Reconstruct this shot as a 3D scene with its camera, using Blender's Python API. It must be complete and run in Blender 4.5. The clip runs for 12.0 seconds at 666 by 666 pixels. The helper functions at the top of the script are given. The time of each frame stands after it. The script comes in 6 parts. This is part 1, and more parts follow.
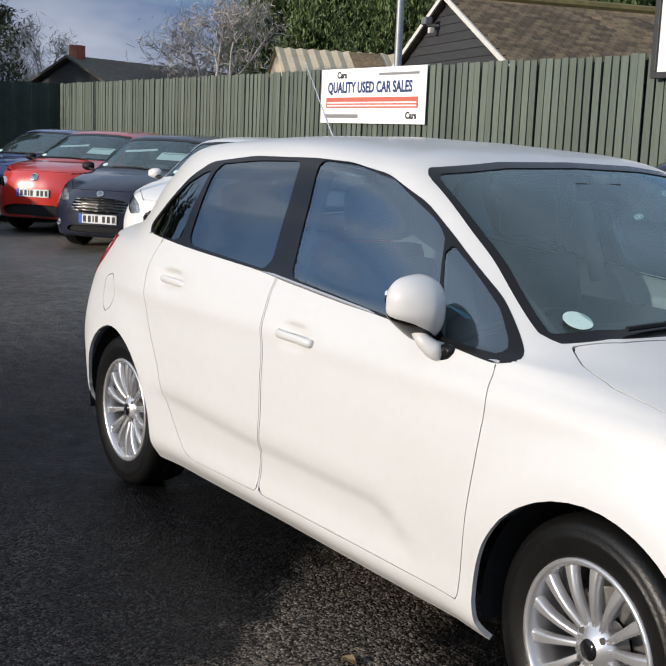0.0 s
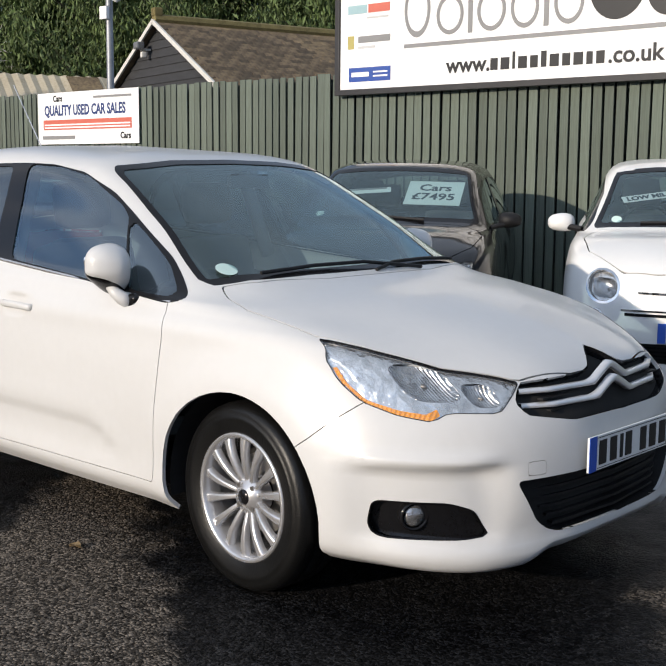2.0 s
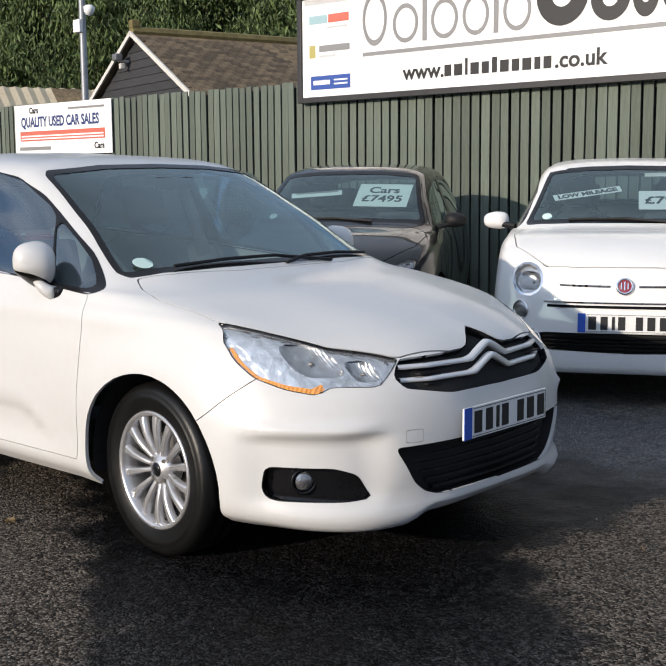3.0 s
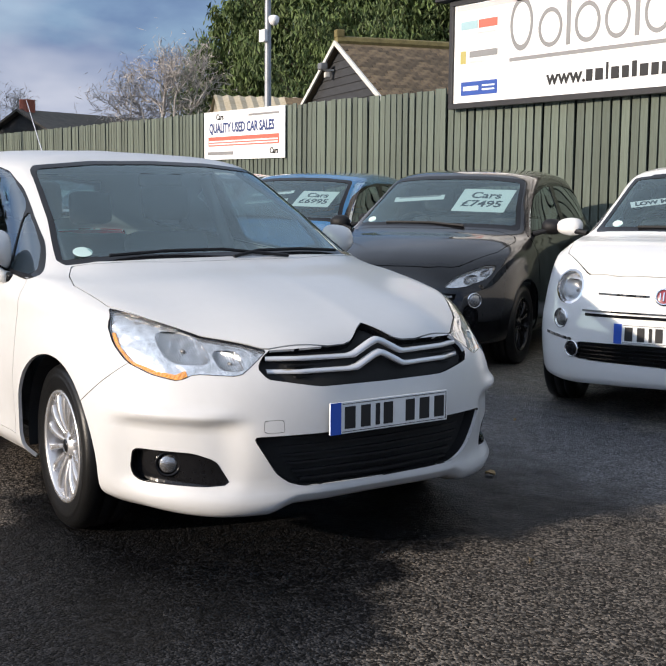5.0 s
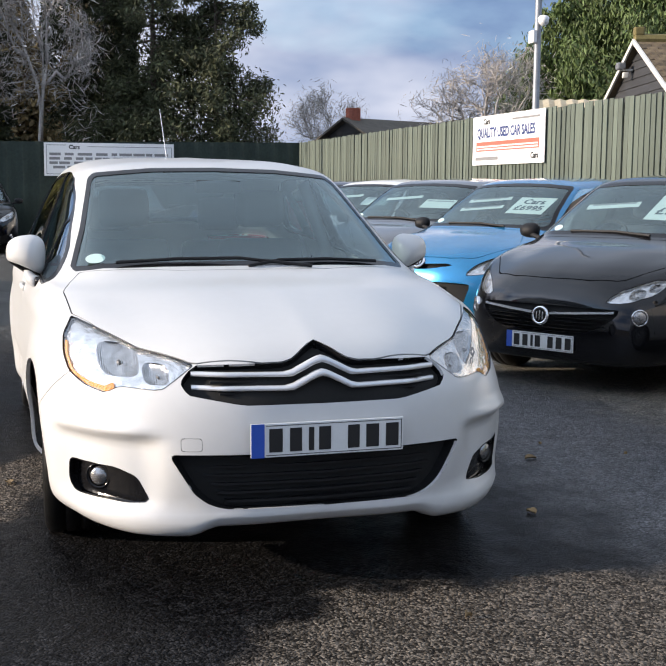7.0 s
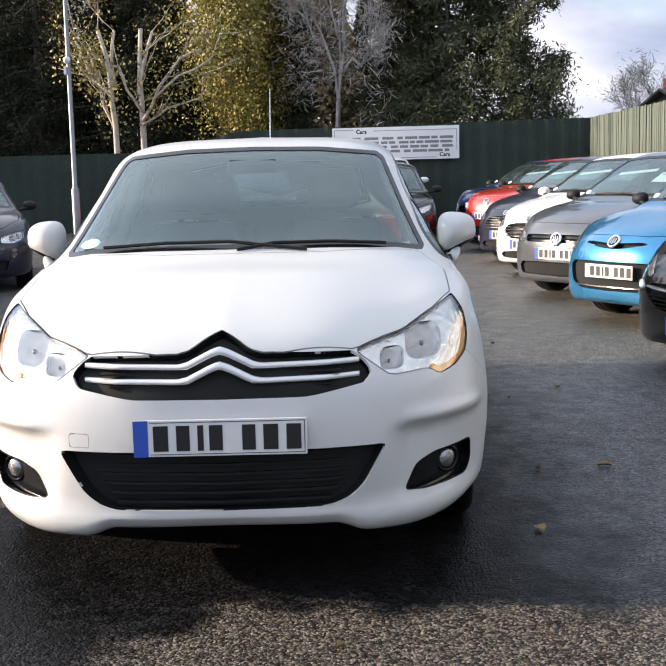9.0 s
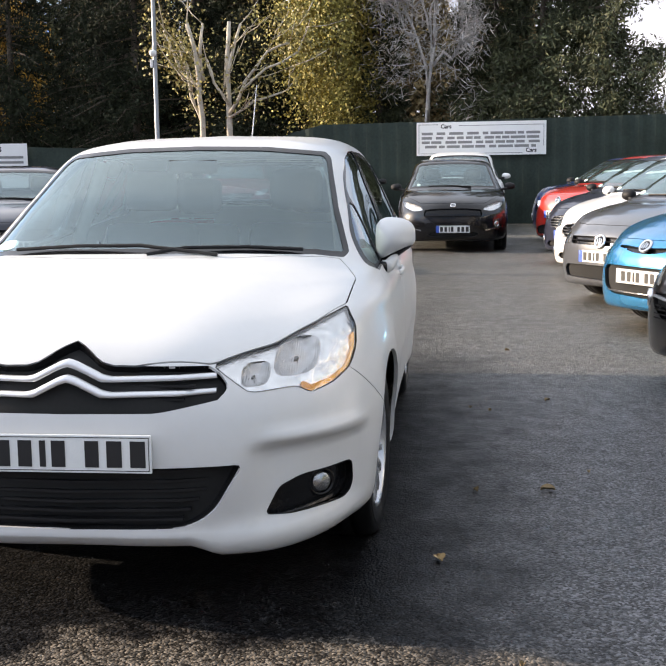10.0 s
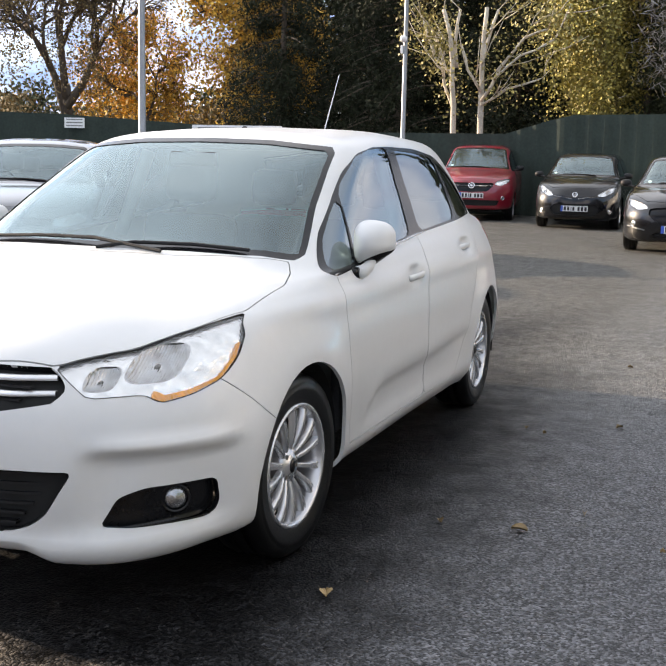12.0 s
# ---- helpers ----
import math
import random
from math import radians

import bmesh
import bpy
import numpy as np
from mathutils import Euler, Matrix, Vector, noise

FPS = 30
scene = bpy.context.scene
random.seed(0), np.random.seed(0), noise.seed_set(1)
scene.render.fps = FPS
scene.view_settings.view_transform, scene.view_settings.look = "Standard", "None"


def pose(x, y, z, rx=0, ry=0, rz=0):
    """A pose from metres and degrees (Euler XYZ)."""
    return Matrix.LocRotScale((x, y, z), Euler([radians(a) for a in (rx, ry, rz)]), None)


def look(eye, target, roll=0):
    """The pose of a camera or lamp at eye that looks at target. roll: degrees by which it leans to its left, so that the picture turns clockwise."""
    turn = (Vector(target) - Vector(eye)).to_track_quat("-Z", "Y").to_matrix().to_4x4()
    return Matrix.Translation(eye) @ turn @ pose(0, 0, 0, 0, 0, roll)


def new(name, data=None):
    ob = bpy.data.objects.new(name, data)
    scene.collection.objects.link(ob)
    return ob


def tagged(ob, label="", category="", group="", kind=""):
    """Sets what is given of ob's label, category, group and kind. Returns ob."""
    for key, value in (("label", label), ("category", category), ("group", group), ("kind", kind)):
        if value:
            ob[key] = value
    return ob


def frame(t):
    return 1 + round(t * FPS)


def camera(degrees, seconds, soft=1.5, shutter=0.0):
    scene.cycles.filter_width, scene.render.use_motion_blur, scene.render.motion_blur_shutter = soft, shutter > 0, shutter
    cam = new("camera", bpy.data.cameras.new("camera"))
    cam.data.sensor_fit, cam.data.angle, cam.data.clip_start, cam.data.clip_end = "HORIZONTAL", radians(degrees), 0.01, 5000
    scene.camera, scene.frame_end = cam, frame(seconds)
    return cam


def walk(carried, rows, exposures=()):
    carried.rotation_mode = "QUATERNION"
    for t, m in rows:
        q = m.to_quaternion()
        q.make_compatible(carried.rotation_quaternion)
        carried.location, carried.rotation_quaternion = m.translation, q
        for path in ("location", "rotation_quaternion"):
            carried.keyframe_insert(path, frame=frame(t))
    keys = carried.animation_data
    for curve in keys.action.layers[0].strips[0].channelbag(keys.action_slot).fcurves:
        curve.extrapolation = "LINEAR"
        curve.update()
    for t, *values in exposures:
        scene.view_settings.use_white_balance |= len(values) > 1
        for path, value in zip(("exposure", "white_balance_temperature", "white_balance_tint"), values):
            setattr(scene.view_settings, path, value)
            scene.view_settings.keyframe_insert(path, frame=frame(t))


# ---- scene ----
cam = camera(32.7, 12.0)
PATH = [
    (0, (2.993, -2.755, 1.454), (1.367, -1.639, 1.123), 2.4),
    (0.5, (3.213, -2.919, 1.446), (1.726, -1.624, 1.113), 0.8),
    (1, (3.45, -3.037, 1.426), (2.042, -1.655, 1.094), 0.0),
    (1.5, (3.732, -3.155, 1.412), (2.37, -1.722, 1.107), 0.6),
    (2, (3.945, -3.306, 1.378), (2.61, -1.844, 1.095), 0.5),
    (2.5, (4.184, -3.405, 1.372), (2.863, -1.93, 1.087), -0.6),
    (2.7, (4.298, -3.401, 1.364), (2.979, -1.924, 1.088), -0.4),
    (4.3, (5.03, -2.793, 1.295), (3.504, -1.528, 1.031), -0.4),
    (4.5, (5.169, -2.71, 1.315), (3.602, -1.497, 1.049), -0.0),
    (5, (5.351, -2.425, 1.298), (3.724, -1.29, 1.045), 0.5),
    (5.5, (5.476, -2.093, 1.319), (3.786, -1.051, 1.076), 1.2),
    (6, (5.644, -1.755, 1.322), (3.841, -0.924, 1.073), 0.7),
    (6.5, (5.694, -1.412, 1.301), (3.853, -0.669, 1.056), 0.7),
    (7, (5.718, -1.065, 1.317), (3.822, -0.478, 1.068), 0.5),
    (7.5, (5.751, -0.681, 1.319), (3.82, -0.224, 1.069), 0.4),
    (7.7, (5.734, -0.563, 1.311), (3.794, -0.147, 1.058), 0.5),
    (9.3, (5.469, 0.575, 1.285), (3.49, 0.496, 1.006), -1.3),
    (9.5, (5.405, 0.716, 1.301), (3.428, 0.606, 1.02), -1.0),
    (10, (5.309, 1.101, 1.312), (3.34, 0.899, 1.027), -0.7),
    (10.5, (5.177, 1.413, 1.326), (3.239, 1.017, 1.03), -0.4),
    (11, (5.014, 1.702, 1.354), (3.099, 1.206, 1.059), 0.2),
    (11.5, (4.929, 2.05, 1.375), (3.031, 1.495, 1.076), 1.3),
    (12, (4.765, 2.255, 1.361), (2.914, 1.566, 1.05), 1.2),
]
EXPOSURES = [(0, 0.22, 7000, 12), (1.5, 0.19, 7100, 12.5), (2.7, 0.25, 7100, 13), (4.5, 0.47, 7200, 14), (6.0, 0.72, 7300, 14.5), (7.7, 1.01, 7500, 15), (9.3, 1.35, 8050, 16), (12, 1.68, 8650, 16.5)]
walk(cam, [(t, look(eye, target, roll)) for t, eye, target, roll in PATH], EXPOSURES)

# ---------------------------------------------------------------- light
SUN_AZ, SUN_EL = -96.0, 15.0   # degrees: direction to the sun in plan (from +x), height

world = bpy.data.worlds.new("sky")
scene.world = world
world.use_nodes = True
wn, wl = world.node_tree.nodes, world.node_tree.links
wn.clear()
w_out = wn.new("ShaderNodeOutputWorld")
w_bg = wn.new("ShaderNodeBackground")
w_sky = wn.new("ShaderNodeTexSky")
w_sky.sky_type = "NISHITA"
w_sky.sun_disc = False
w_sky.sun_elevation = radians(SUN_EL)
w_sky.sun_rotation = radians(90 - SUN_AZ)
w_sky.air_density, w_sky.dust_density, w_sky.ozone_density = 1.0, 0.3, 3.0
# broken cloud over the whole sky
w_tc = wn.new("ShaderNodeTexCoord")
w_map = wn.new("ShaderNodeMapping")
w_map.inputs["Scale"].default_value = (1.0, 1.0, 2.4)
w_noise = wn.new("ShaderNodeTexNoise")
w_noise.inputs["Scale"].default_value = 2.1
w_noise.inputs["Detail"].default_value = 7
w_noise.inputs["Roughness"].default_value = 0.52
w_ramp = wn.new("ShaderNodeValToRGB")
w_ramp.color_ramp.elements[0].position = 0.40
w_ramp.color_ramp.elements[1].position = 0.62
w_noise2 = wn.new("ShaderNodeTexNoise")
w_noise2.inputs["Scale"].default_value = 2.4
w_noise2.inputs["Detail"].default_value = 5
w_cloud = wn.new("ShaderNodeValToRGB")
w_cloud.color_ramp.elements[0].position, w_cloud.color_ramp.elements[0].color = 0.44, (0.95, 1.65, 3.2, 1)
w_cloud.color_ramp.elements[1].position, w_cloud.color_ramp.elements[1].color = 0.64, (4.7, 5.25, 6.4, 1)
w_mix = wn.new("ShaderNodeMixRGB")
wl.new(w_tc.outputs["Generated"], w_map.inputs["Vector"])
wl.new(w_map.outputs["Vector"], w_noise.inputs["Vector"])
wl.new(w_map.outputs["Vector"], w_noise2.inputs["Vector"])
wl.new(w_noise.outputs["Fac"], w_ramp.inputs["Fac"])
wl.new(w_noise2.outputs["Fac"], w_cloud.inputs["Fac"])
w_up = wn.new("ShaderNodeSeparateXYZ")
wl.new(w_tc.outputs["Generated"], w_up.inputs[0])
w_low = wn.new("ShaderNodeMapRange")
w_low.inputs["From Min"].default_value, w_low.inputs["From Max"].default_value = 0.02, 0.42
w_low.inputs["To Min"].default_value, w_low.inputs["To Max"].default_value = 0.72, 0.0
wl.new(w_up.outputs[2], w_low.inputs["Value"])
w_fac = wn.new("ShaderNodeMath")
w_fac.operation, w_fac.use_clamp = "ADD", True
wl.new(w_ramp.outputs["Color"], w_fac.inputs[0])
wl.new(w_low.outputs[0], w_fac.inputs[1])
w_high = wn.new("ShaderNodeMapRange")
w_high.inputs["From Min"].default_value, w_high.inputs["From Max"].default_value = 0.15, 0.75
w_high.inputs["To Min"].default_value, w_high.inputs["To Max"].default_value = 0.66, 0.92
wl.new(w_up.outputs[2], w_high.inputs["Value"])
w_lift = wn.new("ShaderNodeVectorMath")
w_lift.operation = "SCALE"
wl.new(w_cloud.outputs["Color"], w_lift.inputs[0])
wl.new(w_high.outputs[0], w_lift.inputs["Scale"])
wl.new(w_fac.outputs[0], w_mix.inputs["Fac"])
wl.new(w_sky.outputs["Color"], w_mix.inputs["Color1"])
wl.new(w_lift.outputs[0], w_mix.inputs["Color2"])
# higher up the cloud closes to an even grey sheet
w_sheet = wn.new("ShaderNodeMapRange")
w_sheet.interpolation_type = "SMOOTHSTEP"
w_sheet.inputs["From Min"].default_value, w_sheet.inputs["From Max"].default_value = 0.28, 0.62
w_sheet.inputs["To Min"].default_value, w_sheet.inputs["To Max"].default_value = 0.0, 0.82
wl.new(w_up.outputs[2], w_sheet.inputs["Value"])
w_even = wn.new("ShaderNodeMixRGB")
w_even.inputs["Color2"].default_value = (2.4, 3.02, 3.95, 1)
wl.new(w_sheet.outputs[0], w_even.inputs["Fac"])
wl.new(w_mix.outputs["Color"], w_even.inputs["Color1"])
# thin cloud glows more towards the sun
w_dot = wn.new("ShaderNodeVectorMath")
w_dot.operation = "DOT_PRODUCT"
w_dot.inputs[1].default_value = (math.cos(radians(SUN_AZ)) * math.cos(radians(SUN_EL)), math.sin(radians(SUN_AZ)) * math.cos(radians(SUN_EL)), math.sin(radians(SUN_EL)))
wl.new(w_tc.outputs["Generated"], w_dot.inputs[0])
w_glow = wn.new("ShaderNodeMapRange")
w_glow.interpolation_type = "SMOOTHSTEP"
w_glow.inputs["From Min"].default_value, w_glow.inputs["From Max"].default_value = 0.25, 1.0
w_glow.inputs["To Min"].default_value, w_glow.inputs["To Max"].default_value = 1.0, 1.9
wl.new(w_dot.outputs["Value"], w_glow.inputs["Value"])
w_lit = wn.new("ShaderNodeVectorMath")
w_lit.operation = "SCALE"
wl.new(w_even.outputs["Color"], w_lit.inputs[0])
wl.new(w_glow.outputs[0], w_lit.inputs["Scale"])
wl.new(w_lit.outputs[0], w_bg.inputs["Color"])
w_bg.inputs["Strength"].default_value = 0.15
wl.new(w_bg.outputs["Background"], w_out.inputs["Surface"])

sun_data = bpy.data.lights.new("sun", "SUN")
sun_data.energy, sun_data.angle, sun_data.color = 3.5, radians(0.6), (1.0, 0.93, 0.83)
sun = new("sun", sun_data)
s_dir = Vector((math.cos(radians(SUN_AZ)) * math.cos(radians(SUN_EL)), math.sin(radians(SUN_AZ)) * math.cos(radians(SUN_EL)), math.sin(radians(SUN_EL))))
sun.matrix_world = look(s_dir * 60, (0, 0, 0))

# ---------------------------------------------------------------- materials


def mat(name, color, rough=0.5, metal=0.0, vary=0.12, scale=8.0, bump=0.0, bump_scale=60.0, coat=0.0, rough_vary=0.0, color2=None, coat_rough=0.03, stretch=(1, 1, 1), per_object=0.0, per_island=0.0, spec=None):
    m = bpy.data.materials.new(name)
    m.use_nodes = True
    n, l = m.node_tree.nodes, m.node_tree.links
    b = n["Principled BSDF"]
    b.inputs["Roughness"].default_value = rough
    b.inputs["Metallic"].default_value = metal
    b.inputs["Coat Weight"].default_value = coat
    b.inputs["Coat Roughness"].default_value = coat_rough
    if spec is not None:
        b.inputs["Specular IOR Level"].default_value = spec
    tc = n.new("ShaderNodeTexCoord")
    mp = n.new("ShaderNodeMapping")
    mp.inputs["Scale"].default_value = stretch
    l.new(tc.outputs["Object"], mp.inputs["Vector"])
    big, fine = n.new("ShaderNodeTexNoise"), n.new("ShaderNodeTexNoise")
    big.inputs["Scale"].default_value, big.inputs["Detail"].default_value = scale, 6
    fine.inputs["Scale"].default_value, fine.inputs["Detail"].default_value = scale * 9, 4
    l.new(mp.outputs["Vector"], big.inputs["Vector"])
    l.new(mp.outputs["Vector"], fine.inputs["Vector"])
    add = n.new("ShaderNodeMath")
    add.operation = "MULTIPLY_ADD"
    add.inputs[1].default_value = 0.5
    l.new(fine.outputs["Fac"], add.inputs[0])
    half = n.new("ShaderNodeMath")
    half.operation = "MULTIPLY"
    half.inputs[1].default_value = 0.5
    l.new(big.outputs["Fac"], half.inputs[0])
    l.new(half.outputs[0], add.inputs[2])
    fac = add.outputs[0]
    ramp = n.new("ShaderNodeMixRGB")
    c = Vector(color)
    d = Vector(color2) if color2 else c * (1 + vary)
    e = c if color2 else c * (1 - vary)
    spread = n.new("ShaderNodeMapRange")
    spread.inputs["From Min"].default_value, spread.inputs["From Max"].default_value = 0.36, 0.64
    l.new(fac, spread.inputs["Value"])
    ramp.inputs["Color1"].default_value = (*e, 1)
    ramp.inputs["Color2"].default_value = (*d, 1)
    l.new(spread.outputs[0], ramp.inputs["Fac"])
    last = ramp.outputs["Color"]
    if per_object or per_island:
        src = n.new("ShaderNodeObjectInfo").outputs["Random"] if per_object else n.new("ShaderNodeNewGeometry").outputs["Random Per Island"]
        k = per_object or per_island
        rng = n.new("ShaderNodeMapRange")
        rng.inputs["To Min"].default_value, rng.inputs["To Max"].default_value = 1 - k, 1 + k
        l.new(src, rng.inputs["Value"])
        hsv = n.new("ShaderNodeHueSaturation")
        l.new(rng.outputs[0], hsv.inputs["Value"])
        l.new(last, hsv.inputs["Color"])
        last = hsv.outputs["Color"]
    l.new(last, b.inputs["Base Color"])
    if rough_vary:
        rr = n.new("ShaderNodeMapRange")
        rr.inputs["To Min"].default_value, rr.inputs["To Max"].default_value = max(0.02, rough - rough_vary), min(1, rough + rough_vary)
        l.new(spread.outputs[0], rr.inputs["Value"])
        l.new(rr.outputs[0], b.inputs["Roughness"])
    if bump:
        t = n.new("ShaderNodeTexNoise")
        t.inputs["Scale"].default_value, t.inputs["Detail"].default_value = bump_scale, 5
        l.new(mp.outputs["Vector"], t.inputs["Vector"])
        bp = n.new("ShaderNodeBump")
        bp.inputs["Strength"].default_value, bp.inputs["Distance"].default_value = bump, 0.01
        l.new(t.outputs["Fac"], bp.inputs["Height"])
        l.new(bp.outputs["Normal"], b.inputs["Normal"])
    return m


def glass_mat(name, tint, base_gloss=0.0, veil=0.0, sheen=(1, 1, 1)):
    """Thin sheet of glass: tinted clear, with a mirror that grows to grazing view, and a faint film of damp and dust."""
    m = bpy.data.materials.new(name)
    m.use_nodes = True
    n, l = m.node_tree.nodes, m.node_tree.links
    n.clear()
    out, mix, tr, gl, fr, up, sc = (n.new(k) for k in ("ShaderNodeOutputMaterial", "ShaderNodeMixShader", "ShaderNodeBsdfTransparent", "ShaderNodeBsdfGlossy", "ShaderNodeLayerWeight", "ShaderNodeMath", "ShaderNodeMath"))
    tr.inputs["Color"].default_value = (*tint, 1)
    gl.inputs["Roughness"].default_value = 0.015
    gl.inputs["Color"].default_value = (*sheen, 1)
    fr.inputs["Blend"].default_value = 0.5
    up.operation, sc.operation = "POWER", "MULTIPLY_ADD"
    up.inputs[1].default_value = 4.0
    sc.inputs[1].default_value, sc.inputs[2].default_value = 1 - base_gloss, base_gloss
    l.new(fr.outputs["Facing"], up.inputs[0])
    l.new(up.outputs[0], sc.inputs[0])
    l.new(sc.outputs[0], mix.inputs[0])
    l.new(tr.outputs[0], mix.inputs[1])
    l.new(gl.outputs[0], mix.inputs[2])
    last = mix
    if veil:
        dust, over, tex, tc, rg = (n.new(k) for k in ("ShaderNodeBsdfDiffuse", "ShaderNodeMixShader", "ShaderNodeTexNoise", "ShaderNodeTexCoord", "ShaderNodeMapRange"))
        dust.inputs["Color"].default_value = (0.42, 0.60, 0.63, 1)
        tex.inputs["Scale"].default_value, tex.inputs["Detail"].default_value = 3.0, 6
        l.new(tc.outputs["Object"], tex.inputs["Vector"])
        l.new(tex.outputs["Fac"], rg.inputs["Value"])
        rg.inputs["From Min"].default_value, rg.inputs["From Max"].default_value = 0.3, 0.7
        rg.inputs["To Min"].default_value, rg.inputs["To Max"].default_value = veil * 0.6, veil * 1.4
        l.new(rg.outputs[0], over.inputs[0])
        l.new(mix.outputs[0], over.inputs[1])
        l.new(dust.outputs[0], over.inputs[2])
        last = over
    l.new(last.outputs[0], out.inputs["Surface"])
    return m


M = {}
M["white"] = mat("white_paint", (0.57, 0.57, 0.563), 0.34, vary=0.015, scale=3, coat=0.30, coat_rough=0.10, spec=.35)
M["fwhite"] = mat("cream_white_paint", (0.73, 0.725, 0.705), 0.30, vary=0.012, scale=3, coat=0.5, coat_rough=.06)
M["black"] = mat("black_paint", (0.0035, 0.0035, 0.0045), 0.30, vary=0.15, scale=3, coat=1.0, spec=.1)
M["grey"] = mat("grey_paint", (0.10, 0.105, 0.115), 0.30, metal=0.35, vary=0.05, scale=3, coat=1.0)
M["silver"] = mat("silver_paint", (0.33, 0.35, 0.36), 0.32, metal=0.4, vary=0.03, scale=3, coat=1.0)
M["blue"] = mat("blue_paint", (0.006, 0.20, 0.42), 0.26, metal=0.55, vary=0.05, scale=3, coat=1.0)
M["dblue"] = mat("deep_blue_paint", (0.015, 0.045, 0.19), 0.28, metal=0.2, vary=0.05, scale=3, coat=1.0)
M["navy"] = mat("navy_paint", (0.012, 0.014, 0.028), 0.32, vary=0.05, scale=3, coat=0.8, spec=.2)
M["red"] = mat("red_paint", (0.50, 0.022, 0.012), 0.28, vary=0.04, scale=3, coat=1.0)
M["crimson"] = mat("crimson_paint", (0.24, 0.012, 0.025), 0.28, metal=0.2, vary=0.04, scale=3, coat=1.0)
M["plastic"] = mat("black_plastic", (0.010, 0.010, 0.011), 0.55, vary=0.2, scale=20, bump=0.15, bump_scale=400, spec=.25)
M["gloss"] = mat("gloss_black_trim", (0.008, 0.008, 0.009), 0.16, vary=0.15, scale=10, spec=.28)
M["rubber"] = mat("tyre_rubber", (0.006, 0.006, 0.006), 0.36, vary=0.25, scale=14, bump=0.12, bump_scale=160, spec=.30)
M["alloy"] = mat("silver_alloy", (0.56, 0.56, 0.57), 0.27, metal=0.70, vary=0.02, scale=20, coat=.4)
M["chrome"] = mat("chrome", (0.80, 0.80, 0.81), 0.10, metal=1.0, vary=0.03, scale=20)
M["disc"] = mat("brake_steel", (0.20, 0.19, 0.18), 0.45, metal=0.8, vary=0.2, scale=30)
M["interior"] = mat("dark_cloth", (0.045, 0.047, 0.050), 0.85, vary=0.25, scale=15)
M["intgrey"] = mat("grey_trim", (0.22, 0.22, 0.215), 0.8, vary=0.15, scale=15)
M["paletrim"] = mat("pale_grey_trim", (0.42, 0.42, 0.40), 0.8, vary=0.08, scale=15)
M["under"] = mat("dark_underside", (0.008, 0.008, 0.008), 0.9, vary=0.2, scale=10)
M["glass"] = glass_mat("windscreen_glass", (0.64, 0.75, 0.76), .11, .04, (.80, .95, .97))
M["sideglass"] = glass_mat("side_glass", (0.42, 0.52, 0.54), .20, 0, (.82, .93, 1.0))
M["dglass"] = glass_mat("privacy_glass", (0.06, 0.075, 0.085), .16, 0, (.85, .95, 1.0))
M["lens"] = glass_mat("clear_lens", (0.95, 0.96, 0.97), 0.05)


def fluted(m, axis, pitch, strength, deep=.004):
    """Press fine flutes into a bright lamp surface."""
    n, l = m.node_tree.nodes, m.node_tree.links
    tc, wave, bp = n.new("ShaderNodeTexCoord"), n.new("ShaderNodeTexWave"), n.new("ShaderNodeBump")
    wave.bands_direction = axis
    wave.inputs["Scale"].default_value, wave.inputs["Distortion"].default_value = .314 / pitch, .6
    wave.inputs["Detail"].default_value = 1
    bp.inputs["Strength"].default_value, bp.inputs["Distance"].default_value = strength, deep
    l.new(tc.outputs["Object"], wave.inputs["Vector"])
    l.new(wave.outputs["Fac"], bp.inputs["Height"])
    l.new(bp.outputs["Normal"], n["Principled BSDF"].inputs["Normal"])
    return m


M["reflector"] = mat("lamp_reflector", (0.70, 0.695, 0.68), 0.15, metal=0.82, vary=0.25, scale=30, bump=1.0, bump_scale=30)
M["bowl"] = fluted(mat("lamp_bowl", (0.42, 0.42, 0.415), 0.18, metal=0.85, vary=0.45, scale=45), "Y", .007, .6, .003)
M["amber"] = fluted(mat("amber_lens", (0.80, 0.30, 0.03), 0.16, vary=0.30, scale=40, coat=0.6), "X", .012, .5)
M["lampwall"] = mat("lamp_side_wall", (0.62, 0.62, 0.62), 0.35, vary=0.06, scale=20)
M["barchrome"] = mat("satin_chrome_bar", (0.74, 0.74, 0.75), 0.26, metal=0.55, vary=0.03, scale=20)
M["tail"] = mat("red_lens", (0.45, 0.012, 0.012), 0.14, vary=0.15, scale=40, coat=0.8)
M["plate"] = mat("white_plate", (0.72, 0.73, 0.72), 0.35, vary=0.03, scale=20)
M["plateblue"] = mat("blue_plate_band", (0.02, 0.09, 0.45), 0.35, vary=0.05, scale=20)
M["ink"] = mat("black_ink", (0.012, 0.012, 0.013), 0.5, vary=0.1, scale=20)
M["paper"] = mat("printed_card", (0.78, 0.78, 0.76), 0.6, vary=0.03, scale=12)
M["mintpaper"] = mat("pale_green_card", (0.66, 0.72, 0.68), 0.6, vary=0.04, scale=12)
M["mint"] = mat("mint_sticker", (0.55, 0.72, 0.66), 0.5, vary=0.05, scale=30)
M["mirror"] = mat("mirror_glass", (0.75, 0.77, 0.78), 0.03, metal=1.0, vary=0.01)
M["maroon"] = mat("enamel_red", (0.22, 0.02, 0.03), 0.3, vary=0.1, coat=0.5)

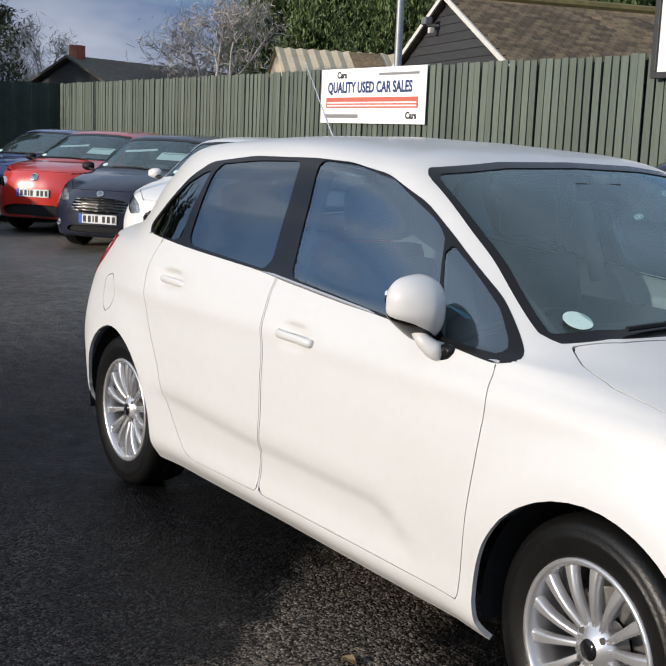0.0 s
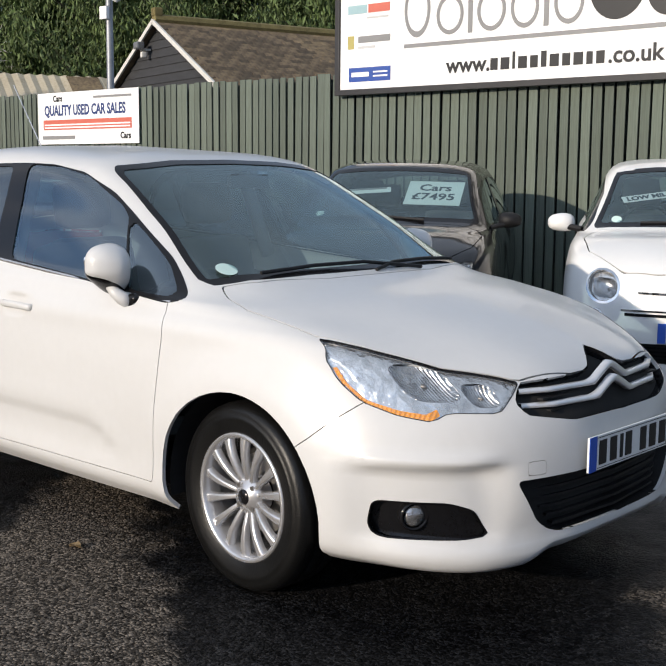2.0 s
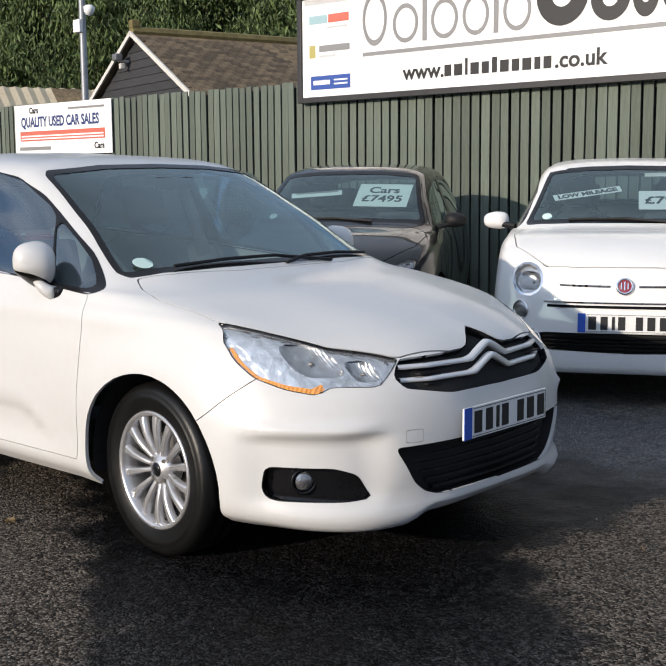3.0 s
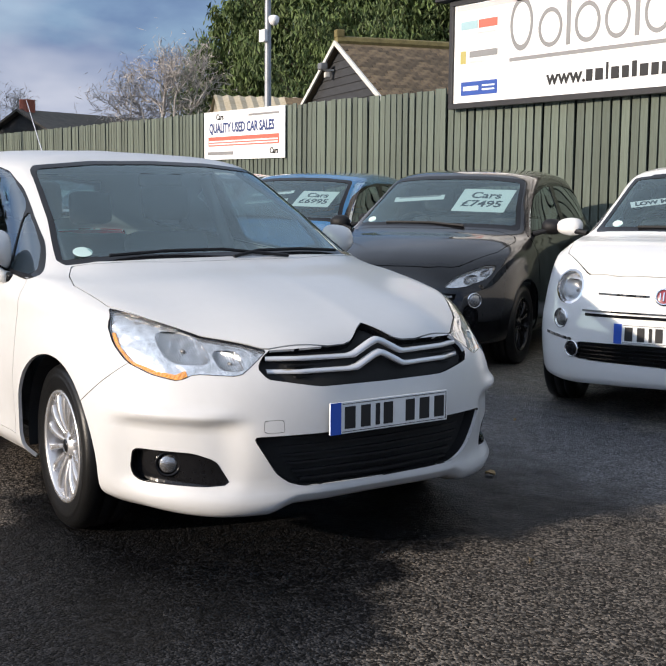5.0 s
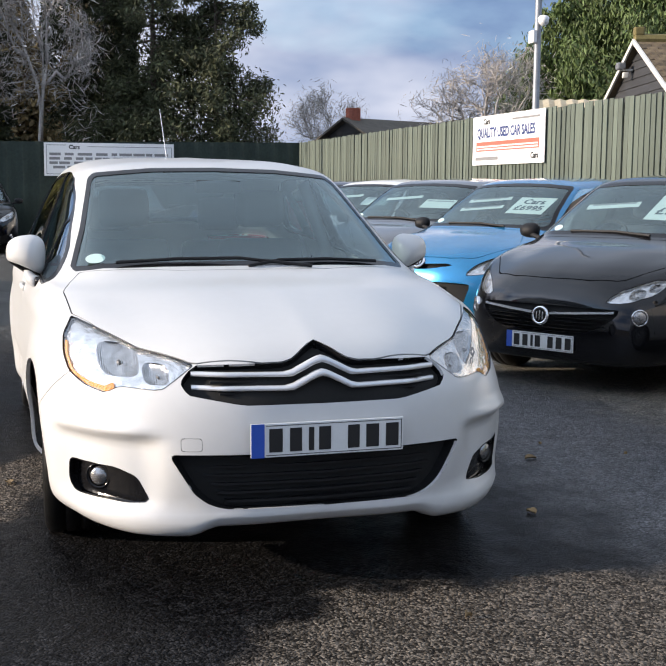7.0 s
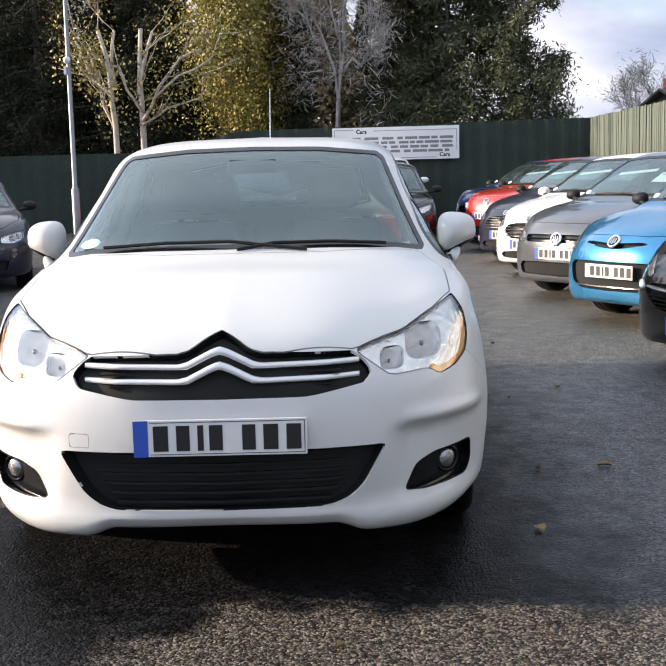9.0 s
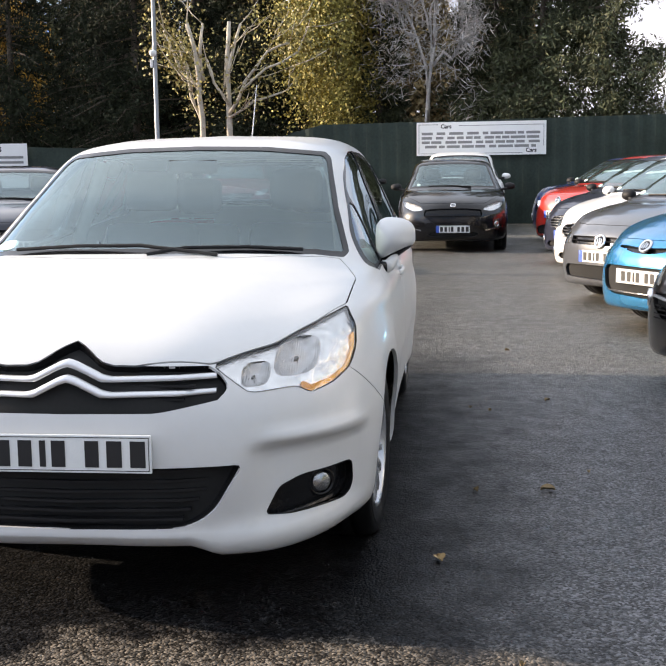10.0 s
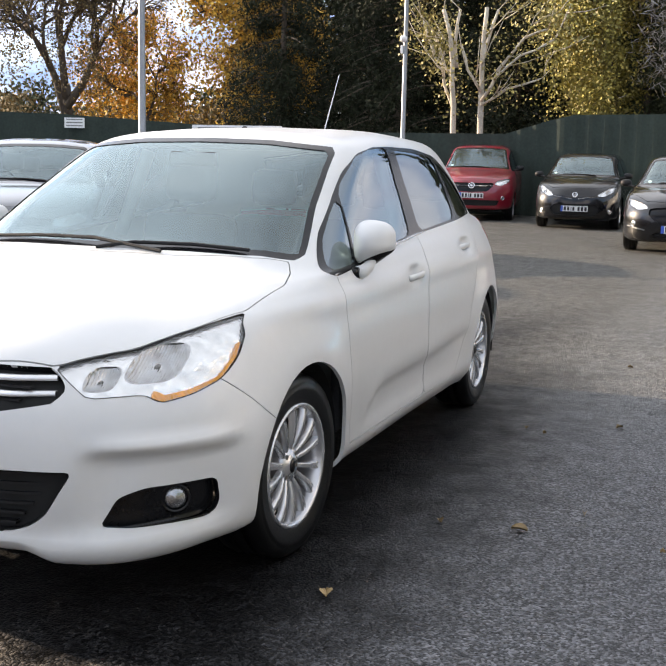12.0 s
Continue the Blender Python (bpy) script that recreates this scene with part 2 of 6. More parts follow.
# dark copy of the board stain: the shade of the gaps is in the colour
M["boardback"] = mat("painted_shade_back_board", (0.022, 0.028, 0.023), 0.85, vary=0.25, scale=1.6, stretch=(6, 6, 0.7))
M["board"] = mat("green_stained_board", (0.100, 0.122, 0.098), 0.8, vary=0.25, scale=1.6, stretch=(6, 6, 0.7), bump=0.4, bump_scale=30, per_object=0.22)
M["sheet"] = mat("dark_green_sheet", (0.030, 0.044, 0.037), 0.7, spec=.2, vary=0.2, scale=2.0)
M["signwhite"] = mat("white_sign_board", (0.80, 0.80, 0.79), 0.45, vary=0.03, scale=4)
M["signframe"] = mat("black_sign_frame", (0.02, 0.02, 0.022), 0.5, vary=0.2, scale=8)
M["signgrey"] = mat("grey_print", (0.22, 0.22, 0.22), 0.5, vary=0.05)
M["signnavy"] = mat("navy_print", (0.02, 0.045, 0.16), 0.5, vary=0.05)
M["palegrey"] = mat("pale_grey_print", (0.5, 0.5, 0.5), 0.5, vary=0.05)
M["signblue"] = mat("blue_print", (0.02, 0.07, 0.30), 0.5, vary=0.05)
M["signgold"] = mat("gold_print", (0.42, 0.36, 0.12), 0.5, vary=0.05)
M["signteal"] = mat("teal_print", (0.30, 0.45, 0.48), 0.5, vary=0.05)
M["signred"] = mat("red_print", (0.55, 0.13, 0.09), 0.5, vary=0.05)
M["steel"] = mat("galvanised_steel", (0.25, 0.26, 0.27), 0.45, metal=0.6, vary=0.15, scale=6)
M["barnwood"] = mat("black_weatherboard", (0.030, 0.031, 0.034), 0.7, vary=0.3, scale=3, stretch=(1, 1, 5), per_object=.2)
M["tile"] = mat("clay_roof_tile", (0.055, 0.038, 0.027), 0.85, vary=0.3, scale=1.1, per_object=0.45, color2=(0.20, 0.145, 0.078), bump=.3, bump_scale=40)
M["tiles"] = mat("clay_roof_tiles", (0.055, 0.038, 0.027), 0.85, vary=0.3, scale=1.1, per_island=0.45, color2=(0.20, 0.145, 0.078), bump=.3, bump_scale=40)
M["moss"] = mat("mossy_ridge", (0.16, 0.13, 0.05), 0.9, vary=0.3, scale=6)
M["trimwhite"] = mat("white_bargeboard", (0.6, 0.59, 0.55), 0.6, vary=0.08)
M["tin"] = mat("rusty_roof_sheet", (0.42, 0.35, 0.24), 0.7, vary=0.25, scale=1.5, color2=(0.56, 0.49, 0.36))
M["bark"] = mat("bark", (0.09, 0.07, 0.055), 0.9, vary=0.35, scale=5, stretch=(4, 4, 1))
M["palebark"] = mat("pale_bark", (0.46, 0.41, 0.34), 0.85, vary=0.25, scale=4)
M["conifer"] = mat("conifer_leaf", (0.072, 0.110, 0.031), 0.7, vary=0.35, scale=.8, per_island=0.45)
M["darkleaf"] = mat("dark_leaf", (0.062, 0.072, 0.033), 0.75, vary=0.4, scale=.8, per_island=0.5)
# darker copy of the dark leaf, with deep shade painted into the colour
M["shadeleaf"] = mat("shade_painted_leaf", (0.020, 0.025, 0.013), 0.8, vary=0.4, scale=.8, per_island=0.5, spec=.2)
M["foglens"] = mat("fog_lamp_glass", (0.40, 0.40, 0.40), 0.12, metal=0.8, vary=0.3, scale=60, bump=.2, bump_scale=120)
M["yellowleaf"] = mat("yellow_leaf", (0.27, 0.225, 0.052), 0.7, vary=0.4, scale=.8, per_island=0.5)
M["orangeleaf"] = mat("orange_leaf", (0.58, 0.33, 0.05), 0.7, vary=0.4, scale=.8, per_island=0.5)
M["twig"] = mat("pale_twig", (0.40, 0.37, 0.345), 0.85, vary=0.3, scale=2, per_island=0.3)
M["slate"] = mat("dark_slate", (0.085, 0.075, 0.062), 0.8, vary=0.3, scale=4)
M["brick"] = mat("red_brick", (0.30, 0.09, 0.06), 0.85, vary=0.25, scale=8)
M["paleyellow"] = mat("pale_yellow_leaf", (0.26, 0.22, 0.07), 0.6, vary=0.4, scale=.8, per_island=0.5)
M["brownleaf"] = mat("brown_leaf", (0.20, 0.14, 0.06), 0.7, vary=0.4, scale=.8, per_island=0.5)
M["deadleaf"] = mat("dead_leaf", (0.28, 0.19, 0.09), 0.7, vary=0.3, scale=30, per_object=.4)

# ---------------------------------------------------------------- mesh helpers


def part(name, bm, material, parent, label="", smooth=False):
    me = bpy.data.meshes.new(name)
    if isinstance(bm, bmesh.types.BMesh):
        if smooth:
            for fc in bm.faces:
                fc.smooth = True
        bm.to_mesh(me)
        bm.free()
    else:
        me.from_pydata(*bm)
        if smooth:
            me.polygons.foreach_set("use_smooth", [True] * len(me.polygons))
    if isinstance(material, (list, tuple)):
        for k in material:
            me.materials.append(k)
    else:
        me.materials.append(material)
    me.update()
    ob = new(name, me)
    if parent is not None:
        ob.parent = parent
    if label:
        ob["label"] = label
    return ob


def thing(name, label, category, m=None, group="", kind=""):
    ob = new(name)
    ob.empty_display_size = 0.1
    if m is not None:
        ob.matrix_world = m
    return tagged(ob, label, category, group, kind)


def box(bm, lo, hi, bevel=0.0, m=None):
    r = bmesh.ops.create_cube(bm, size=1.0)
    vs = r["verts"]
    c, s = (Vector(lo) + Vector(hi)) / 2, Vector(hi) - Vector(lo)
    for v in vs:
        v.co = Vector((v.co.x * s.x, v.co.y * s.y, v.co.z * s.z)) + c
    if bevel:
        es = list({e for v in vs for e in v.link_edges})
        g = bmesh.ops.bevel(bm, geom=es, offset=bevel, segments=2, affect="EDGES", profile=0.6)
        vs = list({v for f in g["faces"] for v in f.verts} | {v for v in vs if v.is_valid})
    if m is not None:
        bmesh.ops.transform(bm, matrix=m, verts=[v for v in vs if v.is_valid])
    return bm


def boxed(lo, hi, bevel=0.0, m=None):
    return box(bmesh.new(), lo, hi, bevel, m)


def lathe(profile, n=48, axis="y", close=False):
    """Turn (radius, along) pairs round an axis; returns verts, edges, faces."""
    vs, fs = [], []
    k = len(profile)
    for i in range(n):
        a = 2 * math.pi * i / n
        for r, h in profile:
            if axis == "y":
                vs.append((r * math.cos(a), h, r * math.sin(a)))
            elif axis == "x":
                vs.append((h, r * math.cos(a), r * math.sin(a)))
            else:
                vs.append((r * math.cos(a), r * math.sin(a), h))
    for i in range(n):
        j = (i + 1) % n
        for q in range(k if close else k - 1):
            p = (q + 1) % k
            fs.append((i * k + q, j * k + q, j * k + p, i * k + p))
    return vs, [], fs


def merged(*pieces):
    vs, fs = [], []
    for v, _, f in pieces:
        o = len(vs)
        vs += [tuple(p) for p in v]
        fs += [tuple(i + o for i in q) for q in f]
    return vs, [], fs


def moved(piece, m):
    return [tuple(m @ Vector(v)) for v in piece[0]], [], piece[2]


def from_bm(bm):
    bm.verts.index_update()
    r = [tuple(v.co) for v in bm.verts], [], [tuple(v.index for v in f.verts) for f in bm.faces]
    bm.free()
    return r


def tube(points, radius, n=8, taper=None):
    """A round bar along a line of points."""
    pts = [Vector(p) for p in points]
    vs, fs = [], []
    for i, p in enumerate(pts):
        d = (pts[min(i + 1, len(pts) - 1)] - pts[max(i - 1, 0)]).normalized()
        a = d.orthogonal().normalized() if i == 0 else (side - d * side.dot(d)).normalized()
        side = a
        b = d.cross(a)
        r = radius if taper is None else radius + (taper - radius) * i / (len(pts) - 1)
        for k in range(n):
            t = 2 * math.pi * k / n
            vs.append(p + r * (math.cos(t) * a + math.sin(t) * b))
    for i in range(len(pts) - 1):
        for k in range(n):
            j = (k + 1) % n
            fs.append((i * n + k, i * n + j, (i + 1) * n + j, (i + 1) * n + k))
    fs.append(tuple(range(n))[::-1])
    fs.append(tuple((len(pts) - 1) * n + k for k in range(n)))
    return [tuple(v) for v in vs], [], fs


def text_mesh(body, size, depth=0.0, bold=0.0, align="LEFT", squeeze=1.0):
    """Lettering as a mesh in the xy plane."""
    cu = bpy.data.curves.new("lettering", "FONT")
    cu.body, cu.size, cu.extrude, cu.offset, cu.align_x = body, size, depth, bold, align
    cu.resolution_u = 3
    ob = bpy.data.objects.new("lettering", cu)
    scene.collection.objects.link(ob)
    bpy.context.view_layer.update()
    me = bpy.data.meshes.new_from_object(ob.evaluated_get(bpy.context.evaluated_depsgraph_get()))
    vs, fs = [(v.co.x * squeeze, v.co.y, v.co.z) for v in me.vertices], [tuple(p.vertices) for p in me.polygons]
    bpy.data.objects.remove(ob)
    bpy.data.meshes.remove(me)
    bpy.data.curves.remove(cu)
    return vs, [], fs


# ---------------------------------------------------------------- curved sheets that can be cut


class Sheet:
    """A triangulated skin with smooth normals, that outlines can cut into panels."""

    def __init__(self, v, n, t):
        self.v, self.n, self.t = v, n, t

    def cut(self, sd):
        """Split where sd changes sign: the sheet inside (sd < 0) and the sheet outside."""
        inside = sd < 0
        k = inside[self.t].sum(1)
        keep_in, keep_out, mixed = self.t[k == 3], self.t[k == 0], self.t[(k > 0) & (k < 3)]
        vs, ns, made = [], [], {}
        base = len(self.v)

        def mid(a, b):
            key = (a, b) if a < b else (b, a)
            if key not in made:
                a, b = key
                f = min(max(sd[a] / (sd[a] - sd[b]), 0.02), 0.98)
                vs.append(self.v[a] + f * (self.v[b] - self.v[a]))
                ns.append(self.n[a] + f * (self.n[b] - self.n[a]))
                made[key] = base + len(vs) - 1
            return made[key]

        tin, tout = [], []
        for tri in mixed.tolist():
            s = [inside[i] for i in tri]
            lone = s.index(True) if sum(s) == 1 else s.index(False)
            a, b, c = tri[lone], tri[(lone + 1) % 3], tri[(lone + 2) % 3]
            p, q = mid(a, b), mid(a, c)
            one, two = ([(a, p, q)], [(p, b, c), (p, c, q)])
            if s[lone]:
                tin += one
                tout += two
            else:
                tout += one
                tin += two
        v = np.vstack([self.v, np.array(vs).reshape(-1, 3)])
        n = np.vstack([self.n, np.array(ns).reshape(-1, 3)])
        mk = lambda keep, more: Sheet(v, n, np.vstack([keep, np.array(more, int).reshape(-1, 3)])).packed()  # noqa: E731
        return mk(keep_in, tin), mk(keep_out, tout)

    def inset(self):
        """How far each point lies from the sheet's open edge."""
        e = np.vstack([self.t[:, [0, 1]], self.t[:, [1, 2]], self.t[:, [2, 0]]])
        seen = set(map(tuple, e.tolist()))
        best = np.full(len(self.v), 1e9)
        for a, b in e.tolist():
            if (b, a) not in seen:
                p, d = self.v[a], self.v[b] - self.v[a]
                w = self.v - p
                t = np.clip(w @ d / max(d @ d, 1e-12), 0, 1)
                best = np.minimum(best, np.linalg.norm(w - t[:, None] * d, axis=1))
        return best

    def refined(self, times=1):
        """Each triangle cut into four, times over."""
        v, n, t = self.v, self.n, self.t
        for _ in range(times):
            e = np.sort(np.vstack([t[:, [0, 1]], t[:, [1, 2]], t[:, [2, 0]]]), axis=1)
            u, inv = np.unique(e, axis=0, return_inverse=True)
            inv = inv.reshape(-1) + len(v)
            k = len(t)
            ab, bc, ca = inv[:k], inv[k:2 * k], inv[2 * k:]
            v = np.vstack([v, (v[u[:, 0]] + v[u[:, 1]]) / 2])
            n = np.vstack([n, (n[u[:, 0]] + n[u[:, 1]]) / 2])
            t = np.vstack([np.stack(q, 1) for q in ((t[:, 0], ab, ca), (ab, t[:, 1], bc), (ca, bc, t[:, 2]), (ab, bc, ca))])
        return Sheet(v, n, t)

    def refined_where(self, pick, times=1):
        """Cut the triangles whose middles pick() chooses into four; the rest stay."""
        keep = pick(self.v[self.t].mean(1))
        fine = Sheet(self.v, self.n, self.t[keep]).packed().refined(times)
        rest = Sheet(self.v, self.n, self.t[~keep]).packed()
        return Sheet(np.vstack([rest.v, fine.v]), np.vstack([rest.n, fine.n]), np.vstack([rest.t, fine.t + len(rest.v)]))

    def packed(self):
        used, inv = np.unique(self.t, return_inverse=True)
        return Sheet(self.v[used], self.n[used], inv.reshape(-1, 3))

    def part(self, name, material, parent, label="", lift=0.0, skirt=0.012):
        """The sheet as a mesh, lifted along its normals, with its rim turned in."""
        nn = self.n / np.maximum(np.linalg.norm(self.n, axis=1, keepdims=True), 1e-9)
        v = self.v + lift * nn
        t = self.t
        faces = [tuple(x) for x in t.tolist()]
        normals = nn.tolist()
        verts = v.tolist()
        if skirt and len(t):
            e = np.vstack([t[:, [0, 1]], t[:, [1, 2]], t[:, [2, 0]]])
            seen = set(map(tuple, e.tolist()))
            low = {}

            def down(i, out):
                if i not in low:
                    low[i] = (len(verts), len(verts) + 1)
                    verts.append(v[i].tolist())
                    verts.append((v[i] - skirt * nn[i]).tolist())
                    normals.append(out)
                    normals.append(out)
                return low[i]

            for a, b in e.tolist():
                if (b, a) not in seen:
                    d = v[b] - v[a]
                    out = np.cross(d, nn[a])
                    ln = np.linalg.norm(out)
                    out = (out / ln if ln > 1e-9 else nn[a]).tolist()
                    (a0, a1), (b0, b1) = down(a, out), down(b, out)
                    faces.append((b0, a0, a1, b1))
        me = bpy.data.meshes.new(name)
        me.from_pydata(verts, [], faces)
        me.polygons.foreach_set("use_smooth", [True] * len(me.polygons))
        me.materials.append(material)
        me.update()
        me.normals_split_custom_set_from_vertices(normals)
        ob = new(name, me)
        ob.parent = parent
        if label:
            ob["label"] = label
        return ob


def rounded(points, times=2):
    """Corner-cutting of a closed outline."""
    p = np.array(points, float)
    for _ in range(times):
        q = np.roll(p, -1, axis=0)
        p = np.stack([0.75 * p + 0.25 * q, 0.25 * p + 0.75 * q], 1).reshape(-1, 2)
    return p


def tight(points, r):
    """Closed outline with corners rounded within r."""
    p = np.array(points, float)
    out = []
    for i in range(len(p)):
        a, b, c = p[i - 1], p[i], p[(i + 1) % len(p)]
        da, dc = a - b, c - b
        la, lc = np.linalg.norm(da), np.linalg.norm(dc)
        k = min(r, 0.45 * la, 0.45 * lc)
        s, e = b + da / la * k, b + dc / lc * k
        for f in (0, 0.33, 0.67, 1):
            out.append((1 - f) ** 2 * s + 2 * f * (1 - f) * b + f * f * e)
    return np.array(out)


def distance(q, poly):
    """Signed distance of points q to a closed outline: negative inside."""
    a, b = poly, np.roll(poly, -1, axis=0)
    best, ins = np.full(len(q), 1e9), np.zeros(len(q), bool)
    for (x0, y0), (x1, y1) in zip(a, b):
        d = np.array((x1 - x0, y1 - y0))
        w = q - (x0, y0)
        t = np.clip((w @ d) / max(d @ d, 1e-12), 0, 1)
        best = np.minimum(best, np.hypot(*(w - t[:, None] * d).T))
        c = (y0 > q[:, 1]) != (y1 > q[:, 1])
        if abs(y1 - y0) > 1e-12:
            ins ^= c & (q[:, 0] < x0 + (q[:, 1] - y0) * (x1 - x0) / (y1 - y0))
    return np.where(ins, -best, best)


def spline(pts, counts):
    """Centripetal Catmull-Rom through rows of points (k, m, 3): counts samples per span."""
    p = np.concatenate([2 * pts[:1] - pts[1:2], pts, 2 * pts[-1:] - pts[-2:-1]])
    out = []
    for i in range(len(pts) - 1):
        p0, p1, p2, p3 = p[i], p[i + 1], p[i + 2], p[i + 3]
        g = lambda u, w: np.maximum(np.linalg.norm(u - w, axis=-1, keepdims=True), 1e-6) ** 0.5  # noqa: E731
        t0 = 0 * g(p0, p1)
        t1 = t0 + g(p0, p1)
        t2 = t1 + g(p1, p2)
        t3 = t2 + g(p2, p3)
        last = i == len(pts) - 2
        for f in np.linspace(0, 1, counts[i] + 1)[: None if last else -1]:
            t = t1 + f * (t2 - t1)
            a1 = (t1 - t) / (t1 - t0) * p0 + (t - t0) / (t1 - t0) * p1
            a2 = (t2 - t) / (t2 - t1) * p1 + (t - t1) / (t2 - t1) * p2
            a3 = (t3 - t) / (t3 - t2) * p2 + (t - t2) / (t3 - t2) * p3
            b1 = (t2 - t) / (t2 - t0) * a1 + (t - t0) / (t2 - t0) * a2
            b2 = (t3 - t) / (t3 - t1) * a2 + (t - t1) / (t3 - t1) * a3
            out.append((t2 - t) / (t2 - t1) * b1 + (t - t1) / (t2 - t1) * b2)
    return np.array(out)

# ---------------------------------------------------------------- car bodies
# Character lines of a five-door hatchback, half a loop each, from nose centre to tail centre (x ahead, y out, z up).
LINES = [
    [(2.06, 0, .172), (2.05, .32, .170), (1.96, .58, .166), (1.74, .74, .180), (1.304, .80, .20), (0, .815, .20), (-1.304, .81, .21), (-1.80, .70, .24), (-1.98, .42, .25), (-2.02, 0, .25)],
    [(2.165, 0, .205), (2.150, .32, .202), (2.045, .60, .196), (1.785, .795, .220), (1.304, .850, .25), (0, .865, .26), (-1.304, .86, .28), (-1.84, .76, .31), (-2.05, .44, .32), (-2.09, 0, .32)],
    [(2.215, 0, .350), (2.190, .32, .350), (2.080, .61, .350), (1.800, .820, .36), (1.304, .868, .38), (0, .878, .39), (-1.304, .88, .41), (-1.86, .78, .44), (-2.08, .45, .45), (-2.12, 0, .45)],
    [(2.220, 0, .520), (2.195, .32, .520), (2.080, .60, .520), (1.800, .825, .53), (1.304, .885, .55), (0, .893, .56), (-1.304, .893, .58), (-1.86, .79, .60), (-2.08, .45, .60), (-2.12, 0, .60)],
    [(2.190, 0, .665), (2.165, .32, .660), (2.040, .59, .655), (1.760, .805, .67), (1.304, .878, .72), (0, .888, .735), (-1.304, .885, .76), (-1.85, .757, .79), (-2.05, .44, .80), (-2.09, 0, .80)],
    [(2.120, 0, .775), (2.085, .32, .765), (1.940, .57, .765), (1.640, .775, .83), (1.280, .850, .855), (0, .868, .875), (-1.304, .865, .90), (-1.83, .705, .93), (-2.02, .43, .945), (-2.06, 0, .95)],
    [(1.950, 0, .850), (1.920, .31, .843), (1.800, .54, .838), (1.560, .738, .872), (1.240, .825, .892), (0, .850, .918), (-1.304, .848, .95), (-1.81, .675, .98), (-2.00, .42, .985), (-2.035, 0, .985)],
    [(1.560, 0, .938), (1.540, .32, .933), (1.460, .56, .922), (1.340, .710, .922), (1.120, .805, .928), (0, .832, .955), (-1.29, .83, .99), (-1.79, .650, 1.025), (-1.97, .41, 1.02), (-2.00, 0, 1.02)],
    [(1.180, 0, .998), (1.165, .33, .996), (1.110, .58, .990), (1.040, .690, .980), (.940, .780, .965), (0, .800, 1.000), (-1.25, .79, 1.05), (-1.70, .575, 1.08), (-1.92, .40, 1.07), (-1.95, 0, 1.07)],
    [(.740, 0, 1.222), (.730, .33, 1.218), (.690, .55, 1.208), (.640, .632, 1.198), (.540, .695, 1.18), (-.20, .715, 1.215), (-1.18, .70, 1.245), (-1.52, .545, 1.255), (-1.70, .36, 1.25), (-1.74, 0, 1.25)],
    [(.300, 0, 1.422), (.290, .30, 1.417), (.272, .48, 1.407), (.245, .572, 1.392), (.08, .612, 1.398), (-.36, .615, 1.418), (-1.12, .595, 1.402), (-1.38, .485, 1.388), (-1.54, .30, 1.392), (-1.57, 0, 1.395)],
    [(.180, 0, 1.449), (.170, .25, 1.447), (.150, .40, 1.442), (.100, .475, 1.436), (0, .505, 1.440), (-.42, .51, 1.462), (-1.02, .485, 1.442), (-1.27, .40, 1.425), (-1.43, .25, 1.42), (-1.46, 0, 1.42)],
    [(0, 0, 1.468), (-.04, 0, 1.470), (-.08, 0, 1.472), (-.14, 0, 1.475), (-.22, 0, 1.479), (-.50, 0, 1.487), (-.86, 0, 1.480), (-1.05, 0, 1.466), (-1.20, 0, 1.452), (-1.28, 0, 1.446)],
]


def skin(warp=None, fine=1.0, shape=None):
    """The whole painted skin as a sheet: the lines, bent by warp, lofted and mirrored; shape presses forms into it."""
    rows = np.array(LINES)                      # levels, stations, xyz
    if warp:
        rows = warp(rows)
    us = [max(2, round(k * fine)) for k in (8, 8, 10, 10, 18, 18, 10, 7, 7)]
    ls = [max(1, round(k * fine)) for k in (3, 5, 7, 7, 6, 5, 9, 9, 10, 10, 4, 6)]
    g = spline(rows.transpose(1, 0, 2), us)     # along the stations
    g = spline(g.transpose(1, 0, 2), ls)        # over the levels
    g[:, 0, 1] = g[:, -1, 1] = 0
    g[-1, :, 1] = 0
    if shape:
        g = shape(g)
    nl, nu = g.shape[:2]
    other = g[:, ::-1][:, 1:] * (1, -1, 1)      # the mirrored half, from tail to nose
    ring = np.concatenate([g, other[:, :-1]], 1)
    nr = ring.shape[1]
    du = np.roll(ring, -1, 1) - np.roll(ring, 1, 1)
    dl = np.gradient(ring, axis=0)
    n = np.cross(du, dl)
    n[-1] = (0, 0, 1)
    n /= np.maximum(np.linalg.norm(n, axis=-1, keepdims=True), 1e-9)
    i = np.arange(nl * nr).reshape(nl, nr)
    a, b = i[:-1], np.roll(i, -1, 1)[:-1]
    c, d = np.roll(i, -1, 1)[1:], i[1:]
    t = np.concatenate([np.stack([a, b, c], -1).reshape(-1, 3), np.stack([a, c, d], -1).reshape(-1, 3)])
    v, n = ring.reshape(-1, 3), n.reshape(-1, 3)
    p = v[t]
    t = t[np.linalg.norm(np.cross(p[:, 1] - p[:, 0], p[:, 2] - p[:, 0]), axis=1) > 1e-9]
    if (n[:, 2] * (v[:, 2] > 1.3)).sum() < 0:
        n = -n
        t = t[:, ::-1]
    return Sheet(v, n, t)


def view_side(s, poly, sign, grow=0.0):
    """Distance to an outline in (x, z), on the flank of that sign."""
    d = distance(s.v[:, [0, 2]], poly) + grow
    return np.where(s.v[:, 1] * sign > 0.25, d, 1.0)


def view_front(s, poly, grow=0.0, xmin=0.2, mirror=False):
    q = s.v[:, [1, 2]] * ((-1, 1) if mirror else (1, 1))
    d = distance(q, poly) + grow
    return np.where((s.v[:, 0] > xmin) & (s.n[:, 0] > 0.02), d, 1.0)


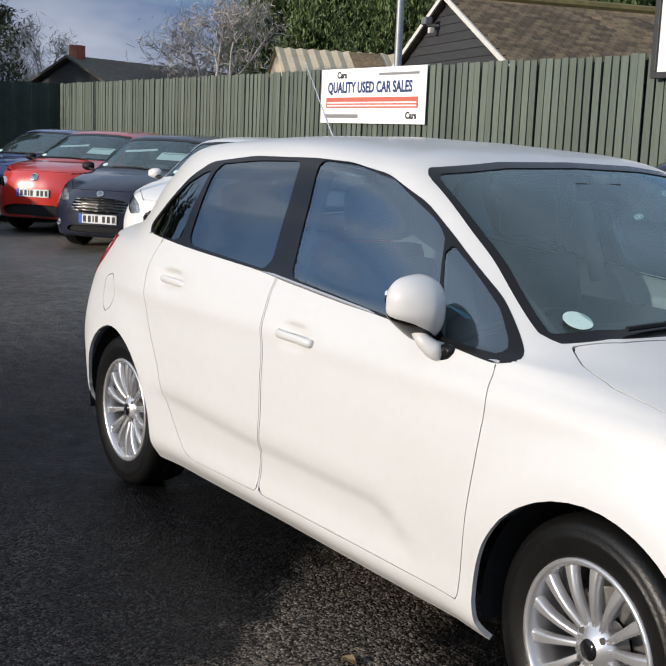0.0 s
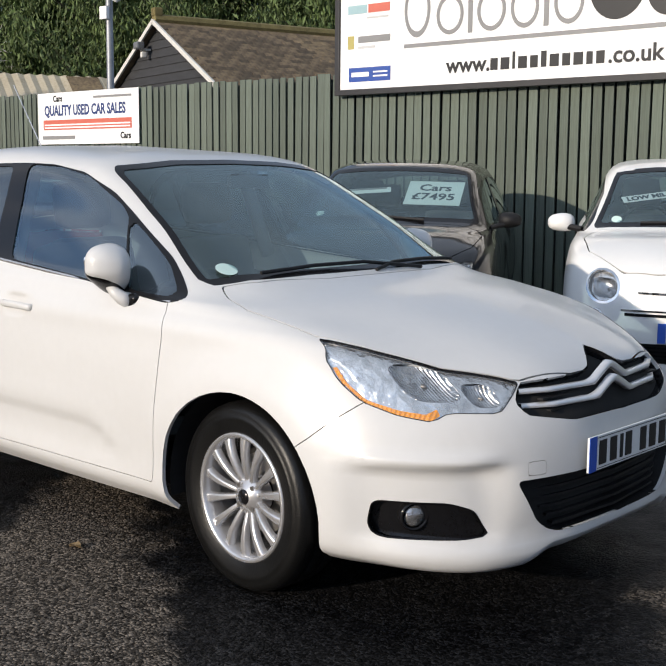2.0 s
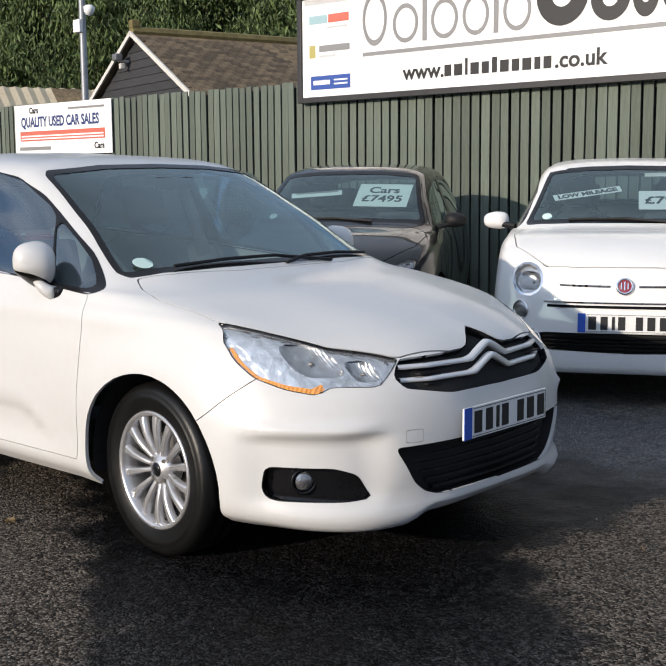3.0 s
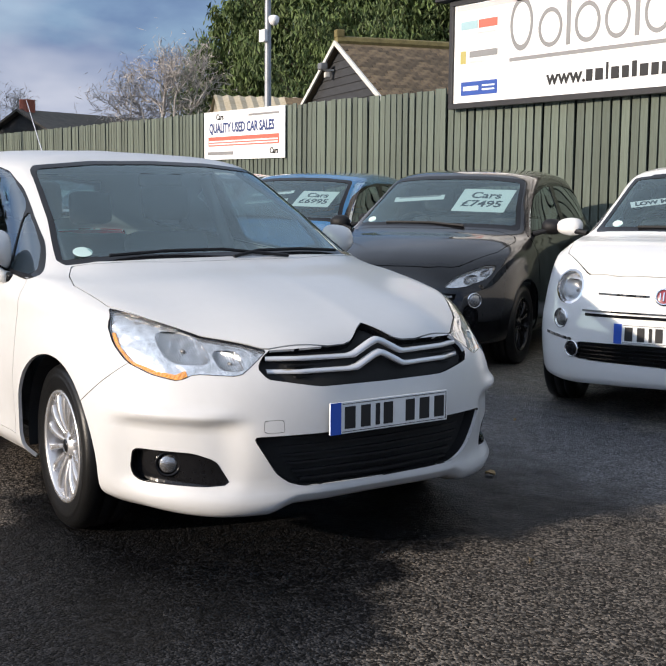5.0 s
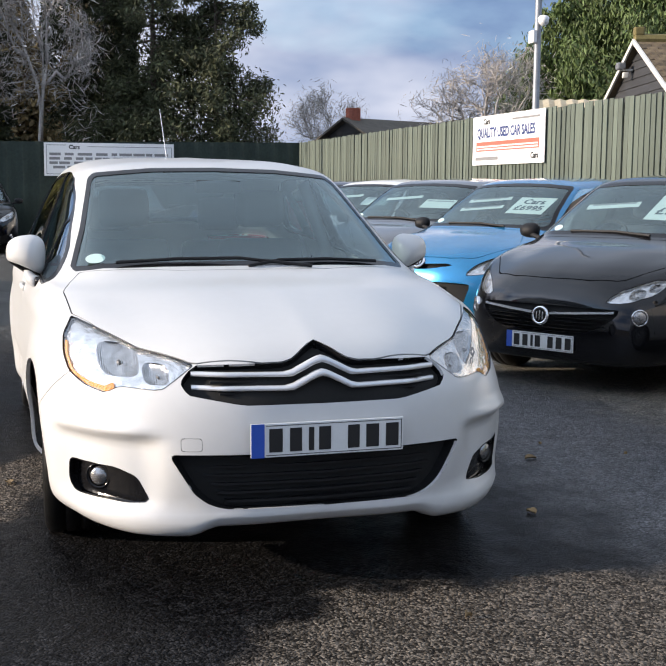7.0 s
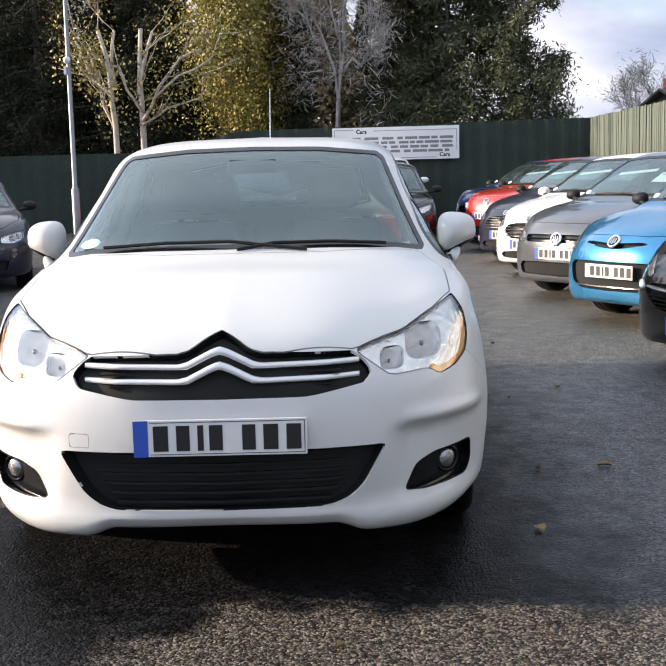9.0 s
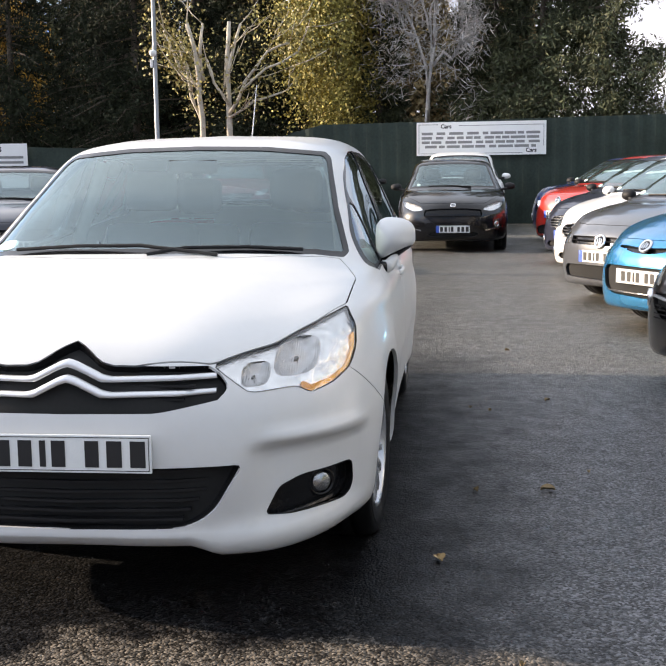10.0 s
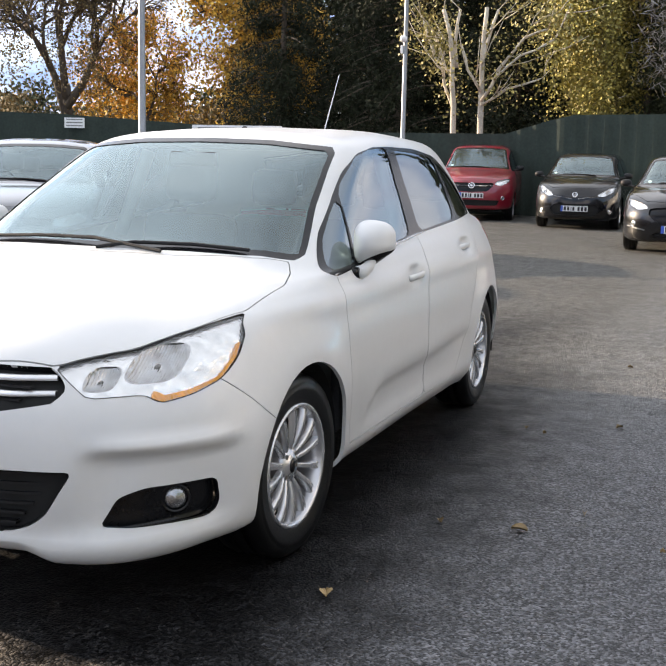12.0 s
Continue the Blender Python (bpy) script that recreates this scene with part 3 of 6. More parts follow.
def view_rear(s, poly, grow=0.0, mirror=False):
    q = s.v[:, [1, 2]] * ((-1, 1) if mirror else (1, 1))
    d = distance(q, poly) + grow
    return np.where((s.v[:, 0] < -0.6) & (s.n[:, 0] < -0.02), d, 1.0)


def view_top(s, poly, grow=0.0):
    d = distance(s.v[:, [0, 1]], poly) + grow
    return np.where(s.n[:, 2] > 0.12, d, 1.0)


def panel(s, dist, gap=0.002):
    """Lift a panel out of a sheet, leaving an open joint round it: the panel and the rest."""
    inn, rest = s.cut(dist(s, gap))
    _, rest = rest.cut(dist(rest, -gap))
    return inn, rest


def ring_of(radius, n=40):
    a = np.linspace(0, 2 * np.pi, n, endpoint=False)
    return np.stack([radius * np.cos(a), radius * np.sin(a)], 1)


def wheel_parts(parent, at, side, radius, width, rim_r, style, turn=0.0):
    """A wheel standing at a place; side: +1 faces +y. Returns the wheel."""
    w = new("wheel")
    w.parent = parent
    w.matrix_local = pose(*at, 0, 0, turn + (0 if side > 0 else 180))
    h = width / 2
    tyre = [(rim_r - .004, -h + .02), (rim_r + .01, -h + .004), (radius * .86, -h), (radius * .95, -h + .006), (radius * .985, -h + .022),
            (radius, -h + .045), (radius, -.034), (radius - .007, -.032), (radius - .007, -.024), (radius, -.022), (radius, .022), (radius - .007, .024), (radius - .007, .032), (radius, .034),
            (radius, h - .045), (radius * .985, h - .022), (radius * .95, h - .006), (radius * .90, h + .001), (radius * .86, h), (radius * .855, h + .002), (radius * .82, h - .001), (rim_r + .012, h - .004), (rim_r - .004, h - .016)]
    part("tyre", lathe(tyre, 56), M["rubber"], w, "black rubber tyre", smooth=True)
    rim = [(rim_r + .004, h - .010), (rim_r + .002, h - .004), (rim_r - .008, h - .004), (rim_r - .014, h - .012), (rim_r - .022, h - .05), (rim_r - .03, -h + .03), (rim_r + .002, -h + .02)]
    part("rim", lathe(rim, 56), M["alloy"], w, "silver alloy rim", smooth=True)
    part("brake_disc", lathe([(.06, .0), (.135, .0), (.135, -.02), (.06, -.02)], 40, close=True), M["disc"], w, "steel brake disc")
    part("wheel_back", lathe([(rim_r - .02, -.05), (.001, -.05)], 32), M["under"], w)
    pairs, per = style
    fs = []
    for i in range(pairs):
        for k in range(per):
            a = 2 * math.pi * i / pairs + (k - (per - 1) / 2) * (0.44 if per == 2 else 0) * 2 * math.pi / pairs
            lean = (k - (per - 1) / 2) * 0.06
            vs, qs = [], []
            for f in (0.0, 0.2, 0.4, 0.6, 0.8, 0.93, 1.0):
                r = .040 + f * (rim_r - .046)
                wd = (.0085 + .006 * f + .007 * f ** 4) if per == 2 else (.016 + .012 * f)
                y = h - .024 - .012 * (1 - f) ** 2 + .013 * math.sin(f * 2.6)
                ang = a + lean * f
                c, s2 = math.cos(ang), math.sin(ang)
                for off, yy in ((-1, y - .024), (-.86, y - .006), (-.45, y), (.0, y - .0035), (.45, y), (.86, y - .006), (1, y - .024)):
                    vs.append((r * c - off * wd * s2, yy, r * s2 + off * wd * c))
            for q in range(6):
                for e in range(6):
                    qs.append((q * 7 + e, q * 7 + e + 1, q * 7 + e + 8, q * 7 + e + 7))
            part("spoke", (vs, [], qs), M["alloy"], w, smooth=True)
    part("hub", lathe([(.001, h - .022), (.030, h - .022), (.034, h - .026), (.060, h - .034), (.066, h - .05), (.066, h - .09)], 32), M["alloy"], w, smooth=True)
    part("centre_cap", lathe([(.001, h - .017), (.024, h - .018), (.027, h - .024)], 24), M["gloss"], w, "black centre cap", smooth=True)
    for i in range(4):
        a = math.pi / 4 + i * math.pi / 2
        part("wheel_bolt", moved(lathe([(.001, .010), (.008, .010), (.009, 0)], 8), pose(.048 * math.cos(a), h - .036, .048 * math.sin(a))), M["disc"], w)
    return w


def seat_row(parent, x, ys, z=0.34, top=1.0, wide=.46):
    for y in ys:
        s = new("seat")
        s.parent = parent
        s.matrix_local = pose(x, y, z)
        part("cushion", boxed((-.05, -wide / 2, 0), (.45, wide / 2, .18), .05), M["interior"], s, smooth=True)
        part("backrest", boxed((-.10, -wide / 2, 0), (.06, wide / 2, top - z - .20), .055, pose(-.02, 0, .1, 0, -14, 0)), M["interior"], s, smooth=True)
        part("headrest", boxed((-.06, -.13, 0), (.05, .13, .20), .05, pose(-.17, 0, top - z - .06, 0, -8, 0)), M["interior"], s, smooth=True)


def plate_parts(parent, m, width=0.52, height=0.111, band=True, bars=(.055, .05, .022, .05, 0, .05, .055, .055)):
    """A number plate in its local yz plane facing +x; its characters are plain bars."""
    p = new("number_plate")
    p.parent = parent
    p.matrix_local = m
    part("plate", boxed((-.006, -width / 2, -height / 2), (.002, width / 2, height / 2), .002), M["plate"], p, "white number plate")
    rim = merged(*[from_bm(boxed(a, b)) for a, b in (((.0025, -width / 2 + .05, height / 2 - .008), (.0035, width / 2 - .006, height / 2 - .006)), ((.0025, -width / 2 + .05, -height / 2 + .006), (.0035, width / 2 - .006, -height / 2 + .008)),
                                                  ((.0025, width / 2 - .008, -height / 2 + .006), (.0035, width / 2 - .006, height / 2 - .006)))])
    part("border", rim, M["ink"], p)
    y = -width / 2 + .008
    if band:
        part("band", boxed((.002, -width / 2, -height / 2), (.004, -width / 2 + .044, height / 2)), M["plateblue"], p, "blue band")
    y = -width / 2 + .060
    k = (width - .075) / (sum(bars) + .012 * len(bars))
    for b in bars:
        if b:
            part("bar", boxed((.002, y, -.0385), (.0045, y + b * k * .78, .0385)), M["ink"], p)
        y += (b + .012) * k if b else .034 * k
    return p


def arch_liner(parent, x, y, r, half, z):
    vs, _, fs = lathe([(r, -half), (r, half)], 36)
    keep = [f for f in fs if all(vs[i][2] > -.12 for i in f)]
    part("wheel_liner", moved((vs, [], keep), pose(x, y, z)), M["under"], parent)


class Car:
    """Collects a car's panels. spec gives its measures and outlines."""

    def __init__(self, name, label, m, paint, group="", fine=0.6, warp=None, shape=None, roof=None, arch=.345, hub_z=.316, axles=(1.304, -1.304), track=.845):
        self.ob = thing(name, label, "car", m, group)
        self.paint, self.s = paint, skin(warp, fine, shape)
        self.arch, self.hub_z, self.axles, self.track, self.warp = arch, hub_z, axles, track, warp
        for ax in axles:
            for sg in (1, -1):
                _, self.s = self.s.cut(view_side(self.s, ring_of(arch) + (ax, hub_z), sg))

    def lift(self, name, dist, material, label="", gap=0.0022, lift=0.0, skirt=0.012, parent=None):
        inn, self.s = panel(self.s, dist, gap)
        if len(inn.t) == 0:
            return None, inn
        return inn.part(name, material, parent or self.ob, label, lift, skirt), inn

    def take(self, dist):
        """Cut a piece out, with no joint."""
        inn, self.s = self.s.cut(dist(self.s, 0.0))
        return inn

    def both(self, name, poly, material, label="", gap=.0022, **k):
        return [self.lift(name, (lambda s, g, sg=sg: view_side(s, poly, sg, g)), material, label, gap, **k)[0] for sg in (1, -1)]

    def windows(self, outer, panes, trim, grow=0.0):
        """Side glass: a dark surround with panes let into it on both flanks. panes: (outline, material)."""
        for sg in (1, -1):
            zone = self.take(lambda s, g: view_side(s, outer, sg, g))
            for poly, gm in panes:
                inn, zone = zone.cut(view_side(zone, poly, sg, -grow))
                inn.part("side_window", gm, self.ob, "", -0.003, 0.004)
            zone.part("window_surround", trim, self.ob, "black window surround", 0.001, 0.02)

    def screen(self, poly, inset=.028, front=True, frit=None):
        view = view_front if front else view_rear
        zone = self.take(lambda s, g: view(s, poly, g))
        glass, edge = zone.cut(view(zone, poly, inset))
        name = "windscreen" if front else "rear_window"
        glass.part(name, M["glass"] if front else M["sideglass"], self.ob, "", -0.003, 0.004)
        edge.part(name + "_edge", frit or M["gloss"], self.ob, "black glass edge", 0.0, 0.006)

    def lamp(self, name, poly, view, label, deep=.05, lens=True, housing=None, mirror=False, bowls=(), turn=None, seal=None, edge=.0045):
        """A lamp let into the skin: a clear cover, a thin seal round it, and a bright dished reflector behind."""
        piece = self.take(lambda s, g: view(s, poly, g, mirror=mirror))
        if len(piece.t) == 0:
            return None
        holder = new(name)
        holder.parent = self.ob
        holder["label"] = label
        fine = piece.refined(2)
        cover, rim = fine.cut(edge - fine.inset())
        rim.part("lamp_seal", seal or M["gloss"], holder, "", 0.001, .012)
        rest = cover
        for i, (by, bz, br) in enumerate(bowls):
            ring = ring_of(br)
            ring = ring * (1.12, .92) / ((abs(ring / br) ** 3.4).sum(1, keepdims=True) ** (1 / 3.4)) * .94 + (by, bz)
            inn, rest = rest.cut(view(rest, ring, 0, mirror=mirror))
            if not len(inn.t):
                continue
            d = np.hypot(inn.v[:, 1] * (-1 if mirror else 1) - by, inn.v[:, 2] - bz) / br
            dip = deep * (.50 + .75 * np.sqrt(np.maximum(0, 1 - d * d)))
            part("bowl", ((inn.v - dip[:, None] * inn.n).tolist(), [], inn.t.tolist()), M["bowl"], holder, "bright dished bowl", smooth=True)
            part("bulb", moved(lathe([(.001, .008), (br * .10, .005), (br * .13, -.01)], 14, "x"), Matrix.Translation(Vector(inn.v[np.argmin(d)] - deep * 1.15 * inn.n[np.argmin(d)]))), M["disc"], holder, smooth=True)
        if turn:
            inn, rest = rest.cut(turn(rest, mirror))
            if len(inn.t):
                inn.part("turn_strip", M["amber"], holder, "amber turn strip", -.006, .012)
        back = Sheet(rest.v - deep * .5 * rest.n, rest.n, rest.t)
        part("reflector", (back.v.tolist(), [], back.t.tolist()), housing or M["reflector"], holder, smooth=True)
        wall = piece.part("lamp_rim", M["gloss"], holder, "", -0.001, deep)
        keep = [p for p in range(len(wall.data.polygons)) if len(wall.data.polygons[p].vertices) == 4]
        vs = [tuple(v.co) for v in wall.data.vertices]
        fs = [tuple(wall.data.polygons[p].vertices) for p in keep]
        bpy.data.objects.remove(wall)
        part("lamp_rim", (vs, [], fs), housing or M["lampwall"], holder)
        if lens:
            cover.part("lens", M["lens"], holder, "clear lens", -0.002, 0.0)
        return holder, piece

    def finish(self, wheel=(.316, .205, .212, (7, 2)), steer=0.0, floor_z=.20, seats=True, xs=(.25, -.75), top=1.06, label=""):
        self.s.part("body", self.paint, self.ob, label, 0.0, 0.014)
        for i, ax in enumerate(self.axles):
            for sg in (1, -1):
                wheel_parts(self.ob, (ax, sg * (self.track - wheel[1] / 2 + .012), wheel[0]), sg, *wheel[:3], wheel[3], steer if i == 0 else 0)
                tuck = .06 if self.warp else 0.0
                arch_liner(self.ob, ax, sg * (self.track - .13 - tuck), self.arch + .006, .135 - tuck * .5, self.hub_z)
        b = self.s.v
        lo, hi = b[:, 0].min(), b[:, 0].max()
        half = abs(b[:, 1]).max()
        part("underbody", boxed((lo + .25, -half + .27, floor_z), (hi - .22, half - .27, floor_z + .10), .02), M["under"], self.ob)
        for x0, x1 in ((self.axles[0] + self.arch + .02, hi - .22), (lo + .22, self.axles[1] - self.arch - .02)):
            part("undertray", boxed((x0, -half + .27, floor_z - .005), (x1, half - .27, floor_z + .085), .02), M["under"], self.ob)
        part("cabin_floor", boxed((lo + .35, -half + .10, .34), (hi - 1.15, half - .10, .37), .01), M["interior"], self.ob)
        for sg in (1, -1):
            part("door_lining", boxed((self.axles[1] + .35, sg * (half - .10) - .02, .34), (self.axles[0] - .42, sg * (half - .10) + .02, .86), .015), M["interior"], self.ob)
        if seats:
            seat_row(self.ob, xs[0] - .30, (.36, -.36), top=top + .12)
            seat_row(self.ob, xs[1] - .25, (.33, -.33), top=top + .07)
        return self.ob

# ---------------------------------------------------------------- the white hatchback


def mirrored(half):
    """A symmetric outline from its half, given from the bottom centre round to the top centre."""
    return np.array(list(half) + [(-y, z) for y, z in half[::-1] if abs(y) > 1e-6])


def smooth(x, a, b):
    t = np.clip((x - a) / (b - a), 0, 1)
    return t * t * (3 - 2 * t)


def hatch_shape(g):
    x, y, z = g[..., 0].copy(), g[..., 1].copy(), g[..., 2].copy()
    side = smooth(y, .60, .74) * smooth(x, -1.9, -1.5) * (1 - smooth(x, 1.2, 1.5))
    # pressed line low on the doors, rising to the rear
    low = .458 + .03 * smooth(x, -.1, -.75) - .11 * smooth(x, .50, .74)
    fade = smooth(x, .80, .55) * smooth(x, -1.0, -.75)
    y -= side * .009 * smooth(z, low + .012, low - .022) * smooth(z, .27, .36) * fade
    y += side * .005 * np.exp(-((z - low - .05) / .05) ** 2) * fade
    # shoulder line through the handles
    y += side * .007 * np.exp(-((z - .845) / .035) ** 2)
    # swollen wheel arches
    for ax in (1.304, -1.304):
        d = np.hypot(x - ax, z - .316)
        y += .016 * smooth(d, .52, .36) * smooth(y, .6, .75)
    # brow and scoop round the fog lamps
    nose = smooth(x, 1.70, 1.86) * smooth(y, .50, .60)
    x -= .026 * nose * smooth(z, .520, .490) * smooth(z, .255, .30)
    y -= .010 * nose * smooth(z, .520, .490) * smooth(z, .255, .30)
    brow = smooth(x, 1.70, 1.86) * smooth(y, .52, .64)
    x += .017 * brow * np.exp(-((z - .533) / .020) ** 2)
    y += .009 * brow * np.exp(-((z - .533) / .020) ** 2)
    # lip under the bumper
    lip = smooth(x, 1.7, 1.9) * smooth(z, .275, .245)
    x += .018 * lip
    # the lip steps up between the bumper's corners
    z += .030 * smooth(x, 1.75, 1.95) * smooth(z, .275, .215) * smooth(y, .44, .34)
    # chamfer that runs down beside the lower intake
    edge = np.interp(z, [.26, .34, .47, .56], [.47, .52, .58, .62])
    x -= .012 * smooth(x, 1.85, 1.98) * np.exp(-((y - edge) / .065) ** 2) * smooth(z, .56, .48) * smooth(z, .25, .30)
    # scoops behind the door handles
    for hx, hz in ((.045, .848), (-.825, .918)):
        y -= .024 * smooth(y, .6, .7) * np.exp(-((x - hx + .01) / .075) ** 4 - ((z - hz - .004) / .034) ** 4)
    return np.stack([x, y, z], -1)


def white_hatchback():
    c = Car("hatchback", "white five-door hatchback parked on the tarmac, freshly washed and still wet", pose(0, 0, 0), M["white"], fine=1.25, shape=hatch_shape, arch=.358)
    ob = c.ob
    c.s = c.s.refined_where(lambda q: (q[:, 0] > 1.60) & (q[:, 2] < .60))
    # glass
    c.screen(mirrored([(0, 1.008), (.35, 1.006), (.60, .998), (.705, .982), (.722, .995), (.66, 1.15), (.590, 1.365), (.560, 1.391), (.30, 1.415), (0, 1.421)]), .017)
    c.screen(mirrored([(0, 1.10), (.45, 1.10), (.58, 1.13), (.52, 1.33), (.3, 1.37), (0, 1.375)]), .03, front=False)
    outer = tight([(.992, .940), (.80, 1.070), (.574, 1.190), (.384, 1.292), (.178, 1.365), (-.03, 1.394), (-.234, 1.400), (-.632, 1.394), (-.929, 1.362), (-1.055, 1.298), (-1.15, 1.192), (-1.235, 1.098), (-1.20, 1.068), (-.83, 1.045), (-.23, 1.013), (.424, .966), (.916, .922)], .03)
    c.windows(outer, [
        (tight([(.552, 1.176), (.672, 1.114), (.805, 1.038), (.912, .954), (.690, .964), (.628, 1.06)], .015), M["sideglass"]),
        (tight([(.508, 1.196), (.437, 1.241), (.204, 1.343), (0, 1.378), (-.192, 1.384), (-.110, 1.025), (.321, .991), (.640, .968), (.590, 1.06)], .02), M["sideglass"]),
        (tight([(-.262, 1.034), (-.325, 1.376), (-.599, 1.367), (-.845, 1.346), (-.862, 1.30), (-.815, 1.068)], .02), M["dglass"]),
        (tight([(-.905, 1.325), (-1.040, 1.262), (-1.115, 1.185), (-1.195, 1.100), (-1.165, 1.082), (-.900, 1.070), (-.915, 1.17)], .02), M["dglass"])], M["gloss"], .011)
    for sg in (1, -1):
        strip = tube([(x, sg * y, z) for x, y, z in ((.93, .828, .926), (.424, .812, .964), (-.23, .800, 1.011), (-.83, .806, 1.043), (-1.20, .786, 1.064))], .007, 6)
        part("waist_strip", strip, M["alloy"], ob, "thin bright waist strip")
    # doors, bonnet, bumper joint, filler flap
    front = tight([(.915, .945), (.945, .842), (.937, .723), (.913, .489), (.885, .292), (-.155, .285), (-.116, .542), (-.128, .763), (-.168, .947), (-.19, 1.03), (.424, .99)], .02)
    rear = tight([(-.165, .285), (-.126, .542), (-.138, .763), (-.178, .947), (-.20, 1.03), (-.83, 1.07), (-1.04, 1.075), (-1.045, .95), (-1.025, .870), (-.963, .74), (-.868, .594), (-.817, .468), (-.749, .355), (-.66, .280)], .03)
    doors = c.both("front_door", front, M["white"], "white front door", gap=.0015) + c.both("rear_door", rear, M["white"], "white rear door", gap=.0013)
    bonnet = np.array([(2.050, 0), (2.062, .018), (2.120, .085), (2.130, .12), (2.125, .20), (2.065, .415), (1.90, .575), (1.72, .688), (1.545, .762), (1.25, .770), (1.12, .735), (1.04, .695), (1.105, .58), (1.180, .3), (1.19, 0)])
    bonnet = np.vstack([bonnet, bonnet[::-1][1:-1] * (1, -1)])
    c.lift("bonnet", lambda s, g: view_top(s, bonnet, g), M["white"], "white bonnet")
    # grille and lamps
    holder = new("grille")
    holder.parent = ob
    zone = c.take(lambda s, g: view_front(s, tight(mirrored([(0, .624), (.27, .625), (.442, .655), (.464, .690), (.44, .722), (.405, .746), (.105, .756), (.075, .776), (.034, .812), (0, .828)]), .010), g, 1.6))
    Sheet(zone.v - .03 * zone.n, zone.n, zone.t).part("grille_back", M["under"], holder, "black grille", 0, 0)
    zone.part("grille_frame", M["gloss"], holder, "", 0.0, .035)
    fr = holder.children[-1]
    me = fr.data
    keep = [tuple(p.vertices) for p in me.polygons if len(p.vertices) == 4]
    vs = [tuple(v.co) for v in me.vertices]
    bpy.data.objects.remove(fr)
    part("grille_frame", (vs, [], keep), M["gloss"], holder)
    surf = skin(None, 0.8, hatch_shape)
    for top, tall in ((.7335, .0150), (.6905, .0150)):
        # a chrome chevron bar, straight to the sides and peaked in the middle
        for lo, hi, m, up in ((-.004, .004 + tall, M["barchrome"], .006),):
            ys = np.linspace(-.425, .425, 61)
            peak = np.interp(abs(ys), [0, .022, .10, .13, .43], [.049, .043, .004, 0, .002])
            cen = top + peak - .018
            pts = []
            for y, z in zip(ys, cen):
                x = np.interp(abs(y), [0, .32, .60], [2.168 - .42 * (z - .70), 2.132 - .42 * (z - .70), 2.00]) + .012 * np.exp(-(y / .12) ** 2)
                wide = tall * (1 + .50 * float(smooth(np.array(abs(y)), .13, .09))) / 2
                pts.append([(x - .02, y, z - wide), (x + .001, y, z - wide), (x + .003, y, z - wide * .6), (x + .001, y, z + wide), (x - .02, y, z + wide)])
            vs = [p for row in pts for p in row]
            fs = [(i * 5 + k, i * 5 + k + 1, i * 5 + k + 6, i * 5 + k + 5) for i in range(len(pts) - 1) for k in range(4)]
            part("chevron_bar", (vs, [], fs), m, holder, "chrome chevron bar", smooth=True)
    for z, half in ((.640, .25), (.657, .34), (.694, .37)):
        part("slat", boxed((2.11 - .3 * (z - .7), -half, z - .003), (2.130 - .3 * (z - .7), half, z + .003)), M["plastic"], holder)
    low = tight(mirrored([(0, .280), (.33, .283), (.385, .300), (.430, .335), (.500, .452), (.498, .466), (.25, .468), (0, .468)]), .02)
    holder2 = new("lower_grille")
    holder2.parent = ob
    zone = c.take(lambda s, g: view_front(s, low, g, 1.6))
    Sheet(zone.v - .05 * zone.n, zone.n, zone.t).part("intake_back", M["under"], holder2, "", 0, 0)
    fr = zone.part("intake_rim", M["plastic"], holder2, "", 0.0, .05)
    keep = [tuple(p.vertices) for p in fr.data.polygons if len(p.vertices) == 4]
    vs = [tuple(v.co) for v in fr.data.vertices]
    bpy.data.objects.remove(fr)
    part("intake_rim", (vs, [], keep), M["plastic"], holder2)
    for i in range(6):
        z = .302 + i * .029
        half = np.interp(z, [.28, .46], [.31, .455])
        pts = [(np.interp(abs(y), [0, .32, .6], [2.186, 2.158, 2.045]), y, z) for y in np.linspace(-half, half, 15)]
        vs = [(x + dx, y, zz + dz) for x, y, zz in pts for dx, dz in ((-.03, -.006), (0, -.004), (0, .004), (-.03, .006))]
        fs = [(k * 4 + e, k * 4 + e + 1, k * 4 + e + 5, k * 4 + e + 4) for k in range(14) for e in range(3)]
        part("slat", (vs, [], fs), M["plastic"], holder2)
    for mir in (False, True):
        lamp = tight([(.408, .747), (.564, .796), (.678, .832), (.766, .866), (.800, .81), (.806, .75), (.793, .695), (.748, .661), (.688, .644), (.647, .670), (.522, .665)], .012)
        sg = -1 if mir else 1

        def turn(sh, mirror):
            q = sh.v[:, [1, 2]] * ((-1, 1) if mirror else (1, 1))
            k = np.maximum(.3, abs(sh.n[:, 0]))
            d = distance(q, lamp) / k
            return np.maximum.reduce([d + .008, -(d + .025 + .012 * smooth(q[:, 1], .72, .66)), q[:, 1] - .790, .664 - q[:, 0]])

        c.lamp("headlight", lamp, (lambda s, p, g, mirror: view_front(s, p, g, 1.2, mirror)), "clear headlight with chrome bowls and an amber turn strip", .024, mirror=mir, bowls=((.645, .755, .060), (.535, .719, .038)), turn=turn, edge=.0022)
        fog = tight([(.557, .296), (.63, .288), (.785, .290), (.800, .33), (.798, .408), (.72, .406), (.663, .405), (.600, .380)], .018)
        made, piece = c.lamp("fog_light", fog, (lambda s, p, g, mirror: view_front(s, p, g, 1.3, mirror)), "round fog lamp in a black surround", .06, lens=False, housing=M["gloss"], mirror=mir, edge=.004)
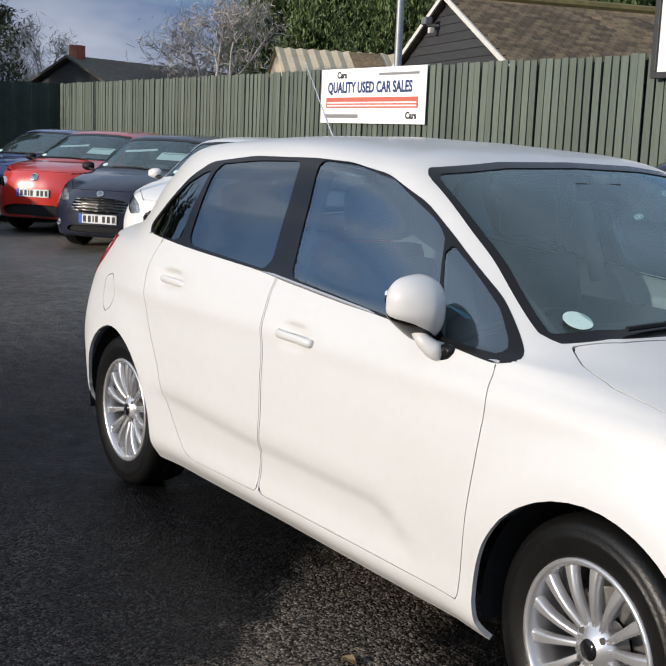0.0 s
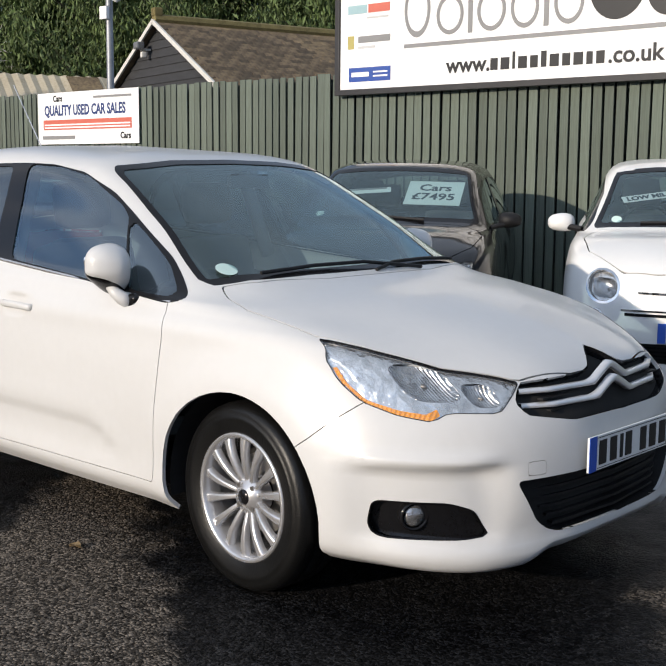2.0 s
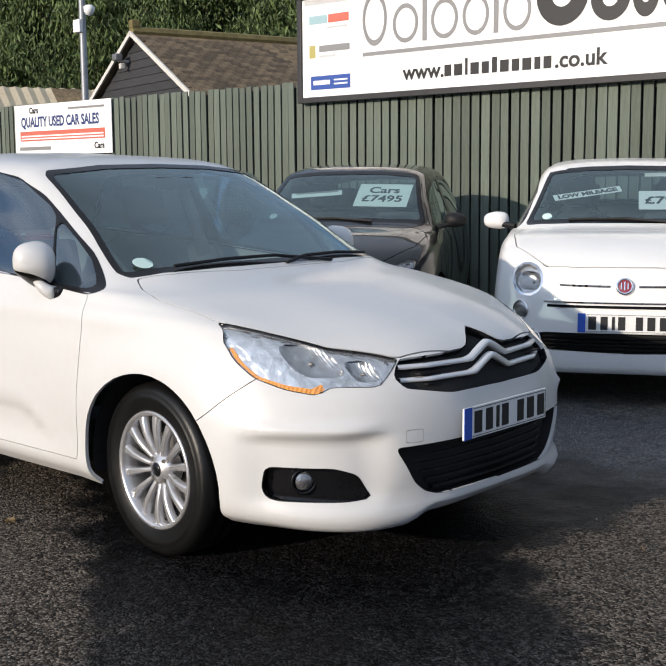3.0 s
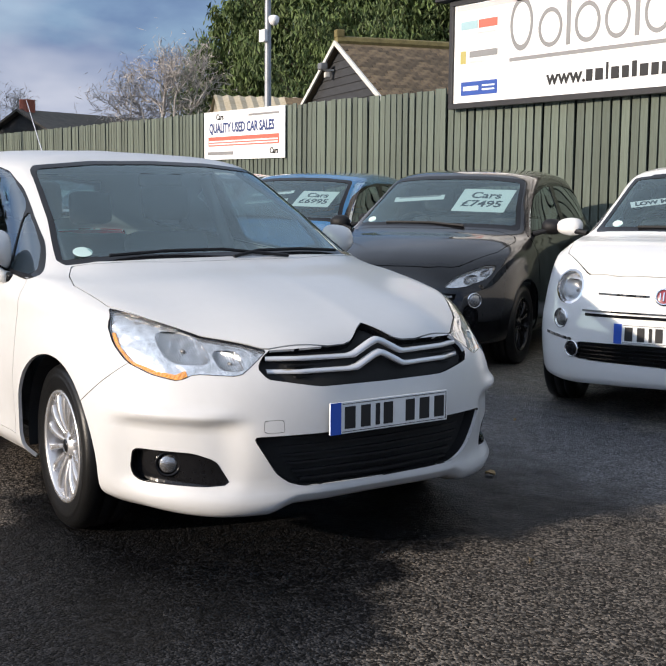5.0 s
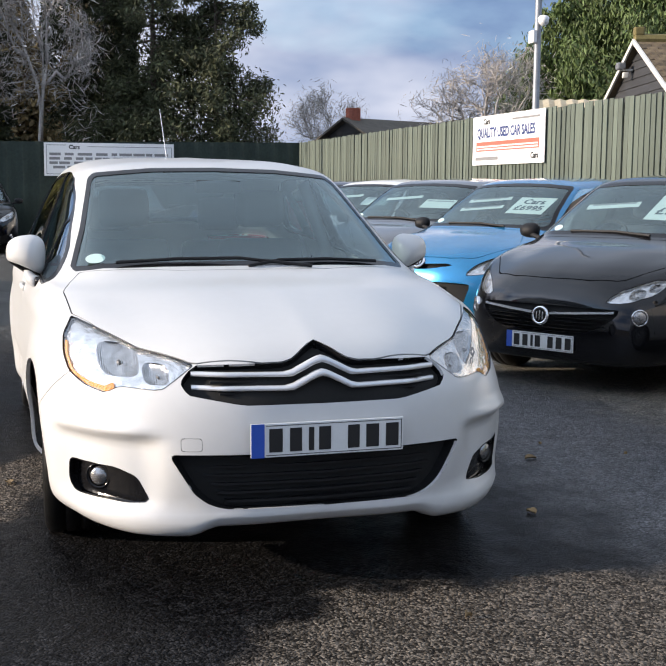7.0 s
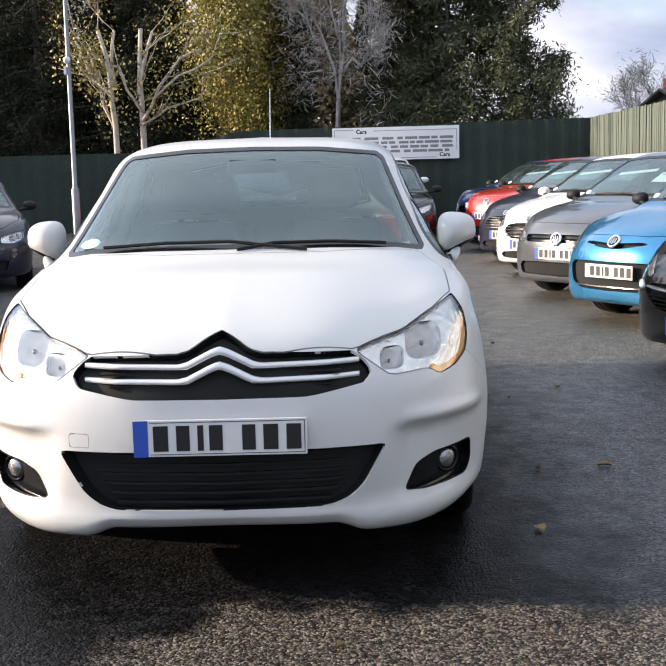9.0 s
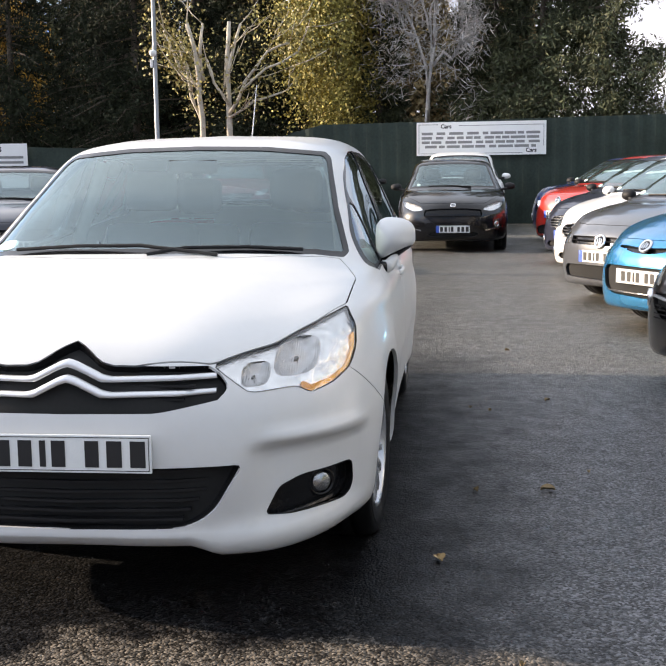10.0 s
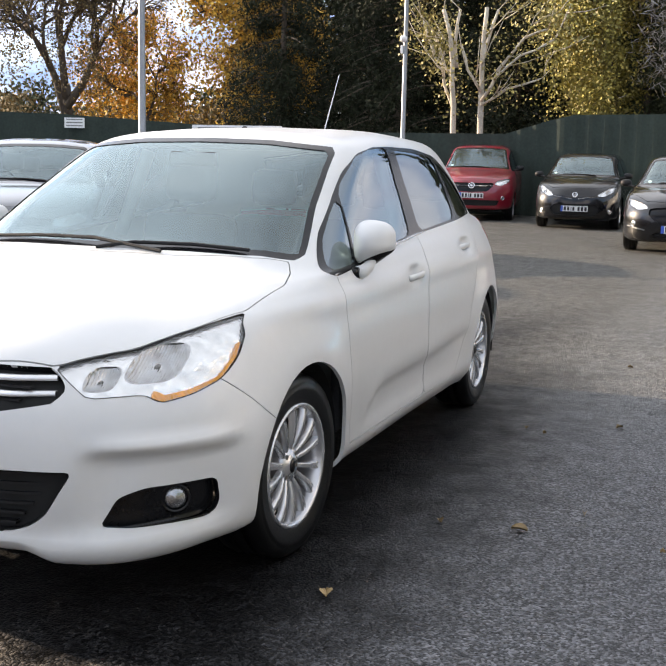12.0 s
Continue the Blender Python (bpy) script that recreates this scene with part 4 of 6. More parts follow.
        part("fog_lens", moved(lathe([(.001, .004), (.026, .002), (.034, -.006), (.036, -.03)], 24, "x"), pose(1.915, sg * .712, .356, 0, 0, sg * 30)), M["foglens"], made, "round clear lens", smooth=True)
        part("fog_ring", moved(lathe([(.036, -.004), (.041, .004), (.047, -.004), (.047, -.03)], 24, "x"), pose(1.915, sg * .712, .356, 0, 0, sg * 30)), M["gloss"], made, smooth=True)
        # tail lamp
        inn = c.take(lambda s, g: np.where((s.v[:, 0] < -1.6), distance(np.stack([s.v[:, 0], s.v[:, 2]], 1), tight([(-1.585, 1.015), (-1.64, .93), (-1.78, .83), (-2.2, .79), (-2.2, .99), (-1.85, 1.02)], .03)) + 0 * g, 1.0) + np.where(s.v[:, 1] * sg > .40, 0, 5))
        inn.part("tail_light", M["tail"], ob, "red tail light", .003, .015)
    # joint between wing and bumper, and the tow-eye cover
    flap = tight([(.405, .478), (.470, .478), (.470, .520), (.405, .520)], .008) * (-1, 1)
    c.lift("tow_cover", lambda s, g: view_front(s, flap, g, 1.6), M["white"], gap=.0007)
    cap = ring_of(.075) * (1, 1.05) + (-1.42, .80)
    c.lift("filler_flap", lambda s, g: view_side(s, cap, -1, g), M["white"], "round fuel filler flap", gap=.0012)
    nosecut = lambda s, g: np.where((s.v[:, 0] > 1.35) & (abs(s.v[:, 1]) > .45), distance(s.v[:, [0, 2]], np.array([(1.55, .52), (1.623, .572), (1.682, .624), (1.78, .70), (2.6, .80), (2.6, .0), (1.40, .0), (1.35, .40)])) + g, np.where(s.v[:, 0] > 1.7, -.5 - 0 * s.v[:, 0], 1.0))  # noqa: E731
    c.lift("front_bumper", nosecut, M["white"], "white front bumper", gap=.0016)
    # plate
    plate_parts(ob, pose(2.232, 0.002, .5155, 0, 0, 0))
    # mirrors
    for sg in (1, -1):
        mr = new("door_mirror")
        mr.parent = ob
        mr["label"] = "white door mirror"
        m = pose(.632, sg * .885, 1.034, 0, 0, sg * -8)

        def shell(wide, low, front, back):
            bm = bmesh.new()
            bmesh.ops.create_uvsphere(bm, u_segments=36, v_segments=24, radius=1)
            for v in bm.verts:
                x, y, z = v.co
                q = (abs(y) ** 3.2 + abs(z) ** 3.2) ** (1 / 3.2)
                k = math.hypot(y, z) / q if q > 1e-6 else 1
                y, z, u = y * k, z * k, y * k * sg
                t = min(max((u + .75) / 1.75, 0), 1)
                z = z * (1.0 - .20 * t * t) if z > 0 else z * (1.24 - .74 * t * t * (3 - 2 * t)) * low
                v.co = Vector(((front if x > 0 else back) * x * (1 - .25 * max(u, 0)), wide * y, .084 * z))
            return bm

        bm = shell(.082, 1.0, .100, .062)
        bmesh.ops.transform(bm, matrix=m, verts=bm.verts)
        part("mirror_cap", bm, M["white"], mr, "white mirror cap", smooth=True)
        bm = shell(.079, 1.02, .095, .064)
        bmesh.ops.transform(bm, matrix=m @ pose(-.003, 0, -.004), verts=bm.verts)
        part("mirror_base", bm, M["gloss"], mr, "black lower shell", smooth=True)
        part("mirror_glass", moved(from_bm(boxed((-.0625, -.030, -.005), (-.0575, .030, .035), .015)), m), M["mirror"], mr)
        arm = tube([(.650, sg * .880, .972), (.680, sg * .876, .945), (.700, sg * .862, .926), (.712, sg * .835, .914)], .017, 12, .030)
        part("mirror_arm", arm, M["white"], mr, smooth=True)
        part("mirror_foot", moved(lathe([(.001, .010), (.030, .009), (.040, .004), (.043, -.012)], 24), pose(.712, sg * .846, .912, 0, -20, 0) @ Matrix.Diagonal((1.35, sg, .62, 1))), M["gloss"], mr, "black gasket", smooth=True)
        # handles
        for i, x in enumerate((.045, -.825)):
            z = .848 + .070 * i
            h = new("door_handle")
            h.parent = doors[(0 if sg > 0 else 1) + 2 * i]
            yy = .876 if i == 0 else .862
            bar = tube([(x + .105, sg * (yy - .008), z - .004), (x + .088, sg * (yy + .008), z - .003), (x + .05, sg * (yy + .015), z), (x, sg * (yy + .017), z + .001), (x - .06, sg * (yy + .014), z + .001), (x - .088, sg * (yy + .008), z), (x - .100, sg * (yy - .008), z)], .0125, 10)
            part("grip", ([(a, sg * (yy + .008) + (b - sg * (yy + .008)) * .75, z + (k - z) * 1.12) for a, b, k in bar[0]], [], bar[2]), M["white"], h, smooth=True)
            part("lock", moved(lathe([(.001, .003), (.007, .002), (.009, -.004)], 16), pose(x - .118, sg * (yy - .004), z) @ Matrix.Diagonal((1, sg, 1, 1))), M["plastic"], h)
    # wipers, aerial, stickers, dashboard, wheel
    for pts in ([(1.165, -.02, 1.008), (1.135, .12, 1.030), (1.105, .35, 1.030), (1.085, .56, 1.018)], [(1.170, .25, 1.006), (1.125, -.05, 1.038), (1.105, -.30, 1.036), (1.085, -.55, 1.022)]):
        part("wiper", tube(pts, .007, 6), M["plastic"], ob, "black wiper")
    part("scuttle", boxed((1.02, -.64, .925), (1.16, .64, .955), .01), M["plastic"], ob)
    part("aerial", tube([(-1.06, 0, 1.45), (-1.10, 0, 1.50), (-1.32, -.005, 1.80)], .005, 6, .002), M["alloy"], ob, "thin whip aerial")
    tax = lathe([(.001, 0), (.040, 0), (.040, -.001)], 28)
    part("sticker", moved(tax, pose(.985, -.622, 1.033) @ Vector((0.42, -.12, .9)).to_track_quat("Y", "Z").to_matrix().to_4x4()), M["mint"], ob, "round pale mint permit sticker")
    part("dashboard", boxed((.62, -.66, .80), (1.12, .66, .955), .06), M["plastic"], ob, smooth=True)
    st = [tuple(Matrix.Rotation(radians(65), 4, "Y") @ Vector(v)) for v in lathe([(.175 + .014 * math.cos(a), .014 * math.sin(a)) for a in np.linspace(0, 6.283, 9)[:-1]], 32, "x", True)[0]]
    part("steering_wheel", moved((st, [], lathe([(.175 + .014 * math.cos(a), .014 * math.sin(a)) for a in np.linspace(0, 6.283, 9)[:-1]], 32, "x", True)[2]), pose(.50, -.36, .92)), M["plastic"], ob, smooth=True)
    for sg in (1, -1):
        part("pillar_trim", tube([(.985, sg * .682, .985), (.61, sg * .622, 1.185), (.21, sg * .550, 1.368)], .012, 8), M["interior"], ob, "dark pillar trim", smooth=True)
        part("centre_pillar_trim", tube([(-.20, sg * .74, .95), (-.24, sg * .60, 1.36)], .035, 8), M["paletrim"], ob, smooth=True)
    part("inside_mirror", boxed((.42, -.11, 1.30), (.45, .11, 1.36), .012), M["plastic"], ob)
    part("headlining", boxed((-1.3, -.50, 1.375), (.05, .50, 1.395), .01), M["intgrey"], ob)
    c.finish(steer=-4)


white_hatchback()

# ---------------------------------------------------------------- other cars


def warper(xk, zk, wide):
    """Bend the hatchback lines: pairs of (from, to) along x and z, and a factor across."""
    xa, xb = np.array(sorted(xk)).T
    za, zb = np.array(sorted(zk)).T

    def go(rows):
        r = rows.copy()
        r[..., 0] = np.interp(rows[..., 0], xa, xb)
        r[..., 2] = np.interp(rows[..., 2], za, zb)
        r[..., 1] *= wide
        return r

    go.x = lambda x: float(np.interp(x, xa, xb))
    go.z = lambda z: float(np.interp(z, za, zb))
    return go


def plain_car(name, label, m, paint, w, wide, axles, front, group="cars in the row", hub=.30, rims=(5, 2), plate_z=.45, plate_x=2.23, band=True, cards=()):
    """A parked car on the bent lines. front(c, X, Z): its own face."""
    X, Z = w.x, w.z
    c = Car(name, label, m, paint, group, .62, w, None, arch=hub + .04, hub_z=hub, axles=axles, track=.845 * wide)
    t2 = lambda pts: np.array([(X(x), Z(z)) for x, z in pts])  # noqa: E731
    f2 = lambda pts: np.array([(y * wide, Z(z)) for y, z in pts])  # noqa: E731
    c.screen(f2(mirrored([(0, 1.010), (.35, 1.008), (.60, 1.0), (.70, .985), (.715, 1.0), (.655, 1.15), (.585, 1.365), (.555, 1.39), (.30, 1.412), (0, 1.418)])), .028)
    c.screen(f2(mirrored([(0, 1.10), (.45, 1.10), (.58, 1.13), (.52, 1.33), (.3, 1.37), (0, 1.375)])), .03, front=False)
    outer = tight(t2([(1.00, .945), (.80, 1.075), (.50, 1.235), (.2, 1.330), (-.2, 1.365), (-.7, 1.36), (-1.1, 1.32), (-1.5, 1.18), (-1.58, 1.07), (-1.3, 1.050), (-.2, 1.005), (.6, .96)]), .04)
    c.windows(outer, [
        (tight(t2([(.88, .985), (.62, 1.14), (.35, 1.258), (.1, 1.318), (-.19, 1.343), (-.16, 1.022)]), .03), M["sideglass"]),
        (tight(t2([(-.28, 1.027), (-.315, 1.342), (-.7, 1.338), (-1.02, 1.302), (-1.36, 1.19), (-1.42, 1.075)]), .03), M["dglass"])], M["gloss"])
    c.both("front_door", tight(t2([(1.005, .955), (.99, .75), (.93, .315), (-.20, .305), (-.215, .60), (-.25, 1.03), (.60, 1.0)]), .03), paint, gap=.003)
    bonnet = np.array([(X(x), y * wide) for x, y in ((2.11, 0), (2.075, .30), (1.97, .50), (1.60, .72), (1.27, .765), (1.13, .72), (1.135, .58), (1.180, .3), (1.19, 0))])
    c.lift("bonnet", lambda s, g: view_top(s, np.vstack([bonnet, bonnet[::-1][1:-1] * (1, -1)]), g), paint, gap=.003)
    front(c, X, Z, wide)
    plate_parts(c.ob, pose(X(plate_x) + .004, 0, plate_z), band=band)
    for sg in (1, -1):
        mr = new("door_mirror")
        mr.parent = c.ob
        bm = bmesh.new()
        bmesh.ops.create_uvsphere(bm, u_segments=16, v_segments=10, radius=1)
        for v in bm.verts:
            q = (abs(v.co.y) ** 3 + abs(v.co.z) ** 3) ** (1 / 3)
            k = math.hypot(v.co.y, v.co.z) / q if q > 1e-6 else 1
            v.co = Vector(((.075 if v.co.x > 0 else .03) * v.co.x, .088 * v.co.y * k, (.062 if v.co.z > 0 else .058) * v.co.z * k * (1 - .18 * max(0, v.co.y * sg))))
        bmesh.ops.transform(bm, matrix=pose(X(.78), sg * (.86 * wide + .08), Z(1.015)), verts=bm.verts)
        part("mirror_cap", bm, (paint if paint is M["fwhite"] else M["plastic"]), mr, smooth=True)
        part("mirror_arm", tube([(X(.82), sg * (.86 * wide + .05), Z(.99)), (X(.86), sg * .80 * wide, Z(.965))], .02, 8), M["plastic"], mr)
    part("wiper", tube([(X(1.14), .30 * wide, Z(1.02)), (X(1.09), 0, Z(1.04)), (X(1.07), -.40 * wide, Z(1.035))], .010, 6), M["plastic"], c.ob)
    part("dashboard", boxed((X(.62), -.64 * wide, Z(.82)), (X(1.10), .64 * wide, Z(.955)), .05), M["plastic"], c.ob, smooth=True)
    part("headlining", boxed((X(-1.3), -.48 * wide, Z(1.37)), (X(.03), .48 * wide, Z(1.385)), .01), M["intgrey"], c.ob)
    st = lathe([(.175 + .013 * math.cos(a), .013 * math.sin(a)) for a in np.linspace(0, 6.283, 7)[:-1]], 24, "x", True)
    part("steering_wheel", moved(st, pose(X(.55), -.35 * wide, Z(.95), 0, -25, 0)), M["plastic"], c.ob, smooth=True)
    for args in cards:
        screen_card(c, X, Z, wide, *args)
    st = lathe([(.001, 0), (.032, 0)], 20, "z")
    part("sticker", moved(st, pose(X(1.00) - .015, -.56 * wide, Z(1.052), 0, 40, 0)), M["mint"], c.ob, "round pale sticker")
    c.finish((hub, .19, hub - .10, rims), xs=(X(.30), X(-.60)), top=Z(1.05))
    return c


def screen_card(c, X, Z, wide, y, z, w, h, words="", roll=0.0, size=.12, material="paper", bars=0):
    """A printed card behind the windscreen, lying along the glass."""
    zs = np.array([1.0, 1.21, 1.40])
    xs = np.array([1.10, .70, .29])
    zz = [Z(k) for k in zs]
    x = float(np.interp(z, zz, [X(k) for k in xs])) - .035 - .10 * max(0, abs(y) / (.55 * wide) - .6)
    rake = math.degrees(math.atan2(zz[2] - zz[0], X(xs[0]) - X(xs[2])))
    m = pose(x, y, z, 0, 0, 90) @ pose(0, 0, 0, rake, 0, 0) @ pose(0, 0, 0, 0, 0, roll)
    h0 = new("price_card" if "\u00a3" in words else "notice")
    h0.parent = c.ob
    part("card", moved(from_bm(boxed((-w / 2, -h / 2, 0), (w / 2, h / 2, .002))), m), M[material], h0, "white printed card")
    if words:
        t = text_mesh(words, size, .0005, .003, "CENTER")
        part("lettering", moved(t, m @ pose(0, size * (.25 if "\n" in words else -.36), .004)), M["ink"], h0)
    for k in range(bars):
        part("bar", moved(from_bm(boxed((-w * .42, h * (.30 - .3 * k) - .01, .002), (w * .42, h * (.30 - .3 * k) + .01, .004))), m), M["signgrey"], h0)



def face(c, X, Z, wide, lamps, grilles, bars=(), fogs=(), badge=None, bowls=()):
    """Lamps (outline, deep), dark openings and bright bars on a car's nose, in (y, z)."""
    for poly in lamps:
        for mir in (False, True):
            c.lamp("headlight", tight(poly, .02), (lambda s, p, g, mirror: view_front(s, p, g, .5, mirror)), "clear headlight", .045, mirror=mir, bowls=bowls)
    for poly, m in grilles:
        zone = c.take(lambda s, g: view_front(s, tight(mirrored(poly), .02), g, .5))
        if len(zone.t):
            h = new("grille")
            h.parent = c.ob
            Sheet(zone.v - .03 * zone.n, zone.n, zone.t).part("grille_back", m, h, "black grille", 0, 0)
            zr = zone.part("grille_rim", M["plastic"], h, "", 0.0, .03)
            keep = [tuple(p.vertices) for p in zr.data.polygons if len(p.vertices) == 4]
            vs = [tuple(v.co) for v in zr.data.vertices]
            bpy.data.objects.remove(zr)
            part("grille_rim", (vs, [], keep), M["plastic"], h)
    srf = c.nose = nose_of(c.warp)
    for y0, y1, z0, z1, th, m in bars:
        rows = []
        for f in np.linspace(0, 1, 17):
            y, z = y0 + f * (y1 - y0), z0 + f * (z1 - z0)
            x = srf(y, z)
            rows += [(x - .02, y, z - th / 2), (x + .006, y, z - th / 2), (x + .006, y, z + th / 2), (x - .02, y, z + th / 2)]
        fs = [(k * 4 + e, k * 4 + e + 1, k * 4 + e + 5, k * 4 + e + 4) for k in range(16) for e in range(3)]
        part("grille_bar", (rows, [], fs), m, c.ob)
    for y, z, r, m in fogs:
        for sg in (1, -1):
            x, x2 = srf(y, z), srf(y + .05, z)
            turn = math.degrees(math.atan2(x - x2, .05))
            h = new("fog_light")
            h.parent = c.ob
            part("fog_lens", moved(lathe([(.001, .008), (r * .6, .006), (r * .85, 0), (r * .86, -.03)], 24, "x"), pose(x + .004, sg * y, z, 0, 0, sg * turn)), m, h, "round lamp", smooth=True)
            part("fog_ring", moved(lathe([(r * .85, 0), (r * .93, .010), (r, 0), (r, -.04)], 24, "x"), pose(x + .003, sg * y, z, 0, 0, sg * turn)), M["chrome"], h, "bright ring", smooth=True)
    if badge:
        z, r, m = badge
        x, up = srf(0, z), srf(0, z + .04)
        bp = pose(x + .002, 0, z, 0, -math.degrees(math.atan2(x - up, .04)), 0)
        bd = part("badge", moved(lathe([(r * .70, .002), (r * .74, .012), (r * .92, .012), (r, 0)], 28, "x"), bp), M["chrome"], c.ob, "round bright badge", smooth=True)
        part("badge_face", moved(lathe([(.001, .008), (r * .5, .007), (r * .74, .004)], 28, "x"), bp), M["maroon"] if m is M["maroon"] else M["gloss"], bd, smooth=True)
        for k in (-1, 0, 1):
            part("badge_bar", moved(from_bm(boxed((.006, k * r * .36 - r * .07, -r * (.5 - .12 * abs(k))), (.012, k * r * .36 + r * .07, r * (.5 - .12 * abs(k))), .002)), bp), M["chrome"], bd)


def nose_of(w):
    """How far ahead the skin reaches at (y, z)."""
    s = skin(w, .8)
    keep = (s.v[:, 0] > .4) & (s.n[:, 0] > .1)
    v = s.v[keep]

    def reach(y, z):
        d = (v[:, 1] - y) ** 2 + (v[:, 2] - z) ** 2
        near = np.argsort(d)[:6]
        wt = 1 / (d[near] + 1e-5)
        return float((v[near, 0] * wt).sum() / wt.sum())

    return reach


def parked(px, py, nose, turn):
    """Pose of a car whose nose is at (px, py) and whose heading is turn degrees from +x."""
    a = radians(turn)
    return pose(px - nose * math.cos(a), py - nose * math.sin(a), 0, 0, 0, turn)


STD_Z = [(.19, .19), (.52, .52), (1.0, 1.0), (1.487, 1.487), (1.6, 1.6)]
SMALL = dict(
    fiat=warper([(-2.2, -1.75), (-1.304, -1.15), (0, -.05), (.3, .22), (1.18, .93), (1.304, 1.15), (1.95, 1.66), (2.22, 1.84)], [(.19, .20), (.52, .50), (.775, .82), (.94, 1.00), (1.0, 1.04), (1.487, 1.49)], .915),
    adam=warper([(-2.2, -1.82), (-1.304, -1.155), (0, -.03), (.3, .26), (1.18, 1.03), (1.304, 1.155), (2.22, 1.93)], [(.19, .19), (.52, .50), (.775, .74), (1.0, 1.0), (1.487, 1.48)], .965),
    mazda=warper([(-2.2, -1.86), (-1.304, -1.245), (1.304, 1.245), (2.22, 2.07)], [(.19, .19), (.52, .50), (.775, .74), (1.0, .985), (1.487, 1.475)], .95),
    golf=warper([(-2.2, -1.98), (-1.304, -1.29), (1.304, 1.29), (2.22, 2.12)], [(.19, .18), (.52, .52), (.775, .76), (1.0, .99), (1.487, 1.48)], 1.0),
    ford=warper([(-2.2, -1.92), (-1.304, -1.25), (1.304, 1.25), (2.22, 2.06)], [(.19, .18), (.52, .50), (.775, .75), (1.0, .99), (1.487, 1.48)], .97),
    cactus=warper([(-2.2, -1.85), (-1.304, -1.30), (1.304, 1.30), (2.22, 2.12)], [(.19, .22), (.52, .56), (.775, .88), (.94, 1.0), (1.0, 1.04), (1.487, 1.50)], .97),
    suv=warper([(-2.2, -2.1), (-1.304, -1.28), (1.304, 1.28), (2.22, 2.14)], [(.19, .25), (.52, .60), (.775, .90), (1.0, 1.12), (1.487, 1.66)], 1.0),
    saloon=warper([(-2.2, -2.3), (-1.304, -1.35), (1.304, 1.35), (2.22, 2.25)], [(.19, .18), (.52, .50), (.775, .74), (1.0, .97), (1.487, 1.42)], 1.0),
    yaris=warper([(-2.2, -1.85), (-1.304, -1.255), (1.304, 1.255), (2.22, 2.05)], [(.19, .20), (.52, .52), (.775, .80), (1.0, 1.03), (1.487, 1.51)], .95),
)
ROW = -53.0


def fiat_face(c, X, Z, wide):
    for mir in (False, True):
        c.lamp("headlight", ring_of(.098) + (.565, .745), (lambda s, p, g, mirror: view_front(s, p, g, .5, mirror)), "round clear headlight", .05, mirror=mir, bowls=((.565, .745, .066),), seal=M["chrome"], edge=.014)
    face(c, X, Z, wide, [], [([(0, .33), (.42, .34), (.55, .36), (.56, .40), (.50, .445), (0, .450)], M["under"])],
         [(-.52, .52, z, z, .006, M["gloss"]) for z in (.358, .380, .402, .424)] +
         [(.52, .70, .452, .475, .016, M["chrome"]), (-.52, -.70, .452, .475, .016, M["chrome"]), (.08, .37, .720, .722, .012, M["chrome"]), (-.08, -.37, .720, .722, .012, M["chrome"]), (-.46, .46, .625, .625, .010, M["chrome"]), (-.44, .44, .602, .602, .016, M["gloss"])],
         [(.600, .565, .060, M["foglens"]), (.515, .400, .048, M["gloss"])], (.722, .052, M["maroon"]))


def adam_face(c, X, Z, wide):
    face(c, X, Z, wide, [[(.42, .60), (.56, .605), (.69, .66), (.745, .755), (.66, .765), (.50, .69)]],
         [([(0, .40), (.35, .41), (.50, .50), (.54, .565), (.30, .575), (0, .575)], M["under"])],
         [(-.46, .46, z, z, .007, M["gloss"]) for z in (.425, .450, .475, .500)] +
         [(.07, .50, .520, .548, .014, M["barchrome"]), (-.07, -.50, .520, .548, .014, M["barchrome"])], [(.64, .52, .055, M["foglens"])], (.50, .065, M["chrome"]), bowls=((.60, .672, .040), (.675, .715, .030)))


def mazda_face(c, X, Z, wide):
    face(c, X, Z, wide, [[(.45, .60), (.60, .61), (.73, .70), (.76, .80), (.66, .78), (.52, .70)]],
         [([(0, .30), (.38, .31), (.47, .36), (.52, .53), (.30, .54), (0, .54)], M["under"]), ([(0, .64), (.10, .645), (.36, .685), (.30, .70), (0, .685)], M["gloss"])],
         [(-.42, .42, .335, .335, .012, paint_bar)], (), (.70, .062, M["chrome"]), bowls=((.62, .69, .045),))


paint_bar = M["chrome"]


def golf_face(c, X, Z, wide):
    face(c, X, Z, wide, [[(.45, .58), (.62, .57), (.76, .62), (.78, .72), (.62, .70), (.47, .665)]],
         [([(0, .575), (.44, .58), (.45, .655), (.2, .66), (0, .66)], M["gloss"]), ([(0, .25), (.52, .26), (.55, .38), (.2, .39), (0, .39)], M["under"])],
         [(-.44, .44, .618, .618, .010, M["gloss"])], (), (.615, .070, M["chrome"]), bowls=((.62, .64, .042), (.70, .655, .036)))


def ford_face(c, X, Z, wide):
    face(c, X, Z, wide, [[(.44, .62), (.60, .60), (.74, .68), (.77, .80), (.64, .76), (.50, .695)]],
         [([(0, .475), (.26, .48), (.40, .56), (.37, .63), (.20, .665), (0, .67)], M["gloss"]), ([(0, .23), (.45, .24), (.50, .31), (.2, .33), (0, .33)], M["under"])],
         [(-.36, .36, .510, .510, .014, M["chrome"]), (-.38, .38, .545, .545, .012, M["chrome"]), (-.38, .38, .580, .580, .012, M["chrome"]), (-.37, .37, .615, .615, .012, M["chrome"]), (-.32, .32, .648, .648, .014, M["chrome"])],
         [(.64, .34, .045, M["foglens"])], (.715, .045, M["chrome"]), bowls=((.62, .68, .042),))


